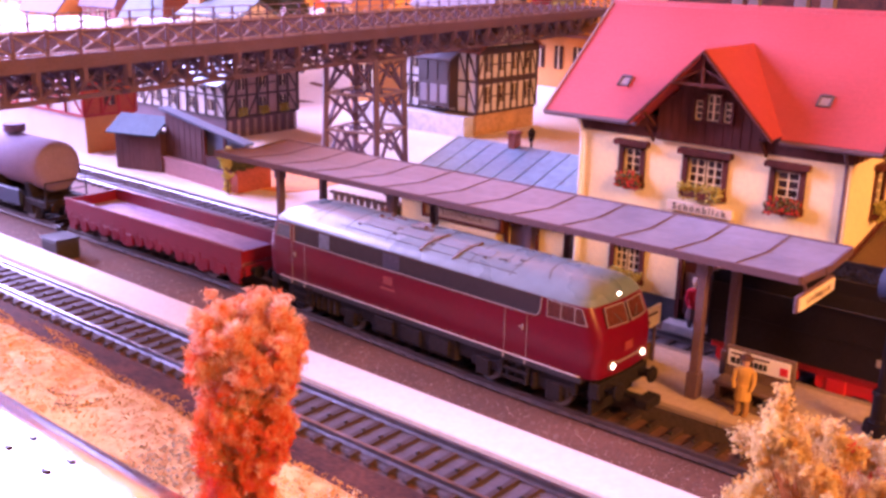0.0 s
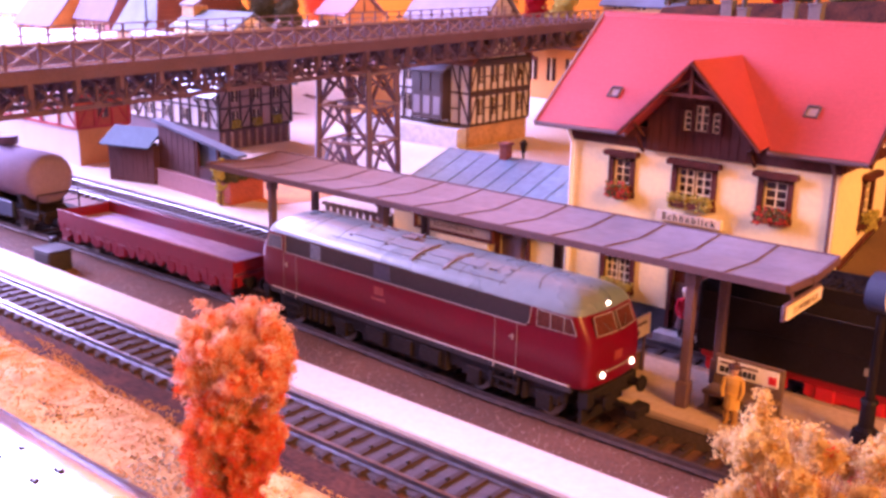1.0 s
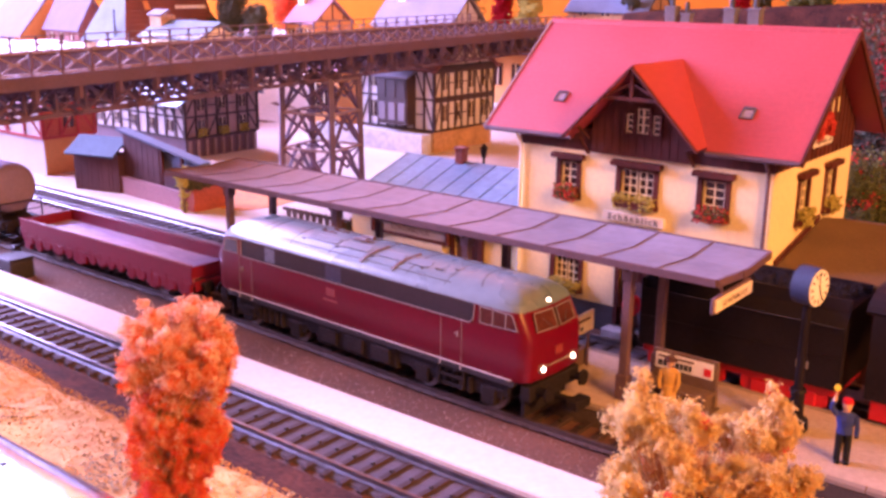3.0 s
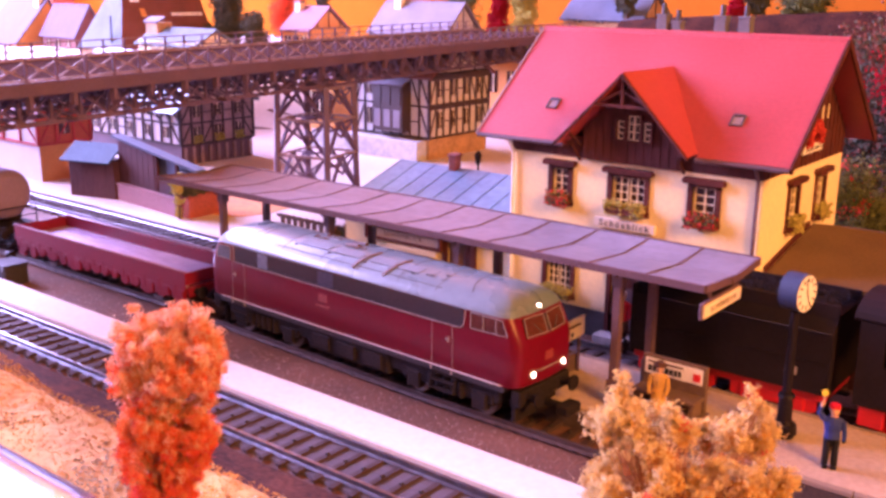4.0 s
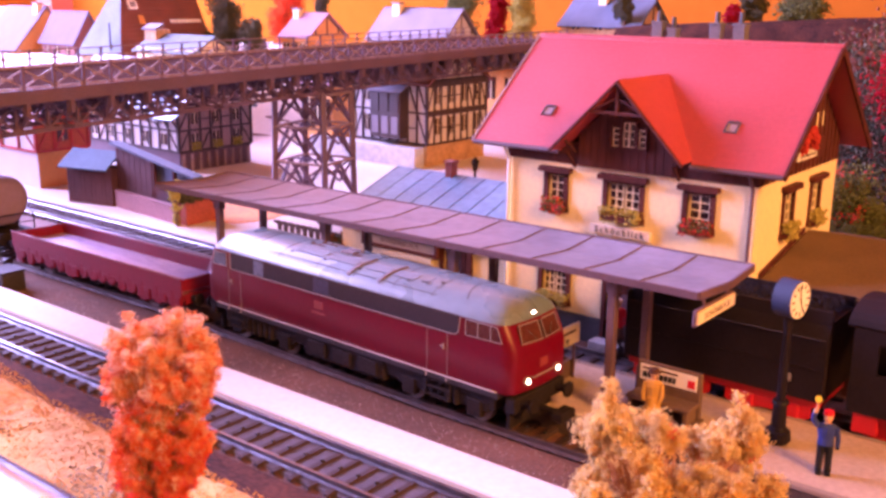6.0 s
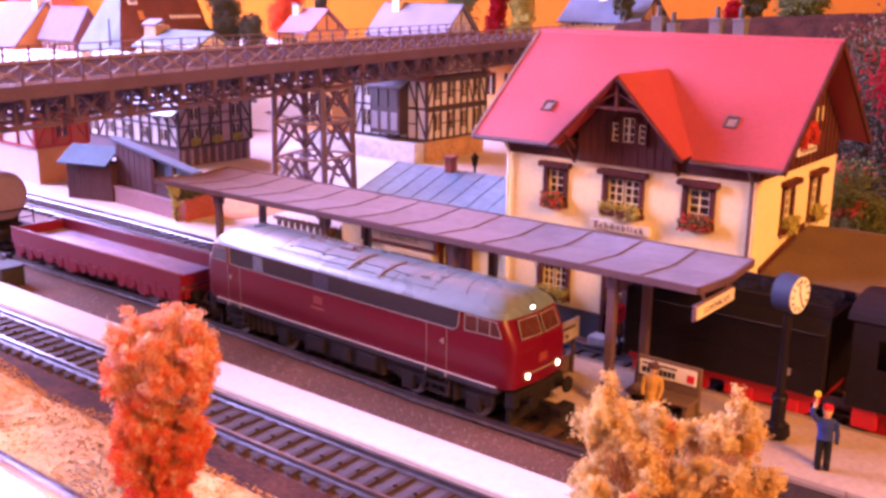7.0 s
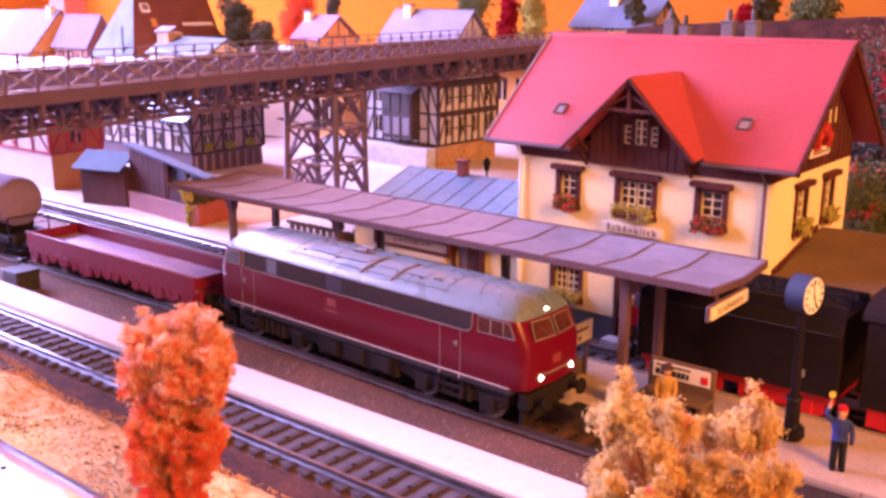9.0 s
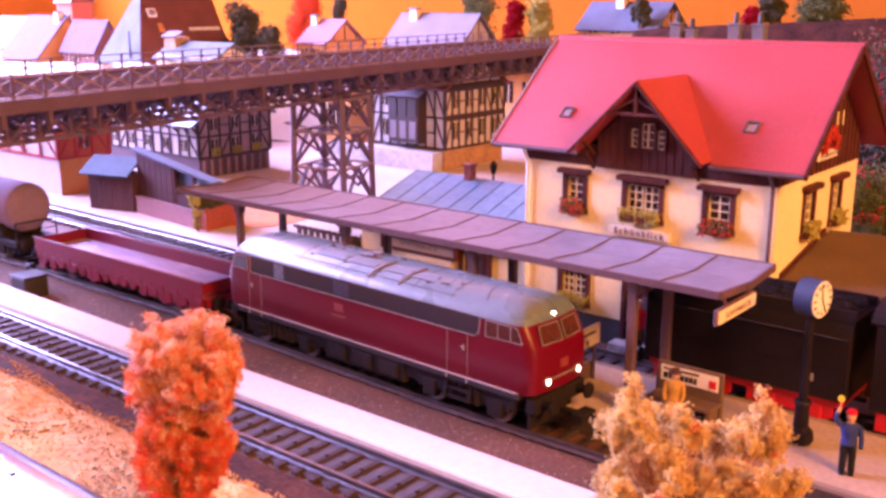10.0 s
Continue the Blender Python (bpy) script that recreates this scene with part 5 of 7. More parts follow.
    # windows
    for (x0, x1, z0, z1), lv, red, sd in ((up[0], 1, True, 11), (up[1], 2, False, 12), (up[2], 1, True, 13)):
        window_y(ob, x0, x1, z0, z1, SY0, lv, red, sd)
    window_y(ob, *low[0], SY0, 2, False, 14, header=False)
    for y0, y1, z0, z1 in side:
        window_x(ob, y0, y1, z0, z1, SX1, False, int(y0))
    # door with step
    door = part("door", box(B(), -174.4, -161.3, SY0 + 1.0, SY0 + 2.0, 8, 33.9), WOOD, ob, "dark brown panelled station door")
    bm = B()
    for x in (-173.4, -167.4):
        for z0, z1 in ((10, 18), (20, 28)):
            box(bm, x, x + 4.8, SY0 + 0.5, SY0 + 1.05, z0, z1, 0.3)
    part("door_panel", bm, BROWN, door)
    bm = B()
    for a, b in ((-176.4, -174.5), (-161.2, -159.3)):
        box(bm, a, b, SY0 - 0.9, SY0 + 1, 8, 36, 0.1)
    box(bm, -176.4, -159.3, SY0 - 0.9, SY0 + 1, 34.1, 36.6, 0.1)
    part("door_frame", bm, WOOD, door)
    part("door_step", box(B(), -178, -157.5, SY0 - 7.5, SY0 - 0.9, 3.5, 7.6, 0.3), GREY_STONE, ob, "grey door step")
    # name board
    nb = part("name_board", box(B(), -183.0, -155.2, SY0 - 2.0, SY0 - 0.2, 53.2, 56.9, 0.15), BOARD_CREAM, ob, "cream white name board with black letters")
    words("lettering", "Schönblick", 3.7, INK, nb, Matrix.Translation((-169.1, SY0 - 2.1, 55.0)) @ pose(0, 0, 0, 90, 0, 0), "black letters", 1.04, 1.36, 0.02)
    # downpipes
    for x, m in ((SX1 - 1.5, BROWN), (SX0 + 0.8, WHITE)):
        bm = tube(B(), (x, SY0 - 1.2, 4), (x, SY0 - 1.2, 80), 0.75, n=8)
        tube(bm, (x, SY0 - 1.2, 80), (x, 338.6, 85.8), 0.75, n=8)
        part("downpipe", bm, m, ob)
    # skylights in the roof plane
    ang = math.atan(SLOPE)
    for x in (-213.0, -129.4):
        m = Matrix.Translation((x, 354.6, roof_z(354.6))) @ Matrix.Rotation(ang, 4, "X")
        bm = B()
        for a, b, c, d, top in ((-2.7, -1.9, -2.9, 2.9, 0.75), (1.9, 2.7, -2.9, 2.9, 0.75), (-1.88, 1.88, -2.9, -2.2, 0.6), (-1.88, 1.88, 1.9, 2.9, 1.15)):
            box(bm, a, b, c, d, -0.6, top, 0.08, m)
        fr = part("skylight", bm, DARK_LILAC, roof, "grey framed skylight")
        part("pane", box(B(), -1.86, 1.86, -2.18, 1.88, -0.3, 0.3, 0, m), SKYLIGHT_PANE, fr, "pane with its pale reflection painted in")
    # chimneys behind the ridge
    for x, w in ((-195.4, 2.5), (-188.0, 2.2), (-166.8, 2.6), (-155.6, 2.6)):
        top = 141.8 if w > 2.3 else 139
        bm = box(B(), x - w, x + w, 420 - w, 420 + w, 100, top - 4.5, 0.1)
        box(bm, x - w - 0.4, x + w + 0.4, 420 - w - 0.4, 420 + w + 0.4, top - 4.6, top - 3.6, 0.1)
        ch = part("chimney", bm, CHIMNEY, roof, "grey chimney")
        part("chimney_pot", tube(B(), (x, 420, top - 3.6), (x, 420, top + 1.2), 1.2, 1.0, n=12), SLATE, ch)


station()


BOARD_GREY = mat("grey_beige_board", (0.30, 0.24, 0.20), 0.7, var=0.12, bump=0.05)


def goods_annex():
    ob = thing("goods_annex", "low ochre goods annex with blue-grey tin roof", "annex", (-282, 392, 3.5))
    X0, X1, Y0, Y1 = -332, -227.2, 347, 445
    holes = [(-264.5, -253.5, 6.5, 31)]
    part("front_wall", wall(B(), X0, X1, 3.5, 40, holes, Y0, Y0 + 3, "y"), PLASTER, ob, "ochre wall")
    part("left_wall", box(B(), X0, X0 + 3, Y0 + 3, Y1, 3.5, 40), PLASTER, ob)
    part("back_wall", box(B(), X0 + 3, X1, Y1 - 3, Y1, 3.5, 40), PLASTER, ob)
    for x in (X0 + 1.5,):
        part("gable_wall", prism(B(), [(Y0, 40.1), (Y1, 40.1), (396, 54.5)], "x", X0, X0 + 3), PLASTER, ob)
    eave, ridge = (341, 38.2), (396, 57.0)
    roof = part("roof", slab(B(), [(-336, eave[0], eave[1]), (-226.9, eave[0], eave[1]), (-226.9, ridge[0], ridge[1]), (-336, ridge[0], ridge[1])], 1.2), ANNEX_TIN, ob, "blue-grey standing seam roof")
    part("back_slope", slab(B(), [(-336, 451, 38.2), (-226.9, 451, 38.2), (-226.9, ridge[0], ridge[1]), (-336, ridge[0], ridge[1])], 1.2), ANNEX_TIN, roof)
    for i in range(10):
        x = -335.4 + i * 11.8
        part("seam", bar(B(), (x, eave[0], eave[1] + 0.2), (x, ridge[0], ridge[1] + 0.15), 0.45, 0.35), ANNEX_TIN, roof)
    ch = part("chimney", box(B(), -300, -295.4, 392, 397, 50, 63, 0.2), BRICK, roof, "red brick chimney")
    part("cap", box(B(), -300.6, -294.8, 391.4, 397.6, 63, 64.4, 0.2), BRICK, ch)
    d = part("door", box(B(), -264.4, -253.6, 348, 349, 6.5, 31), BROWN, ob, "brown annex door")
    part("door_frame", wall(B(), -266.8, -251.2, 6.5, 33, [(-264.5, -253.5, 6.5, 31)], 346.2, 347.6, "y"), WOOD, d)
    bm = wall(B(), -316, -267, 26, 33.6, [(-314.6, -268.4, 27.2, 32.4)], 344.2, 346.9, "y")
    fr = part("sign_board", bm, WOOD, ob, "dark framed grey name board")
    part("sign_face", box(B(), -314.5, -268.5, 345.4, 346.0, 27.3, 32.3), BOARD_GREY, fr, "grey-beige face")
    words("lettering", "SCHÖNBLICK", 3.4, BARK, fr, Matrix.Translation((-291.5, 345.3, 29.8)) @ pose(0, 0, 0, 90, 0, 0), "dark letters", 1.0)
    part("lower_board", box(B(), -301.5, -270.2, 344.6, 346.0, 22.6, 25.8, 0.15), CREAM, fr, "narrow cream board")
    part("plinth", box(B(), X0 - 0.5, X1 - 0.2, Y0 - 0.8, Y0 - 0.05, 3.5, 15), SLATE, ob)
    part("pillar", box(B(), -250.2, -247.0, 345.2, 346.8, 15.1, 38, 0.1), WOOD, ob)


goods_annex()


def side_shed():
    ob = thing("lean_to_shed", "low shed with a wide olive brown roof", "shed", (-50, 376, 3.5))
    roof = part("roof", slab(B(), [(-111.6, 350.5, 43.8), (40, 350.5, 43.8), (40, 402, 54.4), (-111.6, 402, 54.4)], 1.4), OLIVE_ROOF, ob, "olive brown felt roof")
    part("back_slope", slab(B(), [(-111.6, 402, 54.4), (40, 402, 54.4), (40, 452, 44), (-111.6, 452, 44)], 1.4), OLIVE_ROOF, roof)
    bm = B()
    for i in range(6):
        x = -104 + i * 28
        box(bm, x - 1.4, x + 1.4, 353.6, 356.4, 3.5, 42.8)
    box(bm, -110, 40, 354, 356, 40, 42.6)
    part("post_row", bm, WOOD, ob, "dark wooden posts")
    part("back_wall", box(B(), -110, 40, 398, 400, 3.5, 51), WOOD, ob, "dark boarded wall")
    bm = bar(B(), (-113, 352, 44.6), (-113, 400, 54.6), 1.6, 2.2)
    part("flashing", bm, WOOD, ob)


side_shed()

# ---- on the platform ----
def canopy():
    ob = thing("platform_canopy", "long grey-mauve butterfly canopy on brown posts", "canopy", (-236, 286, 11.4))
    X0, X1 = -373.5, -99.0
    prof = [(264.2, 61.0), (288.6, 59.2), (308.0, 60.9)]
    bm = B()
    pts = prof + [(y, z - 1.0) for y, z in prof[::-1]]
    prism(bm, pts, "x", X0, X1)
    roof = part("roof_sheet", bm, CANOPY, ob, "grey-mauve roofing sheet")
    for i in range(13):
        x = X1 - 20.4 - i * 21.12
        bm = bar(B(), (x, prof[0][0], prof[0][1] + 0.2), (x, prof[1][0], prof[1][1] + 0.1), 0.36, 0.36)
        bar(bm, (x, prof[1][0], prof[1][1] + 0.2), (x, prof[2][0], prof[2][1] + 0.1), 0.36, 0.36)
        part("seam", bm, BROWN, roof)
    for y, z in ((263.8, 60.1), (308.4, 60.0)):
        part("edge_fascia", bar(B(), (X0, y, z), (X1, y, z), 0.9, 2.4), BROWN, ob, "brown edge board")
    for x in (X0 - 0.3, X1 + 0.3):
        bm = B()
        for (y0, z0), (y1, z1) in zip(prof, prof[1:]):
            bar(bm, (x, y0, z0 - 0.9), (x, y1, z1 - 0.9), 0.9, 2.6)
        part("end_fascia", bm, BROWN, ob, "brown end board")
    for x in (-131.0, -198.6, -266.0, -334.0):
        bm = B()
        bar(bm, (x, 265, 58.6), (x, 289, 56.8), 1.6, 2.0)
        bar(bm, (x, 289, 56.8), (x, 307, 58.6), 1.6, 2.0)
        part("cross_beam", bm, BROWN, ob)
        for y in (269.2, 295.0):
            bm = box(B(), x - 1.5, x + 1.5, y - 1.5, y + 1.5, 11.4, 57.4, 0.3)
            box(bm, x - 2.1, x + 2.1, y - 2.1, y + 2.1, 11.4, 20.5, 0.3)
            box(bm, x - 2.0, x + 2.0, y - 2.0, y + 2.0, 53.6, 57.6, 0.3)
            part("post", bm, BROWN, ob, "brown square post")
    for y in (269.2, 295.0):
        part("long_beam", bar(B(), (X0 + 4, y, 58.0), (X1 - 3, y, 58.0), 1.4, 1.6), BROWN, ob)


canopy()


def name_sign():
    ob = thing("hanging_sign", "cream station name sign hanging from the canopy", "sign", (-96.6, 272, 52.2))
    part("board", box(B(), -96.6, -95.8, 258.2, 286.0, 52.6, 56.6, 0.1), CREAM, ob, "cream board")
    part("frame", box(B(), -97.6, -96.5, 257.6, 286.6, 52.0, 57.2, 0.2), BROWN, ob, "brown backing frame")
    words("lettering", "SCHÖNBLICK", 2.7, BARK, ob, Matrix.Translation((-95.7, 272.1, 54.5)) @ pose(0, 0, 0, 90, 0, 90), "dark letters", 0.98)
    for y in (266, 284):
        part("hanger", bar(B(), (-97.6, y, 56.8), (-98.6, y, 60.0), 0.8), BROWN, ob)


name_sign()


def planter():
    ob = thing("stone_planter", "long grey-brown stone trough with dark soil", "planter", (-176, 283.5, 11.4))
    part("trough", trough(), BARK_STONE, ob, "grey-brown trough")
    part("soil", box(B(), -193.3, -159.3, 277.9, 288.9, 12.5, 16.6, 0.2), LEAF_DARK, ob, "dark soil")


def trough():
    bm = B()
    for a, b, c, d in ((-195, -157.6, 276.4, 277.8), (-195, -157.6, 289.0, 290.4), (-195, -193.4, 277.8, 289.0), (-159.2, -157.6, 277.8, 289.0)):
        box(bm, a, b, c, d, 11.4, 18.0)
    return bm


BARK_STONE = mat("grey_brown_stone", (0.13, 0.075, 0.055), 0.75, bump=0.3, var=0.2)
planter()


def platform_board():
    ob = thing("platform_board", "cream sign board standing at the planter", "sign", (-156.2, 283, 11.4))
    part("board", box(B(), -156.8, -155.8, 274.2, 291.2, 24.8, 32.6, 0.2), CREAM, ob, "cream board with a small dark arrow")
    bm = prism(B(), [(281.2, 27.6), (283.4, 27.6), (282.3, 25.9)], "x", -155.8, -155.6)
    part("arrow", bm, INK, ob)
    part("lettering_bar", box(B(), -155.8, -155.6, 277.0, 288.0, 29.6, 30.5), BARK, ob, "unreadable lettering")
    for y in (277, 288):
        part("leg", tube(B(), (-156.3, y, 11.4), (-156.3, y, 24.9), 0.6, n=8), BROWN, ob)


platform_board()


def bench():
    ob = thing("platform_bench", "brown platform bench with a white advertising panel", "bench", (-114, 280, 11.4))
    bm = box(B(), -125.6, -102.2, 279.6, 281.2, 12.0, 28.4, 0.3)
    part("backrest", bm, BARK_STONE, ob, "brown backrest")
    pan = part("panel", box(B(), -124.4, -103.6, 279.0, 279.5, 22.0, 27.4, 0.05), WHITE, ob, "white advertising panel")
    bm = B()
    x = -123.4
    for w in (2.0, 1.5, 1.6, 1.2, 1.7, 1.6, 1.6, 1.4):
        box(bm, x, x + w - 0.35, 278.85, 279.05, 23.0, 25.0)
        x += w
    part("lettering_bar", bm, INK, pan, "black word as plain bars")
    part("lettering_bar", box(B(), -123.4, -110.5, 278.85, 279.05, 26.0, 26.7), BARK, pan)
    part("red_mark", box(B(), -106.8, -104.2, 278.85, 279.05, 22.9, 25.6), RED_INK, pan, "red square mark")
    part("seat", box(B(), -125.6, -102.2, 271.2, 279.5, 17.0, 18.4, 0.3), BARK_STONE, ob, "brown seat")
    for x in (-124.2, -114, -104):
        part("leg", box(B(), x - 0.8, x + 0.8, 272.2, 279.4, 11.4, 17.0, 0.2), BARK_STONE, ob)
    part("ground_plate", box(B(), -126.4, -101.4, 270.2, 282.2, 11.35, 12.0, 0.1), BARK_STONE, ob)


bench()


def bin_at(x, y):
    ob = thing("litter_bin", "small grey litter bin beside a canopy post", "litter bin", (x, y, 11.4), group="platform bins")
    part("bin_body", prism(B(), [(-2.2, -2.0), (2.2, -2.0), (2.4, 2.0), (-2.4, 2.0)], "z", 0, 8.0), BARK_STONE, ob, local=True)
    part("rim", box(B(), -2.7, 2.7, -2.4, 2.4, 7.4, 8.6, 0.2), SLATE, ob, local=True)


bin_at(-125.2, 288.6)
bin_at(-192.0, 290.0)


def clock():
    ob = thing("platform_clock", "round platform clock on a black fluted post", "clock", (-76.6, 282.2, 11.4))

    def put(name, bm, m, label="", parent=None, smooth=False):
        return part(name, bm, m, parent or ob, label, smooth, local=True)

    bm = tube(B(), (0, 0, 0), (0, 0, 1.2), 3.6, 4.0, n=16)
    tube(bm, (0, 0, 1.2), (0, 0, 4.2), 4.3, 3.9, n=16)
    tube(bm, (0, 0, 4.2), (0, 0, 5.4), 3.0, 2.6, n=12)
    tube(bm, (0, 0, 5.4), (0, 0, 13.4), 2.4, 2.2, n=12)
    tube(bm, (0, 0, 13.4), (0, 0, 14.4), 2.8, 2.4, n=12)
    put("base", bm, STEAM, "black moulded base")
    bm = tube(B(), (0, 0, 14.4), (0, 0, 43.6), 1.5, 1.3, n=12)
    put("post", bm, STEAM, "black post")
    ax = Vector((math.cos(radians(-10)), math.sin(radians(-10)), 0))
    c = Vector((0, 0, 48.2))
    drum = put("drum", tube(B(), c - ax * 3.2, c + ax * 3.0, 6.0, n=40), CLOCK_BLUE, "blue-grey drum", smooth=False)
    for s in (-1, 1):
        dial = put("dial", tube(B(), c + ax * s * 2.9, c + ax * s * 3.2, 5.75, n=40), WHITE, "white dial", drum)
        m = Matrix.Translation(c + ax * s * 3.3) @ Vector((s * ax.x, s * ax.y, 0)).to_track_quat("Z", "Y").to_matrix().to_4x4()
        bm = B()
        for i in range(12):
            r = Matrix.Rotation(radians(30 * i), 4, "Z")
            box(bm, -0.32, 0.32, 3.8, 5.1, -0.05, 0.08, 0, m @ r)
        for ang, ln, w in ((155, 4.4, 0.5), (-10, 4.9, 0.36)):
            box(bm, -w / 2, w / 2, -0.8, ln, 0.0, 0.14, 0, m @ Matrix.Rotation(radians(-ang), 4, "Z"))
        put("pointer", bm, INK, "black marks and pointers", drum)


clock()


# ---- small painted model figures, each one plain mesh with painted zones ----
def paint_by_height(name, bands):
    m = bpy.data.materials.new(name)
    m.use_nodes = True
    N, L = m.node_tree.nodes, m.node_tree.links
    co = N.new("ShaderNodeTexCoord")
    sep = N.new("ShaderNodeSeparateXYZ")
    L.new(co.outputs["Object"], sep.inputs[0])
    rng = N.new("ShaderNodeMapRange")
    rng.inputs["From Max"].default_value = 0.026
    L.new(sep.outputs["Z"], rng.inputs["Value"])
    ramp = N.new("ShaderNodeValToRGB")
    ramp.color_ramp.interpolation = "CONSTANT"
    while len(ramp.color_ramp.elements) < len(bands):
        ramp.color_ramp.elements.new(0.5)
    for e, (z, c) in zip(ramp.color_ramp.elements, bands):
        e.position, e.color = z / 26.0, (*c, 1)
    L.new(rng.outputs[0], ramp.inputs[0])
    p = N["Principled BSDF"]
    L.new(ramp.outputs[0], p.inputs["Base Color"])
    p.inputs["Roughness"].default_value = 0.6
    p.inputs["Specular IOR Level"].default_value = 0.15
    return m


FLESH = (0.60, 0.34, 0.20)


def figure(label, at, rz, bands, coat=False, raised=None, hat=False, skirt=False):
    bm = B()
    if skirt:
        tube(bm, (0, 0, 3.6), (0, 0, 11.5), 3.4, 1.8, n=12)
    for s in (-1, 1):
        tube(bm, (0, s * 1.3, 0.5), (0, s * 1.1, 10.0), 1.0, 1.25, n=8)
        box(bm, -0.9, 2.0, s * 1.3 - 0.8, s * 1.3 + 0.8, 0, 0.9, 0.2)
    if coat:
        tube(bm, (0, 0, 5.4), (0, 0, 10.5), 2.7, 2.3, n=12)
    rings = []
    for z, a, b in ((9.4, 1.7, 2.4), (11.5, 1.5, 2.2), (14.0, 1.8, 2.8), (15.6, 1.5, 2.9), (16.4, 0.8, 1.2)):
        rings.append([(a * math.cos(2 * math.pi * i / 12), b * math.sin(2 * math.pi * i / 12), z) for i in range(12)])
    loft(bm, rings)
    ball(bm, (0.1, 0, 18.2), 1.5, 1, 0.9, 1.15)
    if hat:
        tube(bm, (0, 0, 18.9), (0, 0, 19.2), 2.3, n=14)
    tube(bm, (0, 0, 19.0), (0, 0, 20.3), 1.6, 1.35, n=12)
    if raised:
        tube(bm, (0.3, -2.7, 15.2), (0.8, -4.3, 17.6), 0.85, 0.75, n=8)
        tube(bm, (0.8, -4.3, 17.6), (1.0, -3.4, 21.0), 0.7, 0.5, n=8)
        tube(bm, (1.0, -3.4, 20.8), (1.0, -3.3, 22.6), 0.25, n=6)
        tube(bm, (0.8, -3.3, 23.8), (1.3, -3.3, 23.8), 1.0, n=16)
        tube(bm, (0.4, 2.7, 15.2), (0.6, 3.3, 11.8), 0.85, 0.75, n=8)
        tube(bm, (0.6, 3.3, 11.8), (1.2, 3.3, 8.8), 0.75, 0.6, n=8)
    else:
        for s in (-1, 1):
            tube(bm, (0.4, s * 2.7, 15.2), (0.8, s * 3.2, 11.6), 0.8, 0.7, n=8)
            tube(bm, (0.8, s * 3.2, 11.6), (1.8, s * 2.6, 9.2), 0.7, 0.55, n=8)
    ob = new("model_figure", finish("model_figure", bm, paint_by_height("figure_paint", bands)))
    if raised:
        ob.data.materials.append(paint_by_height("raised_arm_paint", raised))
        for p in ob.data.polygons:
            if p.center.y < -2.0 * MM and p.center.z > 14.6 * MM:
                p.material_index = 1
    ob.matrix_basis = pose(at[0] * MM, at[1] * MM, at[2] * MM, 0, 0, rz)
    WORLD[ob.name] = pose(at[0], at[1], at[2], 0, 0, rz)
    return tagged(ob, label, "figurine", "platform figurines")


figure("painted station master figurine raising a yellow signal disc", (-57.9, 269.4, 11.4), -70,
       [(0, (0.012, 0.012, 0.016)), (9.4, (0.03, 0.045, 0.18)), (16.3, FLESH), (19.0, (0.55, 0.02, 0.02)), (20.4, FLESH)],
       raised=[(0, (0.03, 0.045, 0.18)), (19.4, FLESH), (22.6, (0.75, 0.60, 0.06))])
figure("painted traveller figurine in a mustard coat and dark hat", (-113.5, 267.5, 11.4), -80,
       [(0, (0.30, 0.16, 0.05)), (5.0, (0.50, 0.28, 0.06)), (16.3, FLESH), (18.8, (0.09, 0.04, 0.03))], coat=True, hat=True)
figure("painted railwayman figurine in black with a red cap", (-178.5, 272.6, 11.4), -60,
       [(0, (0.02, 0.02, 0.025)), (16.3, FLESH), (19.0, (0.65, 0.05, 0.03))], coat=True)
figure("painted figurine in a red dress at the station door", (-166.0, 339.6, 7.6), -60,
       [(0, (0.05, 0.03, 0.03)), (3.6, (0.10, 0.05, 0.05)), (8.0, (0.60, 0.03, 0.05)), (16.3, FLESH), (19.0, (0.60, 0.45, 0.38))], skirt=True)

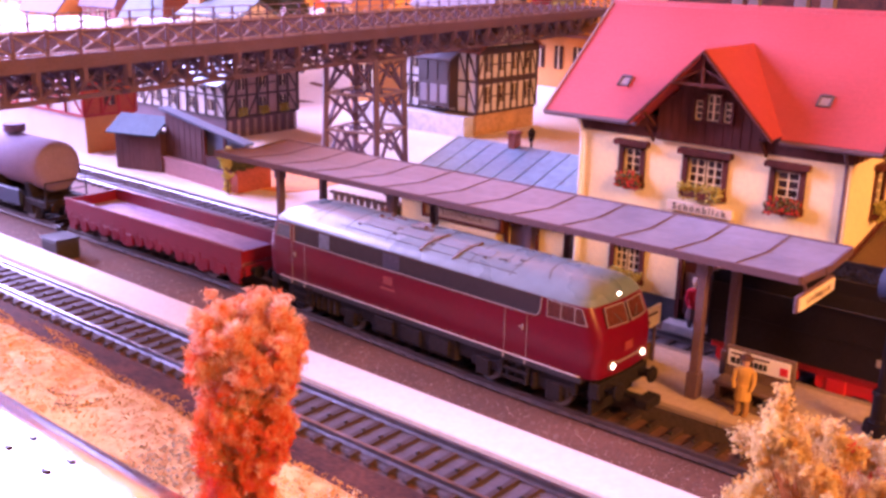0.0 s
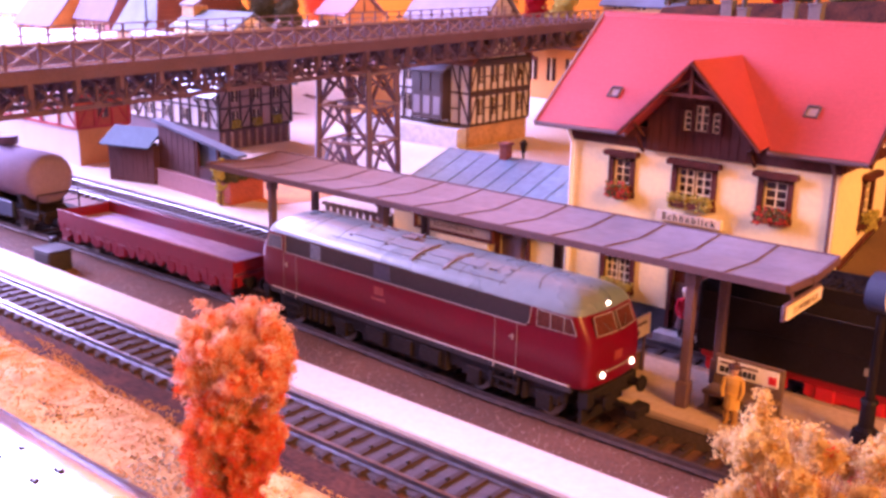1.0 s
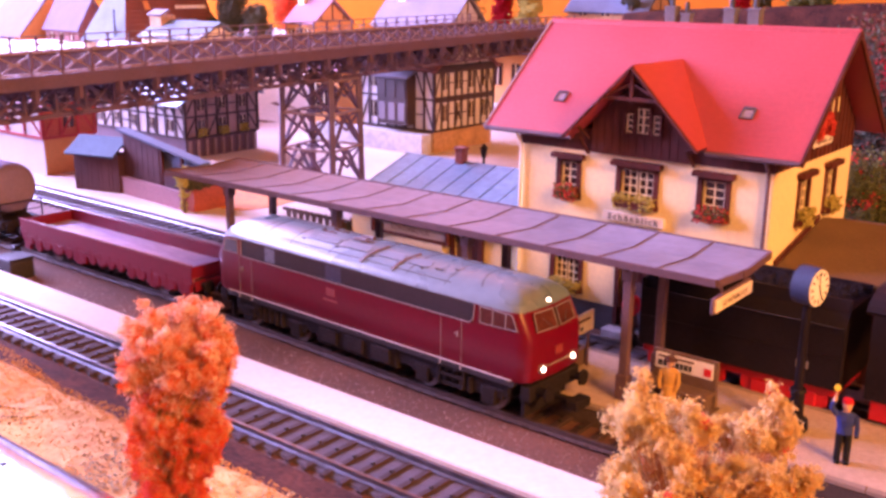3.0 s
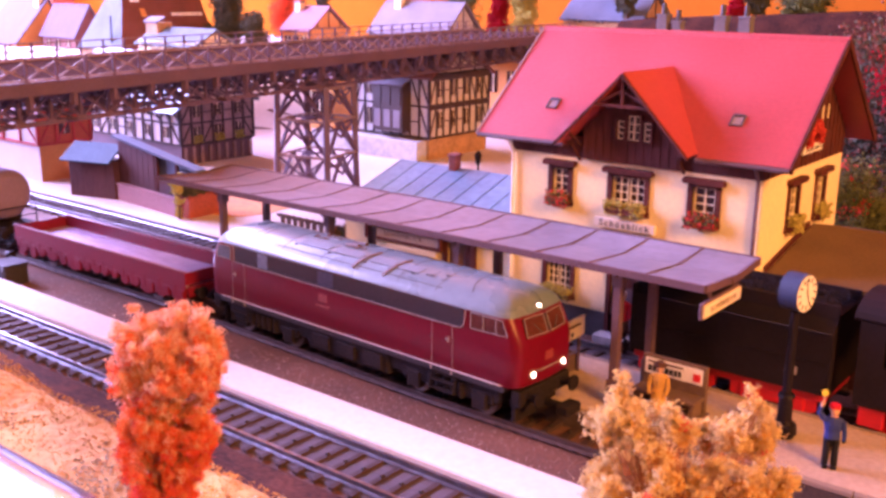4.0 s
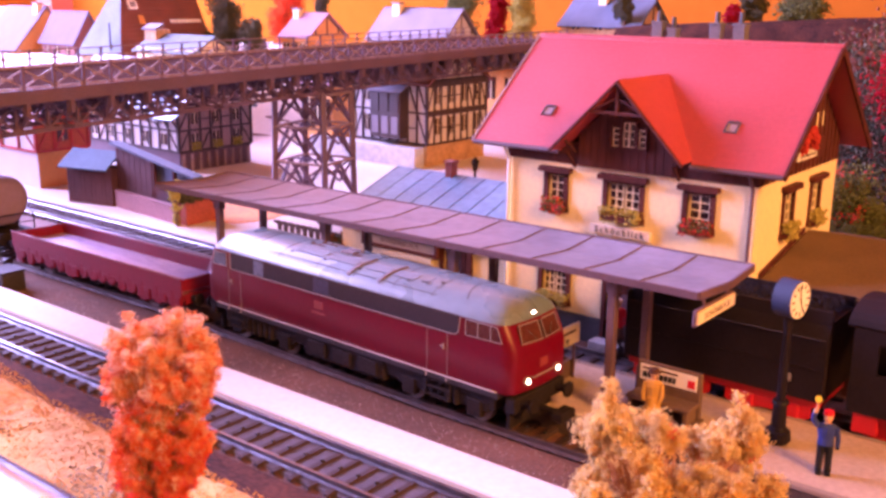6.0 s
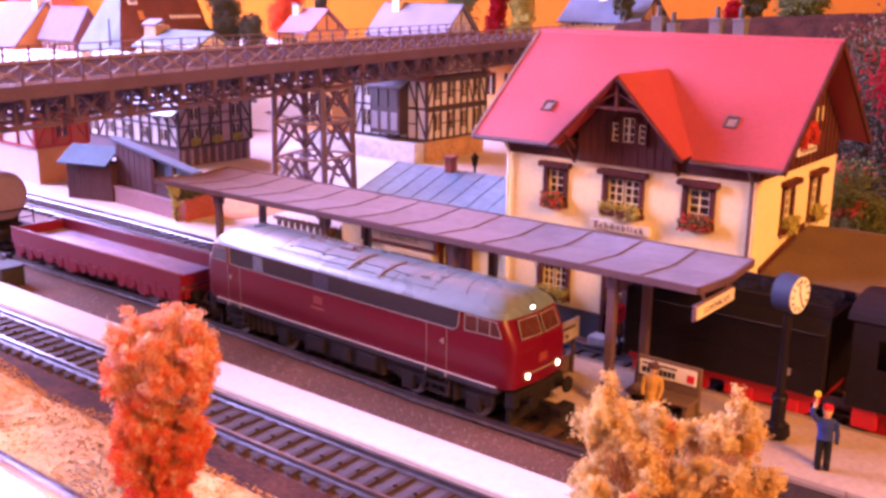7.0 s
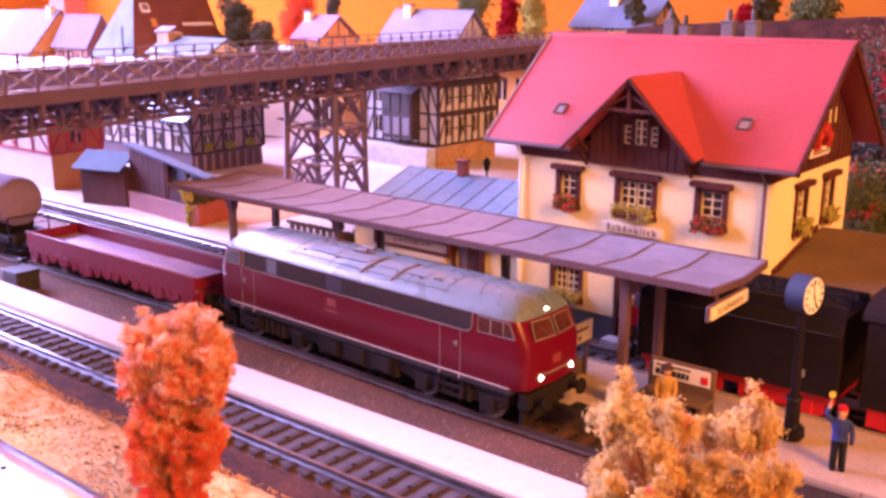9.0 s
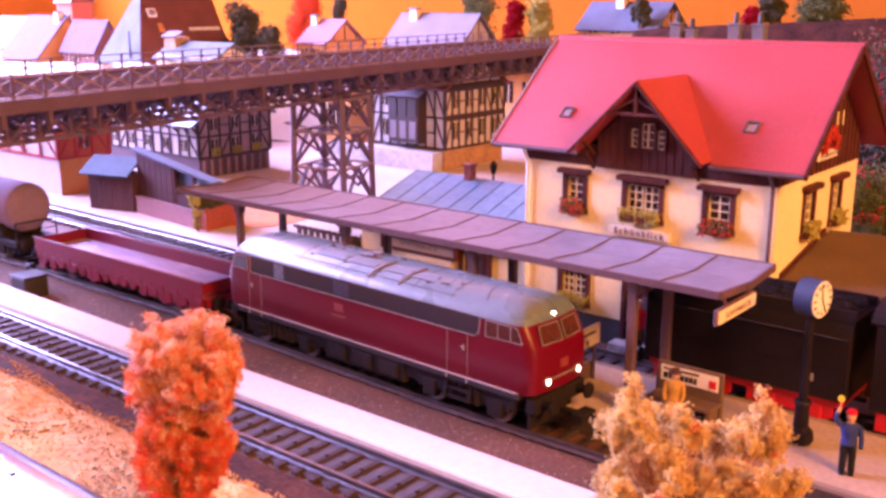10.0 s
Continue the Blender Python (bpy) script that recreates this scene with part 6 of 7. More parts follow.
# ---- bridge ----
BRIDGE_BROWN = mat("mauve_brown_steel", (0.098, 0.056, 0.092), 0.6, var=0.2, bump=0.15)
DECK = mat("dull_brown_deck", (0.060, 0.030, 0.026), 0.95, var=0.2, bump=0.2, grain=300, spec=0.0)
def bridge():
    # near lower corner of the parapet runs from (-408, 190) to (-498, 735)
    ax, ay, bx, by = -403.0, 140.0, -519.0, 882.0
    length = math.hypot(bx - ax, by - ay)
    head = math.degrees(math.atan2(by - ay, bx - ax))
    ob = thing("viaduct", "long brown steel road bridge with cross-braced parapets", "bridge", (ax, ay, 4), head)
    m0 = WORLD[ob.name]

    def put(name, bm, m, label="", parent=None):
        return part(name, bm, m, parent or ob, label, local=True)

    # local: x along the bridge, y to the far side is positive, z above 4
    D, W = 100.0, 112.0
    deck = put("deck", box(B(), 0, length, 1, W - 1, D - 2.4, D, 0.2), DECK, "dull brown road deck")
    for y0, y1 in ((-0.8, 1.0), (W - 1.0, W + 0.8)):
        put("edge_girder", box(B(), 0, length, y0, y1, D - 6.0, D + 0.6, 0.2), BRIDGE_BROWN, "brown edge girder")
    step = 17.4
    n = int(length / step)
    post = finish("parapet_post", box(B(), -0.7, 0.7, -0.7, 0.7, D, D + 11.6, 0.1), BRIDGE_BROWN)
    bm = B()
    for z in (1.4, 10.9):
        bar(bm, (0.7, 0, D + z), (step - 0.7, 0, D + z), 0.9, 1.0)
    bar(bm, (0.7, 0, D + 2.2), (step - 0.7, 0, D + 9.6), 0.4, 0.75)
    bar(bm, (0.7, 0.1, D + 9.6), (step - 0.7, 0.1, D + 2.2), 0.4, 0.75)
    bar(bm, (step * 0.3, 0, D + 6.0), (step * 0.7, 0, D + 6.0), 0.5, 0.8)
    panel = finish("parapet_panel", bm, RAILING)
    for i in range(n):
        piece("parapet_post", post, ob, Matrix.Translation((i * step, 0, 0)))
        piece("parapet_panel", panel, ob, Matrix.Translation((i * step, 0, 0)))
    step2 = 18.0
    post2 = finish("far_parapet_post", box(B(), -0.6, 0.6, -0.6, 0.6, D, D + 10.8, 0.1), BRIDGE_BROWN)
    bm = B()
    for z in (2.0, 6.0, 10.4):
        bar(bm, (0.5, 0, D + z), (step2 - 0.5, 0, D + z), 0.7, 0.7)
    bar(bm, (0.5, 0, D + 6), (step2 / 2, 0, D + 2), 0.5, 0.5)
    bar(bm, (step2 - 0.5, 0, D + 6), (step2 / 2, 0, D + 2), 0.5, 0.5)
    panel2 = finish("far_parapet_panel", bm, RAILING)
    for i in range(int(length / step2)):
        piece("far_parapet_post", post2, ob, Matrix.Translation((i * step2, W, 0)))
        piece("far_parapet_panel", panel2, ob, Matrix.Translation((i * step2, W, 0)))
    # lattice trusses under the deck
    for y in (11.0, 34.0, 58.0, W - 30, W - 11):
        bm = B()
        bar(bm, (0, y, D - 20.6), (length, y, D - 20.6), 1.8, 2.2)
        bar(bm, (0, y, D - 7), (length, y, D - 7), 1.6, 2.0)
        k = int(length / 18)
        for i in range(k):
            x = i * 18
            bar(bm, (x, y, D - 20), (x, y, D - 7), 1.3)
            bar(bm, (x, y, D - 7), (x + 18, y, D - 20), 1.1)
            bar(bm, (x, y, D - 20), (x + 18, y, D - 7), 1.1)
        put("lattice_girder", bm, BRIDGE_BROWN, "brown lattice girder")
    for i in range(int(length / 36)):
        x = 9 + i * 36
        bm = B()
        bar(bm, (x, 3, D - 5), (x, W - 3, D - 5), 1.6, 2.4)
        bar(bm, (x, 3, D - 20), (x, W - 3, D - 20), 1.2, 1.2)
        bar(bm, (x, 3, D - 20), (x, W / 2, D - 6), 1.0)
        bar(bm, (x, W - 3, D - 20), (x, W / 2, D - 6), 1.0)
        put("cross_girder", bm, BRIDGE_BROWN)
    # brackets under the edge
    for i in range(int(length / 25.2)):
        x = 12.6 + i * 25.2
        bm = B()
        bar(bm, (x, -0.4, D - 6), (x, 2.6, D - 14), 1.4)
        box(bm, x - 1.2, x + 1.2, -1.2, 2.4, D - 12, D - 5.8, 0.1)
        put("bracket", bm, BRIDGE_BROWN)
    return ob


bridge()


def trestle(cx, cy, half, turn, top):
    """Four flared legs, platforms at two levels and crossed braces between them."""
    ob = thing("trestle_pier", "tall cross-braced brown steel trestle pier", "bridge pier", (cx, cy, 4.5), turn)

    def at(i, j, z):
        k = half * (1 + 0.07 * (top - z) / (top - 4.5))
        return Vector((i * k, j * k, z - 4.5))

    def put(name, bm, m, label="", parent=None):
        return part(name, bm, m, parent or ob, label, local=True)

    ring = ((-1, -1), (1, -1), (1, 1), (-1, 1))
    for c in ring:
        put("leg", bar(B(), at(*c, 4.5), at(*c, top), 3.6, 3.6), BRIDGE_BROWN, "brown steel leg")
        p = at(*c, 4.5)
        put("footing", box(B(), p.x - 4, p.x + 4, p.y - 4, p.y + 4, -0.7, 3, 0.3), GREY_STONE)
    levels = [6, 33.5, 58.5, top - 2]
    for z in levels[1:]:
        for a, b in zip(ring, ring[1:] + ring[:1]):
            put("ring_beam", bar(B(), at(*a, z), at(*b, z), 3.0, 1.4), RAILING, "brown walkway beam")
        put("tie_bar", bar(B(), at(-1, 0, z), at(1, 0, z), 1.8, 1.0), BRIDGE_BROWN)
        put("tie_bar", bar(B(), at(0, -1, z), at(0, 1, z), 1.8, 1.0), BRIDGE_BROWN)
    for z0, z1 in zip(levels, levels[1:]):
        for a, b in zip(ring, ring[1:] + ring[:1]):
            mid = [(a[0] + b[0]) / 2, (a[1] + b[1]) / 2]
            bm = bar(B(), at(*a, z0), at(*mid, z1), 1.9, 1.9)
            bar(bm, at(*b, z0), at(*mid, z1), 1.9, 1.9)
            put("cross_brace", bm, BRIDGE_BROWN, "pair of leaning braces")
            bm = bar(B(), at(*a, z1), at(*mid, (z0 + z1) / 2), 1.3, 1.3)
            bar(bm, at(*b, z1), at(*mid, (z0 + z1) / 2), 1.3, 1.3)
            put("knee_brace", bm, BRIDGE_BROWN)
    return ob


trestle(-488, 480, 19.3, 14.3, 83)


# ---- half-timbered houses ----
def timber(bm, axis, w, u0, u1, z0, z1, cols, rows, seed, t=1.5, out=0.9, skip=()):
    """Timber framing on a wall face: posts, rails and a few braces. w: the face's place, out: towards its outside."""
    rng = random.Random(seed)

    def b(p, q, k=1.0):
        put = (lambda u, z: Vector((u, w + out / 2, z))) if axis == "y" else (lambda u, z: Vector((w + out / 2, u, z)))
        bar(bm, put(*p), put(*q), t * k if p[0] == q[0] else abs(out), t * k)
    du, dz = (u1 - u0) / cols, (z1 - z0) / rows
    for i in range(cols + 1):
        b((u0 + i * du, z0), (u0 + i * du, z1), 1.25 if i in (0, cols) else 1.0)
    for j in range(rows + 1):
        b((u0, z0 + j * dz), (u1, z0 + j * dz), 1.2)
    for j in range(rows):
        for i in range(cols):
            if i in (0, cols - 1) or rng.random() < 0.22:
                s = 1 if i < cols / 2 else -1
                a, c = (u0 + i * du, u0 + (i + 1) * du)[::s]
                b((a, z0 + j * dz), (c, z0 + (j + 1) * dz), 0.8)
            elif rng.random() < 0.55:
                b((u0 + i * du, z0 + (j + 0.5) * dz), (u0 + (i + 1) * du, z0 + (j + 0.5) * dz), 0.7)


def house(label, x0, x1, y0, y1, z0, zb, zt, ridge, roof_mat, beam=TIMBER, base=STONE, along="x", cols=6, rows=2, colsy=6, seed=1, over=5, wins=True, boxes=False, side=None):
    """Stone ground floor from z0 to zb, half-timbered to zt, gabled roof with its ridge at `ridge`."""
    ob = thing("half_timbered_house", label, "house", ((x0 + x1) / 2, (y0 + y1) / 2, z0), group="half-timbered houses")
    if zb > z0:
        part("base_wall", box(B(), x0 + 0.6, x1 - 0.6, y0 + 0.6, y1 - 0.6, z0, zb, 0.2), base, ob, "stone ground floor")
    part("wall", box(B(), x0, x1, y0, y1, zb, zt), INFILL, ob, "white plaster infill")
    if side:
        part("end_infill", box(B(), x1 - 0.2, x1 + 0.12, y0 + 0.3, y1 - 0.3, zb + 0.1, zt - 0.1), side, ob, "end wall infill with its light and shade painted in")
        part("end_base", box(B(), x1 - 0.7, x1 - 0.45, y0 + 0.9, y1 - 0.9, z0, zb - 0.1), ORANGE_WALL if side is END_RED else BROWN, ob, "rendered end wall")
        if side is END_BROWN:
            for i in range(9):
                v = y0 + 4 + i * (y1 - y0 - 8) / 8
                part("end_post", box(B(), x1 - 0.4, x1 + 0.8, v - 1.3, v + 1.3, z0, zb - 2.5), END_BROWN, ob, "pale timber post")
    for axis, w, u0, u1, out, c in (("y", y0, x0, x1, -0.9, cols), ("y", y1, x0, x1, 0.9, cols), ("x", x1, y0, y1, 0.9, colsy), ("x", x0, y0, y1, -0.9, colsy)):
        bm = B()
        timber(bm, axis, w, u0, u1, zb, zt, c, rows, seed + len(axis + str(w)), out=out)
        part("timber_frame", bm, beam, ob, "dark timber framing")
    if wins:
        rz = (zt - zb) / rows
        for axis, w, u0, u1, out, c in (("y", y0, x0, x1, -1, cols), ("x", x1, y0, y1, 1, colsy)):
            du = (u1 - u0) / c
            for j in range(rows):
                for i in range(1, c - 1, 2):
                    a, b = u0 + i * du + du * 0.2, u0 + i * du + du * 0.8
                    lo, hi = zb + j * rz + rz * 0.28, zb + j * rz + rz * 0.82
                    bm = box(B(), a, b, min(w, w + out * 0.5), max(w, w + out * 0.5), lo, hi) if axis == "y" else box(B(), min(w, w + out * 0.5), max(w, w + out * 0.5), a, b, lo, hi)
                    win = part("window", bm, PANE, ob, "dark window")
                    m = (a + b) / 2
                    bm = box(B(), m - 0.3, m + 0.3, min(w, w + out * 0.8), max(w, w + out * 0.8), lo, hi) if axis == "y" else box(B(), min(w, w + out * 0.8), max(w, w + out * 0.8), m - 0.3, m + 0.3, lo, hi)
                    part("glazing_bar", bm, CREAM, win)
                    if boxes and axis == "x" and j == 0:
                        rng = np.random.default_rng(seed * 31 + i)
                        c3 = np.stack([rng.uniform(w + 0.6, w + 3.4, 70), rng.uniform(a - 1, b + 1, 70), rng.uniform(lo - 4, lo + 2, 70)], 1)
                        granules("leaves", c3, rng.uniform(0.5, 1.2, 70), LEAF_YELLOW, win, seed, "yellow-green window flowers")
    if along == "x":
        ym = (y0 + y1) / 2
        roof = part("roof", slab(B(), [(x0 - over, y0 - over, zt - 2), (x1 + over, y0 - over, zt - 2), (x1 + over, ym, ridge), (x0 - over, ym, ridge)], 1.8), roof_mat, ob)
        part("back_slope", slab(B(), [(x0 - over, y1 + over, zt - 2), (x1 + over, y1 + over, zt - 2), (x1 + over, ym, ridge), (x0 - over, ym, ridge)], 1.8), roof_mat, roof)
        for x in (x0 + 0.2, x1 - 1.4):
            part("gable_wall", prism(B(), [(y0, zt), (y1, zt), (ym, ridge - 2.6)], "x", x, x + 1.2), INFILL, ob)
        bm = B()
        for k in (0.25, 0.5, 0.75):
            w = (1 - abs(2 * k - 1))
            bar(bm, (x1 + 0.2, y0 + (y1 - y0) * k, zt), (x1 + 0.2, y0 + (y1 - y0) * k, zt + (ridge - 3 - zt) * w), 1.3, 1.0)
        bar(bm, (x1 + 0.2, y0 + 4, zt + 1), (x1 + 0.2, y1 - 4, zt + 1), 0.9, 1.4)
        bar(bm, (x1 + 0.2, y0, zt), (x1 + 0.2, ym, ridge - 3), 0.9, 1.4)
        bar(bm, (x1 + 0.2, y1, zt), (x1 + 0.2, ym, ridge - 3), 0.9, 1.4)
        part("gable_frame", bm, beam, ob)
    else:
        xm = (x0 + x1) / 2
        roof = part("roof", slab(B(), [(x1 + over, y0 - over, zt - 2), (x1 + over, y1 + over, zt - 2), (xm, y1 + over, ridge), (xm, y0 - over, ridge)], 1.8), roof_mat, ob)
        part("back_slope", slab(B(), [(x0 - over, y0 - over, zt - 2), (x0 - over, y1 + over, zt - 2), (xm, y1 + over, ridge), (xm, y0 - over, ridge)], 1.8), roof_mat, roof)
        for y in (y0 + 0.2, y1 - 1.4):
            part("gable_wall", prism(B(), [(x0, zt), (x1, zt), (xm, ridge - 2.6)], "y", y, y + 1.2), INFILL, ob)
        bm = B()
        for k in (0.25, 0.5, 0.75):
            w = (1 - abs(2 * k - 1))
            bar(bm, (x0 + (x1 - x0) * k, y0 - 0.2, zt), (x0 + (x1 - x0) * k, y0 - 0.2, zt + (ridge - 3 - zt) * w), 1.3, 1.0)
        bar(bm, (x0, y0 - 0.2, zt), (xm, y0 - 0.2, ridge - 3), 0.9, 1.4)
        bar(bm, (x1, y0 - 0.2, zt), (xm, y0 - 0.2, ridge - 3), 0.9, 1.4)
        part("gable_frame", bm, beam, ob)
    return ob


# end wall infill: END_BROWN paints white plaster in shade, END_RED in warm light
END_BROWN = mat("shaded_brown_infill", (0.30, 0.20, 0.18), 0.8, var=0.35, patch=60)
END_RED = mat("orange_red_infill", (0.46, 0.10, 0.045), 0.8, var=0.25, patch=50)
# dark timbered house behind the sheds
house("white and black half-timbered house with a blue-grey roof", -806, -644, 480, 556, 4.5, 22, 56, 92, TIN, base=BROWN, cols=13, colsy=7, rows=2, seed=3, boxes=True, side=END_BROWN)
porch = thing("porch_roof", "small blue tin porch roof on the timbered house", "roof", (-652, 476, 48))
part("sheet", slab(B(), [(-672, 468, 49.5), (-637, 468, 49.5), (-637, 479.2, 55), (-672, 479.2, 55)], 1.0), ANNEX_TIN, porch, "blue tin sheet")
for px in (-670, -640):
    part("strut", bar(B(), (px, 479, 42), (px, 470, 49), 0.9), TIMBER, porch)
# house beyond the trestle
hb = house("black half-timbered house on a tan stone base", -596, -512, 636, 720, 4.5, 24, 77, 104, FAR_BROWN, cols=8, colsy=9, rows=2, seed=7)
part("oriel", box(B(), -566, -532, 624, 635.2, 28, 70, 0.4), TIMBER, hb, "black boarded oriel")
for ox in (-560, -549, -538):
    part("oriel_window", box(B(), ox - 3.6, ox + 3.6, 623.5, 624.1, 32, 47), FAR_ROOF, hb, "pale oriel window")
    part("oriel_panel", box(B(), ox - 4.2, ox + 4.2, 623.4, 624.1, 51, 66, 0.2), TIMBER, hb)
part("oriel_roof", slab(B(), [(-569, 621, 69), (-529, 621, 69), (-529, 636, 76), (-569, 636, 76)], 1.4), FAR_ROOF, hb, "pale oriel roof")
part("terrace_wall", box(B(), -640, -514, 622, 635.3, 4.5, 22, 0.4), GREY_STONE, hb, "grey terrace wall")
for bz in (50.2, 74.6):
    part("floor_band", box(B(), -512.6, -510.6, 635, 721, bz - 2.4, bz + 2.4), TIMBER, hb, "dark boarded band")
# red timbered house beyond the sheds
house("red half-timbered house over a pale ground floor", -810, -665, 369, 412, 4.5, 33, 56, 80, FAR_PINK, beam=RED_TIMBER, base=INFILL, cols=6, colsy=3, rows=1, seed=9, along="x", side=END_RED)


# ---- sheds beside the back track ----
def small_shed():
    ob = thing("small_shed", "brown boarded shed with a pale blue tin roof", "shed", (-608, 358, 4.5), 15.6)

    def put(name, bm, m, label=""):
        return part(name, bm, m, ob, label, local=True)

    for i in range(13):
        put("board", box(B(), i * 3, i * 3 + 2.85, -0.3 + 0.12 * (i % 3), 1.5, 0, 27.4, 0.1), SHED_BROWN)
    put("shed_wall", box(B(), 0.2, 38.8, 1.6, 14, 0, 27), SHED_BROWN, "brown boarded walls")
    roof = put("roof", slab(B(), [(-3, -6, 26.8), (39, -6, 26.8), (39, 11, 37.6), (-3, 11, 37.6)], 1.2), SHED_TIN, "pale blue tin roof")
    put("back_slope", slab(B(), [(-3, 11, 37.6), (39, 11, 37.6), (39, 20, 29), (-3, 20, 29)], 1.2), SHED_TIN)
    return roof


small_shed()


def lean_shed():
    ob = thing("open_shed", "brown boarded shed with a narrow sloping blue-grey roof", "shed", (-530, 378, 4.5))

    def top(x):
        return 47.0 - (x + 572) * 0.158

    for i in range(13):
        x = -571.5 + 3 * i
        part("board", prism(B(), [(x, 4.5), (x + 2.8, 4.5), (x + 2.8, top(x + 2.8)), (x, top(x))], "y", 373.6 + 0.15 * (i % 2), 375), SHED_BROWN, ob)
    part("back_wall", prism(B(), [(-571, 4.5), (-490, 4.5), (-490, top(-490) - 1), (-571, top(-571) - 1)], "y", 377.5, 378.4), TIN_DULL, ob, "grey-blue back wall")
    for x in (-531.5, -510, -491):
        part("front_post", box(B(), x, x + 2.0, 373.6, 375.6, 4.5, top(x + 2)), WOOD, ob, "brown post")
    part("low_panel", box(B(), -529.4, -491.2, 374, 375.2, 4.5, 21.5), SHED_BROWN, ob, "brown boarded panel")
    part("handrail", box(B(), -529.4, -491.2, 373.8, 375.4, 21.6, 22.8, 0.2), WOOD, ob)
    part("roof", slab(B(), [(-575, 371, 49.4), (-574, 378.5, 49.8), (-485, 378.5, 36.0), (-485, 371, 35.6)], 1.6), TIN_DULL, ob, "dull blue-grey roof")
    return ob


lean_shed()


def brick_wall():
    bm = B()
    bar(bm, (-570, 371.0, 10.1), (-496, 364.2, 10.1), 3.0, 11.6)
    bar(bm, (-570, 371.0, 16.6), (-496, 364.2, 16.6), 4.0, 1.2)
    solid("yard_wall", bm, BRICK_PINK, "low pinkish brick yard wall with a coping", "wall", kind="")
    ob = thing("brick_planter", "red brick planter with a dark hedge on top", "planter", (-492, 378, 4.5))
    part("brick_body", box(B(), -499, -486, 365, 392, 4.3, 19, 0.3), BRICK, ob, "red brick sides")
    part("coping", box(B(), -499.6, -485.4, 364.4, 392.6, 19.05, 20.2, 0.3), BRICK, ob)
    rng = np.random.default_rng(77)
    n = 1300
    c = np.stack([rng.uniform(-501, -484, n), rng.uniform(362, 394, n), rng.uniform(20, 27, n)], 1)
    granules("hedge", c, rng.uniform(0.6, 1.5, n), LEAF_DARK, ob, 78, "dark green hedge")


BRICK_PINK = mat("pale_brick", (0.27, 0.11, 0.105), 0.8, bump=0.3, var=0.2, grain=600)
brick_wall()


def lattice_fence():
    ob = thing("yard_fence", "brown lattice fence and freight crates under the canopy", "fence", (-345, 352, 4.5))
    for i in range(12):
        x = -388 + i * 5
        part("slat", bar(B(), (x, 352, 4.5), (x + 4, 352, 26), 1.2), COPPER, ob)
        part("slat", bar(B(), (x + 4, 353.2, 4.5), (x, 353.2, 26), 1.2), COPPER, ob)
    part("rail", bar(B(), (-390, 352.6, 25), (-330, 352.6, 25), 1.6), COPPER, ob)


lattice_fence()


def yard_lamp(x, y):
    ob = thing("yard_lamp", "black lantern on a short post", "street lamp", (x, y, 4.5))
    bm = tube(B(), (0, 0, 0), (0, 0, 30), 1.0, 0.8, n=8)
    tube(bm, (0, 0, 0), (0, 0, 5), 2.0, 1.4, n=8)
    part("post", bm, STEAM, ob, local=True)
    bm = tube(B(), (0, 0, 30), (0, 0, 36), 1.6, 2.8, n=6)
    tube(bm, (0, 0, 36), (0, 0, 39), 3.2, 0.6, n=6)
    part("lantern", bm, STEAM, ob, local=True)


yard_lamp(-371, 515)
yard_lamp(-268, 455)


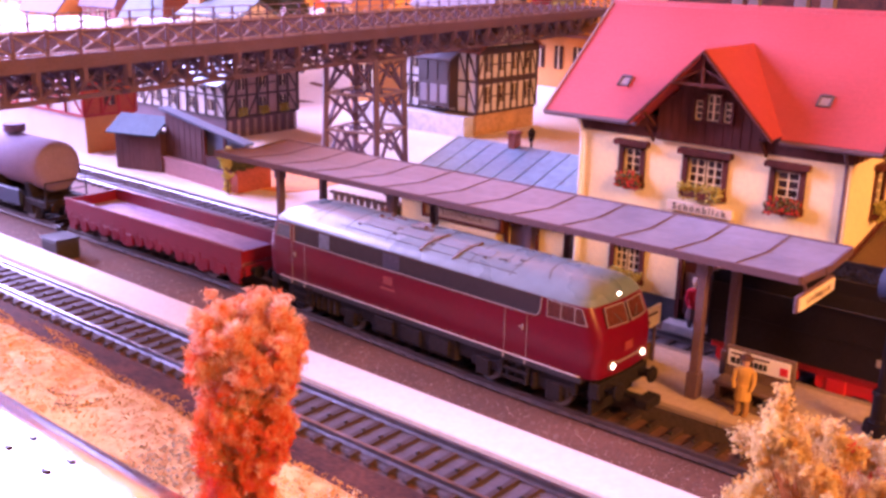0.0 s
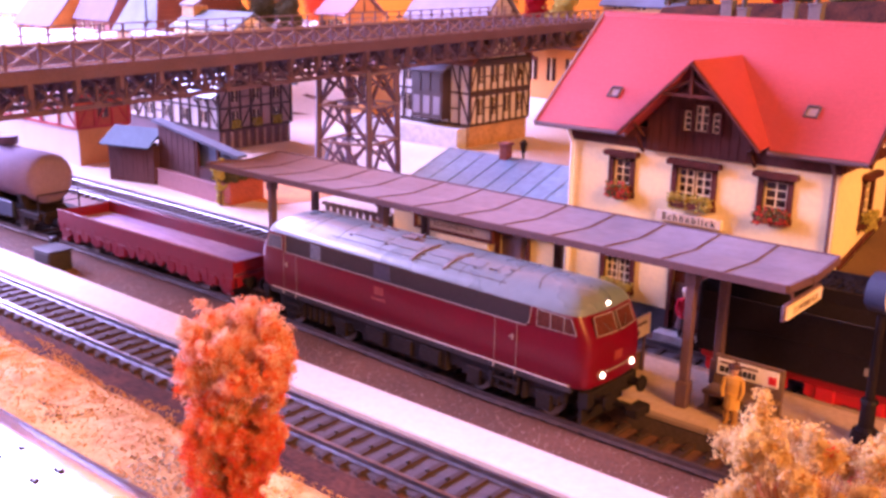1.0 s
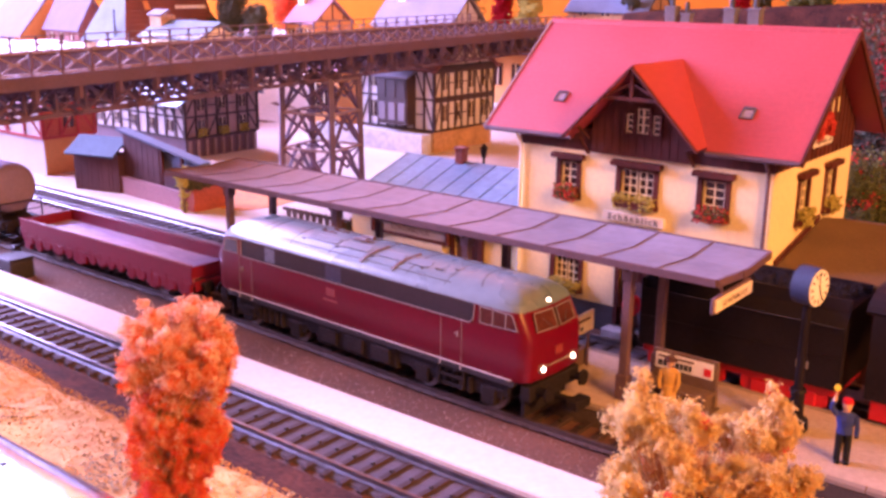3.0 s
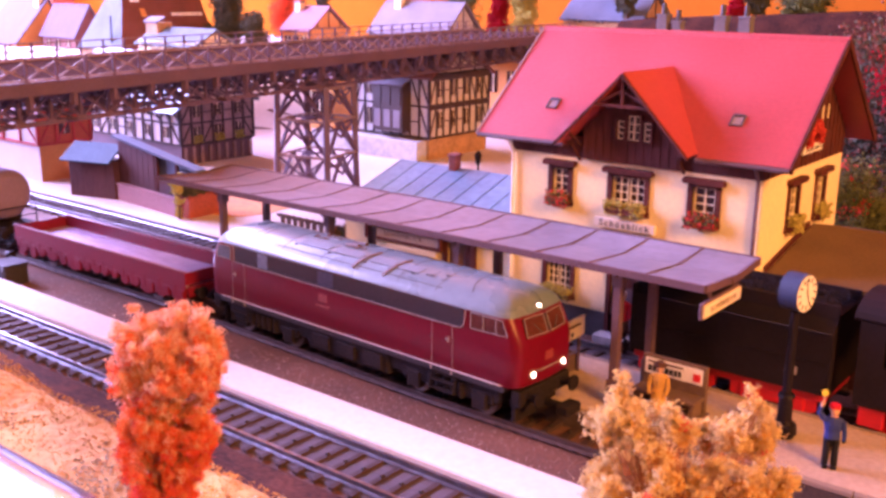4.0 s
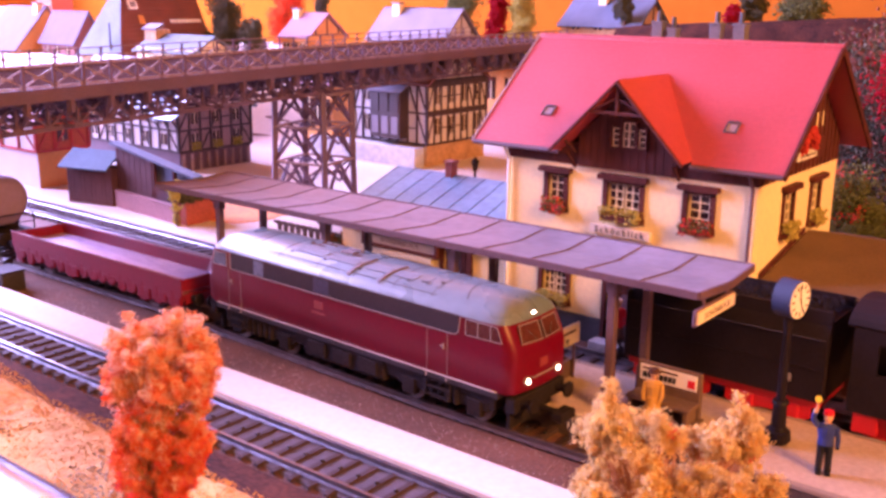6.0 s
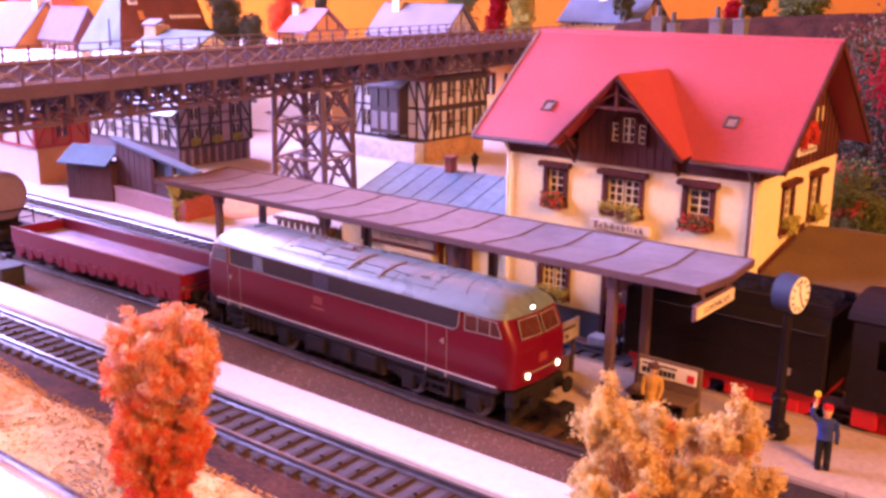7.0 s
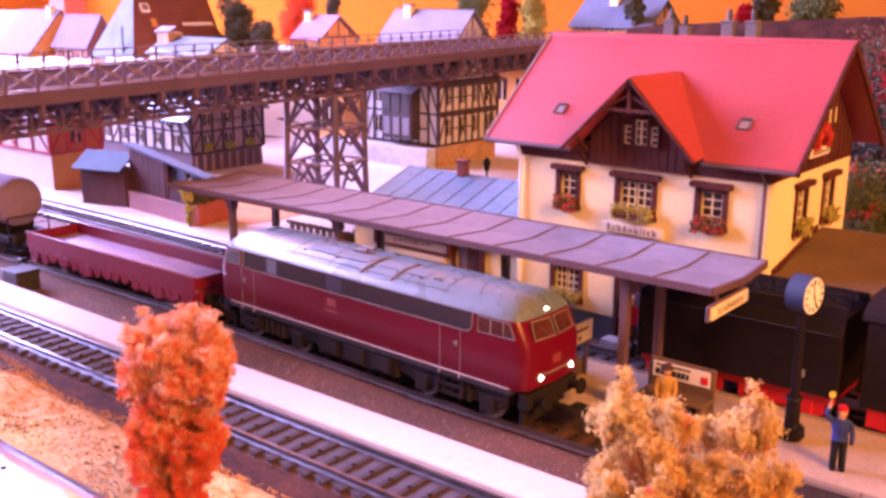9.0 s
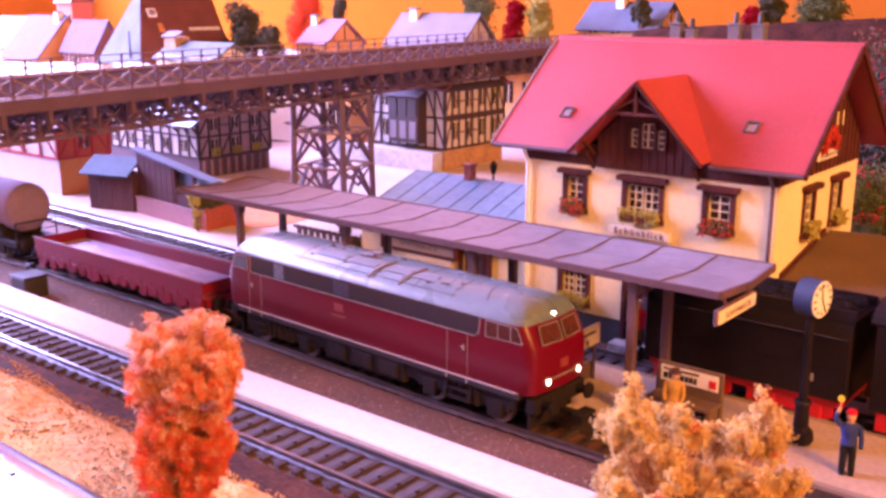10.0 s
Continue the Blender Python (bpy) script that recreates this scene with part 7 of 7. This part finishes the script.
# ---- the town on the slope behind ----
def town_house(x, y, z, w, d, h, r, roof_mat, wall_mat, label, along="x", rz=0, chimney=True, cx=0.0, framed=True):
    ob = thing("town_house", label, "house", (x, y, z), rz, group="town houses on the slope")

    def put(name, bm, m, lab="", parent=None):
        return part(name, bm, m, parent or ob, lab, local=True)

    put("house_wall", box(B(), -w / 2, w / 2, -d / 2, d / 2, -12, h), wall_mat)
    o = 4
    if along == "x":
        roof = put("roof", slab(B(), [(-w / 2 - o, -d / 2 - o, h - 3), (w / 2 + o, -d / 2 - o, h - 3), (w / 2 + o, 0, r), (-w / 2 - o, 0, r)], 1.8), roof_mat)
        put("back_slope", slab(B(), [(-w / 2 - o, d / 2 + o, h - 3), (w / 2 + o, d / 2 + o, h - 3), (w / 2 + o, 0, r), (-w / 2 - o, 0, r)], 1.8), roof_mat, "", roof)
        for s in (-1, 1):
            put("gable", prism(B(), [(-d / 2, h), (d / 2, h), (0, r - 3)], "x", s * (w / 2 - 1.4), s * (w / 2)), wall_mat)
        bm = B()
        for k in (-0.3, 0, 0.3):
            bar(bm, (w / 2 + 0.4, d * k, h), (w / 2 + 0.4, d * k, h + (r - 3 - h) * (1 - 2 * abs(k))), 1.4, 1.2)
        bar(bm, (w / 2 + 0.4, -d / 2, h), (w / 2 + 0.4, d / 2, h), 1.2, 1.6)
        bar(bm, (w / 2 + 0.4, -d / 2 + 3, h), (w / 2 + 0.4, 0, r - 4), 1.2, 1.4)
        bar(bm, (w / 2 + 0.4, d / 2 - 3, h), (w / 2 + 0.4, 0, r - 4), 1.2, 1.4)
        if framed:
            put("gable_frame", bm, TIMBER)
    else:
        roof = put("roof", slab(B(), [(-w / 2 - o, -d / 2 - o, h - 3), (-w / 2 - o, d / 2 + o, h - 3), (0, d / 2 + o, r), (0, -d / 2 - o, r)], 1.8), roof_mat)
        put("back_slope", slab(B(), [(w / 2 + o, -d / 2 - o, h - 3), (w / 2 + o, d / 2 + o, h - 3), (0, d / 2 + o, r), (0, -d / 2 - o, r)], 1.8), roof_mat, "", roof)
        for s in (-1, 1):
            put("gable", prism(B(), [(-w / 2, h), (w / 2, h), (0, r - 3)], "y", s * (d / 2 - 1.4), s * d / 2), wall_mat)
    if chimney:
        c = put("chimney", box(B(), cx - 5, cx + 5, -10, -2, r - 22, r + 3, 0.3), PLASTER, "cream chimney", roof)
        put("cap", box(B(), cx - 6, cx + 6, -11, -1, r + 3, r + 5, 0.3), FAR_ROOF, "", c)
    for i in range(3):
        u = (i - 1) * w * 0.3
        win = put("window", box(B(), u - 5, u + 5, -d / 2 - 0.5, -d / 2, h * 0.35, h * 0.75), PANE)
        put("glazing_bar", box(B(), u - 0.5, u + 0.5, -d / 2 - 0.9, -d / 2, h * 0.35, h * 0.75), CREAM, "", win)
    return ob


town_house(-1352, 760, 56, 97, 100, 13, 70, DARK_LILAC, ORANGE_WALL, "orange town house with a pale lilac roof", "x", cx=38, framed=False)
town_house(-1242, 760, 56, 80, 46, 24, 65, DARK_LILAC, FAR_BROWN, "brown town house with a lilac roof", "x", chimney=False, framed=False)
town_house(-1545, 830, 56, 150, 90, 20, 66, FAR_PINK, ORANGE_WALL, "town house with a dull pink roof", "x", chimney=False)
town_house(-1606, 955, 60, 48, 40, 84, 120, FAR_BROWN, END_RED, "tall red town house behind the lilac roofs", "x", chimney=False)


def hip_house():
    """Tall house with a steep hipped roof: brown shingles on the long side, glare painted as a pale hip end."""
    ob = thing("town_house", "tall town house with a steep brown shingled roof", "house", (-1029, 728, 56), group="town houses on the slope")
    x0, x1, y0, y1, e, r = -1075.0, -984.0, 660.0, 797.0, 74.0, 162.0
    xm, ya = (x0 + x1) / 2, y0 + 38
    part("house_wall", box(B(), x0 + 4, x1 - 4, y0 + 4, y1 - 4, 44, e + 2), STONE, ob)
    roof = part("roof", slab(B(), [(x1, y0, e), (x1, y1, e), (xm, y1, r), (xm, ya, r)], 1.6), FAR_BROWN, ob, "brown shingled slope")
    part("hip_slope", slab(B(), [(x0, y0, e), (x1, y0, e), (xm, ya, r)], 1.6), BIG_ROOF, roof, "hip slope painted pale blue-grey for its glare")
    part("back_slope", slab(B(), [(x0, y0, e), (x0, y1, e), (xm, y1, r), (xm, ya, r)], 1.6), FAR_BROWN, roof)
    part("gable", prism(B(), [(x0 + 3, e), (x1 - 3, e), (xm, r - 4)], "y", y1 - 4, y1 - 2), STONE, ob)
    tilt = math.atan2(r - e, x1 - xm)

    def on_slope(k, y):
        return Matrix.Translation((x1 + (xm - x1) * k, y, e + (r - e) * k)) @ Matrix.Rotation(tilt, 4, "Y")

    for i in range(16):
        k = (i + 1) / 17
        m = on_slope(k, 0)
        part("shingle_course", box(B(), -0.5, 0.5, y0 + 38 * k + 1, y1 - 0.5, 0.2, 0.9, 0, m), FAR_BROWN, roof)
    sky = part("skylight", box(B(), -5.5, 5.5, -6, 6, 0.2, 2.4, 0.3, on_slope(0.66, 700)), WHITE, roof, "white framed skylight")
    part("pane", box(B(), -3.4, 3.4, -3.8, 3.8, 2.3, 2.7, 0, on_slope(0.66, 700)), FAR_ROOF, sky)
    part("flap", box(B(), -6, 5, -3.5, 3.5, 0.2, 2.0, 0.3, on_slope(0.46, 706)), ORANGE_WALL, roof, "orange roof flap")
    y = 746.0
    for w in (4, 3, 6, 3.6, 5, 3, 4.4, 6):
        part("letter_bar", box(B(), -2.0, 2.0, y, y + w, 0.3, 1.6, 0, on_slope(0.44, 0)), WHITE, roof, "white lettering bar")
        y += w + 1.4
    part("roof_pole", tube(B(), (-1008, 664, 70), (-1008, 664, 112), 1.6, 1.0, n=8), SLATE, ob, "dark grey pole")


hip_house()
low = town_house(-832, 634, 8, 92, 50, 84, 98, BIG_ROOF, PLASTER, "low town house with a pale blue roof and cream chimney", "x", chimney=False)
stack = part("chimney", box(B(), -882, -862, 622, 640, 80, 110, 0.4), STONE, low, "broad cream chimney")
part("cap", slab(B(), [(-884, 620, 111), (-860, 620, 111), (-860, 631, 116), (-884, 631, 116)], 2.0), FAR_ROOF, stack)
town_house(-877, 862, 62, 46, 64, 37, 63, FAR_PINK, ORANGE_WALL, "orange town house with a pink roof", "x", cx=-20)
town_house(-703, 862, 62, 106, 64, 39, 72, FAR_ROOF, INFILL, "half-timbered town house with a pale lilac roof", "x", cx=-32)
town_house(-535, 815, 30, 70, 50, 54, 62, FAR_PINK, ORANGE_WALL, "orange town house beyond the bridge end", "x", chimney=False)
town_house(-652, 664, 8, 36, 36, 60, 76, FAR_PINK, ORANGE_WALL, "small orange house beyond the trestle", "x", chimney=False)
town_house(-545, 1010, 108, 96, 70, 10, 38, TIN_DULL, STONE, "town house with a blue roof on the embankment", "x", cx=-10)


# ---- embankment behind the station ----
def embankment():
    bm = B()
    xs = [-480 + 15 * i for i in range(64)]
    ys = [(850, 50), (872, 84), (888, 108), (897, 116), (901, 118), (960, 119), (1020, 118), (1197, 110)]
    grid = []
    for y, z in ys:
        row = []
        for x in xs:
            j = 7 * noise.noise(Vector((x * 0.02, y * 0.03, 7))) + 3 * noise.noise(Vector((x * 0.09, y * 0.09, 2)))
            row.append(bm.verts.new((x, y + (j if z < 117 else 0), z + (0.5 * j if z < 117 else 0.2 * j) + max(0, x + 480) * 0.055 * (z > 90) - (0 if z > 60 else 46))))
        grid.append(row)
    for a, b in zip(grid, grid[1:]):
        for i in range(len(xs) - 1):
            bm.faces.new((a[i], a[i + 1], b[i + 1], b[i]))
    solid("embankment", bm, EMBANK, "dark brown embankment behind the station", "embankment", smooth=True)


embankment()


# ---- trees and shrubs of coloured foam ----
RUST_LEAF = mat("rust_brown_foam", (0.14, 0.035, 0.02), 0.95, island=1.0, var=0.5, tint=(0.24, 0.07, 0.03), bump=0)
TWIG = mat("dried_twig", (0.45, 0.19, 0.07), 0.9, bump=0.3)
def foam_tree(name, label, at, blobs, n, leaf, seed, size=(0.5, 1.3), trunk=2.0, top=None, hollow=0.35, limbs=True, extra=None, tones=None, fluff=0.7):
    """Tapered trunk, limbs towards each clump, and a crown of crumbs; blobs: (x, y, z, r) from the base."""
    rng = np.random.default_rng(seed)
    ob = thing(name, label, "tree" if name != "shrub" else "shrub", at, group="model trees" if name != "shrub" else "")
    hi = top or max(b[2] for b in blobs)
    bm = B()
    tube(bm, (0, 0, -2), (0.4, 0.3, hi * 0.5), trunk, trunk * 0.65, n=9)
    tube(bm, (0.4, 0.3, hi * 0.5), (0, 0, hi * 0.95), trunk * 0.65, trunk * 0.2, n=8)
    if limbs:
        for i, (x, y, z, r) in enumerate(blobs):
            s = max(2, z * 0.55)
            mid = Vector((x * 0.45 + rng.normal(0, 1), y * 0.45 + rng.normal(0, 1), s + (z - s) * 0.55))
            tube(bm, (0.2, 0.2, s), mid, trunk * 0.4, trunk * 0.26, n=6)
            tube(bm, mid, (x, y, z), trunk * 0.26, trunk * 0.1, n=6)
            for k in range(3):
                v = rng.normal(size=3)
                v /= np.linalg.norm(v)
                tube(bm, mid, Vector((x, y, z)) + Vector(v) * r * 0.8, trunk * 0.16, trunk * 0.06, n=5)
    part("trunk", bm, TWIG if tones else BARK, ob, "brown trunk and limbs", local=True)
    vol = np.array([b[3] ** 2.2 for b in blobs])
    tufts = max(60, n // (30 if tones else 25))
    pick = rng.choice(len(blobs), tufts, p=vol / vol.sum())
    b = np.array(blobs)[pick]
    v = rng.normal(size=(tufts, 3))
    v /= np.linalg.norm(v, axis=1, keepdims=True)
    rad = (hollow + (1 - hollow) * rng.random(tufts) ** 0.6)
    lump = np.array([noise.noise(Vector((p[0] * 2.3 + q[0], p[1] * 2.3 + q[1], p[2] * 2.3 + q[2]))) for p, q in zip(v, b[:, :3])])
    core = b[:, :3] + v * (b[:, 3] * rad * (1.0 + 0.45 * lump))[:, None]
    own = rng.choice(tufts, n)
    spread = (np.full(tufts, fluff) if tones else b[:, 3] * 0.22) * rng.uniform(0.6, 1.4, tufts)
    c = core[own] + rng.normal(size=(n, 3)) * spread[own][:, None]
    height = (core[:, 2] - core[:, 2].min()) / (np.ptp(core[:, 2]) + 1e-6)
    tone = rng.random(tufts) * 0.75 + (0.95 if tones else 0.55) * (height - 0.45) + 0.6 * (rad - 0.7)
    c += np.array(WORLD[ob.name].translation)
    sizes = rng.uniform(*size, n)
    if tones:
        # each tuft of foam has one colour: low ones the first, outer and high ones the last; this order paints daylight
        # onto the crown
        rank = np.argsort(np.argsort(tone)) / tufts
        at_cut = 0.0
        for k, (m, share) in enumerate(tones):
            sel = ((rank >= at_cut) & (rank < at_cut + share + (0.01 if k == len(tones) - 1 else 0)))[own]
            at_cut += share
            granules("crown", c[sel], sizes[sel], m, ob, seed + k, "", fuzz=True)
    elif extra is None:
        granules("crown", c, sizes, leaf, ob, seed + 1, "")
    else:
        m2, share, low = extra
        cut = np.quantile(tone, 1 - share)
        sel = (tone[own] + rng.normal(0, 0.02, n)) > cut
        granules("crown", c[~sel], sizes[~sel], leaf, ob, seed + 1, "")
        granules("blossom", c[sel], sizes[sel] * 0.9, m2, ob, seed + 2, "")
    return ob


def clumps(seed, n, rx, rz, z0, z1, r):
    rng = np.random.default_rng(seed)
    out = []
    for i in range(n):
        z = z0 + (z1 - z0) * (i + 0.5) / n
        a = rng.uniform(0, 2 * math.pi)
        k = rx * (0.55 + 0.45 * math.sin(math.pi * (z - z0) / (z1 - z0 + 1e-6)))
        d = k * math.sqrt(rng.random())
        out.append((d * math.cos(a), d * math.sin(a), z, r * rng.uniform(0.75, 1.2)))
    return out


def profile_clumps(rows, seed, n, r, depth=0.45):
    """Clumps that fill a crown given as rows of height and spans across; the crown is about as deep as half its width."""
    rng = np.random.default_rng(seed)
    bands = []
    for (za, spans), (zb, _) in zip(rows, rows[1:]):
        for lo, hi in spans:
            bands.append((za, zb, lo, hi, abs(za - zb) * (hi - lo)))
    weight = np.array([q[4] for q in bands])
    out = []
    for k in rng.choice(len(bands), n, p=weight / weight.sum()):
        za, zb, lo, hi, _ = bands[k]
        size = min(r * rng.uniform(0.7, 1.25), (hi - lo) / 2)
        u = rng.uniform(lo + size * 0.8, hi - size * 0.8)
        v = (hi - lo) * depth * rng.uniform(-1, 1) * math.sqrt(max(0.05, 1 - (2 * (u - lo) / (hi - lo) - 1) ** 2))
        out.append((0.776 * u - 0.631 * v, 0.631 * u + 0.776 * v, rng.uniform(zb, za), size))
    return out


AUTUMN = profile_clumps([(64, [(-7.8, -4.5), (0.2, 3.7)]), (61.5, [(-8.6, 15.0)]), (57, [(-8.6, 17.0)]), (51, [(-9.6, 19.0)]), (46.3, [(-9.9, 17.2)]), (43.5, [(-9.3, 7.4), (11.0, 14.5)]),
                         (41.5, [(-12.7, 7.3), (11.6, 15.5)]), (38, [(-9.1, 15.8)]), (32, [(-9.4, 15.5)]), (26, [(-9.0, 13.8)]), (19.5, [(-8.4, 10.8)]), (13, [(-8.6, 10.6)]), (6, [(-7, 9)]), (1, [(-5, 6)])], 30, 380, 2.0)
PALE = profile_clumps([(84.6, [(-11.0, -8.6)]), (82.8, [(-11.4, -8.0), (9.0, 11.8)]), (81, [(-12.4, -7.0), (8.4, 12.5)]), (79, [(-13.6, -5.0), (-3.4, -0.7), (6.9, 13.2)]), (76.8, [(-14.4, 2.8), (4.3, 14.6)]), (73.5, [(-13.7, 15.8)]),
                       (69.7, [(-13.7, 17.0)]), (65.3, [(-17.4, 17.1)]), (60, [(-16, 16)]), (50, [(-13, 13)]), (38, [(-8, 8)]), (28, [(-4, 4)])], 40, 260, 2.2)
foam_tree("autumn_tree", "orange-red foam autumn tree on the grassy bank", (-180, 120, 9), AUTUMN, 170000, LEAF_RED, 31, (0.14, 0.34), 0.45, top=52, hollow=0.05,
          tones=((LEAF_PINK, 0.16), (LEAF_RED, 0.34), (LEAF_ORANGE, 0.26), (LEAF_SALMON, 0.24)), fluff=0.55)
PALE += [(0.776 * u, 0.631 * u, z, r) for u, z, r in ((-9.8, 83.6, 1.3), (-9.8, 81.6, 1.9), (-9.4, 79.0, 2.5), (-10.5, 76.5, 2.8), (10.4, 82.4, 1.3), (10.5, 80.2, 1.9), (10.3, 77.6, 2.5), (-2.0, 79.0, 1.4), (-1.4, 76.6, 2.2), (12.6, 74.5, 2.4))]
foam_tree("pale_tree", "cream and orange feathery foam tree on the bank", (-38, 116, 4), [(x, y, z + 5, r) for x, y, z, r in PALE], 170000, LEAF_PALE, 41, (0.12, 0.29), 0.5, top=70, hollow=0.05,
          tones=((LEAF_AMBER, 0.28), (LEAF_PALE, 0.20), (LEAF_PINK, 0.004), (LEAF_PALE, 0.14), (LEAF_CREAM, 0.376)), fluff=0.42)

for x, y, z, h, w, leaf, label, sd in (
        (-968, 800, 56, 86, 22, LEAF_DARK, "dark green rounded tree in the town", 51),
        (-920, 800, 56, 60, 15, LEAF_DARK, "small dark green tree in the town", 52),
        (-1020, 950, 62, 96, 24, LEAF_RED, "red autumn tree in the town", 53),
        (-652, 930, 66, 84, 13, LEAF_CRIMSON, "crimson tree beside the bridge end", 54),
        (-622, 935, 66, 86, 17, LEAF_YELLOW, "olive yellow tree beside the bridge end", 55),
        (-998, 1000, 62, 92, 10, LEAF_DARK, "slim dark conifer in the town", 56),
        (-770, 1020, 62, 92, 22, LEAF_GREEN, "dark tree behind the town house", 57),
        (-513, 975, 116, 30, 9, LEAF_DARK, "small dark conifer on the embankment", 58),
        (-364, 960, 122, 28, 9, LEAF_DARK, "small dark conifer on the embankment", 59),
        (-318, 960, 124, 24, 18, LEAF_GREEN, "olive shrub on the embankment", 60),
        (-380, 950, 122, 16, 7, LEAF_CRIMSON, "small crimson bush on the embankment", 61)):
    foam_tree("town_tree", label, (x, y, z), clumps(sd, 12, w * 0.6, 0, h * 0.25, h * 0.92, w * 0.66), 6000, leaf, sd + 100, (0.7, 1.7), 2.4)

foam_tree("crimson_tree", "large crimson foam tree beside the station", (-88, 508, 4), clumps(71, 24, 21, 0, 66, 136, 14), 18000, LEAF_CRIMSON, 171, (0.4, 1.0), 3)
foam_tree("shrub", "dark green bush with red blossoms beside the station", (-116, 474, 4), clumps(72, 14, 15, 0, 10, 62, 11), 11000, LEAF_GREEN, 172, (0.35, 0.85), 2, extra=(PETAL_RED, 0.035, 0))
foam_tree("shrub", "brown undergrowth behind the station", (-128, 610, 4), clumps(73, 26, 62, 0, 8, 100, 28), 26000, LEAF_DARK, 173, (0.6, 1.6), 3, extra=(RUST_LEAF, 0.2, 0))
foam_tree("shrub", "yellow-green climbing plant on the yard wall", (-490, 360.4, 4.5), [(-1, 0, 3, 2.6), (0.5, 0, 8, 2.8), (1.5, 0, 13, 3.0), (-0.5, 0, 19, 3.4), (-1, 0, 24, 4.2), (2, 1, 27, 3.4)], 900, LEAF_YELLOW, 174, (0.4, 1.0), 0.7)
foam_tree("shrub", "rust brown bush beside the annex", (-338, 352, 4.5), [(-8, 0, 7, 6), (0, 1, 9, 7.5), (8, 0, 8, 7), (3, 0, 16, 5.5), (-4, 0, 15, 5)], 2600, LEAF_DARK, 176, (0.4, 1.1), 0.9, extra=(RUST_LEAF, 0.55, 0))
foam_tree("shrub", "small green bush at the station plinth", (-206, 340.5, 4), [(0, 0, 4, 3.6), (3, 0, 3, 3.0), (-3, 0, 3, 3)], 500, LEAF_GREEN, 175, (0.4, 1.0), 0.6)


# ---- signal box block at the far end of the pale strip ----
def switch_lantern():
    ob = thing("switch_lantern", "dark grey point motor box beside the track", "point motor", (-446, 224, 4))
    part("housing", box(B(), -453, -438.5, 217.5, 230, 3.8, 13.5, 0.8), SOLE_GREY, ob, "dark grey box")
    part("lid", box(B(), -453.6, -438, 217, 230.5, 13.5, 14.6, 0.4), SOLE_GREY, ob)
    part("lever", tube(B(), (-453, 228, 9), (-460, 233, 14), 0.8, n=8), STEAM, ob)
    part("weight", box(B(), -462.6, -458.4, 231, 235, 12, 15.6, 0.6), STEAM, ob)


switch_lantern()
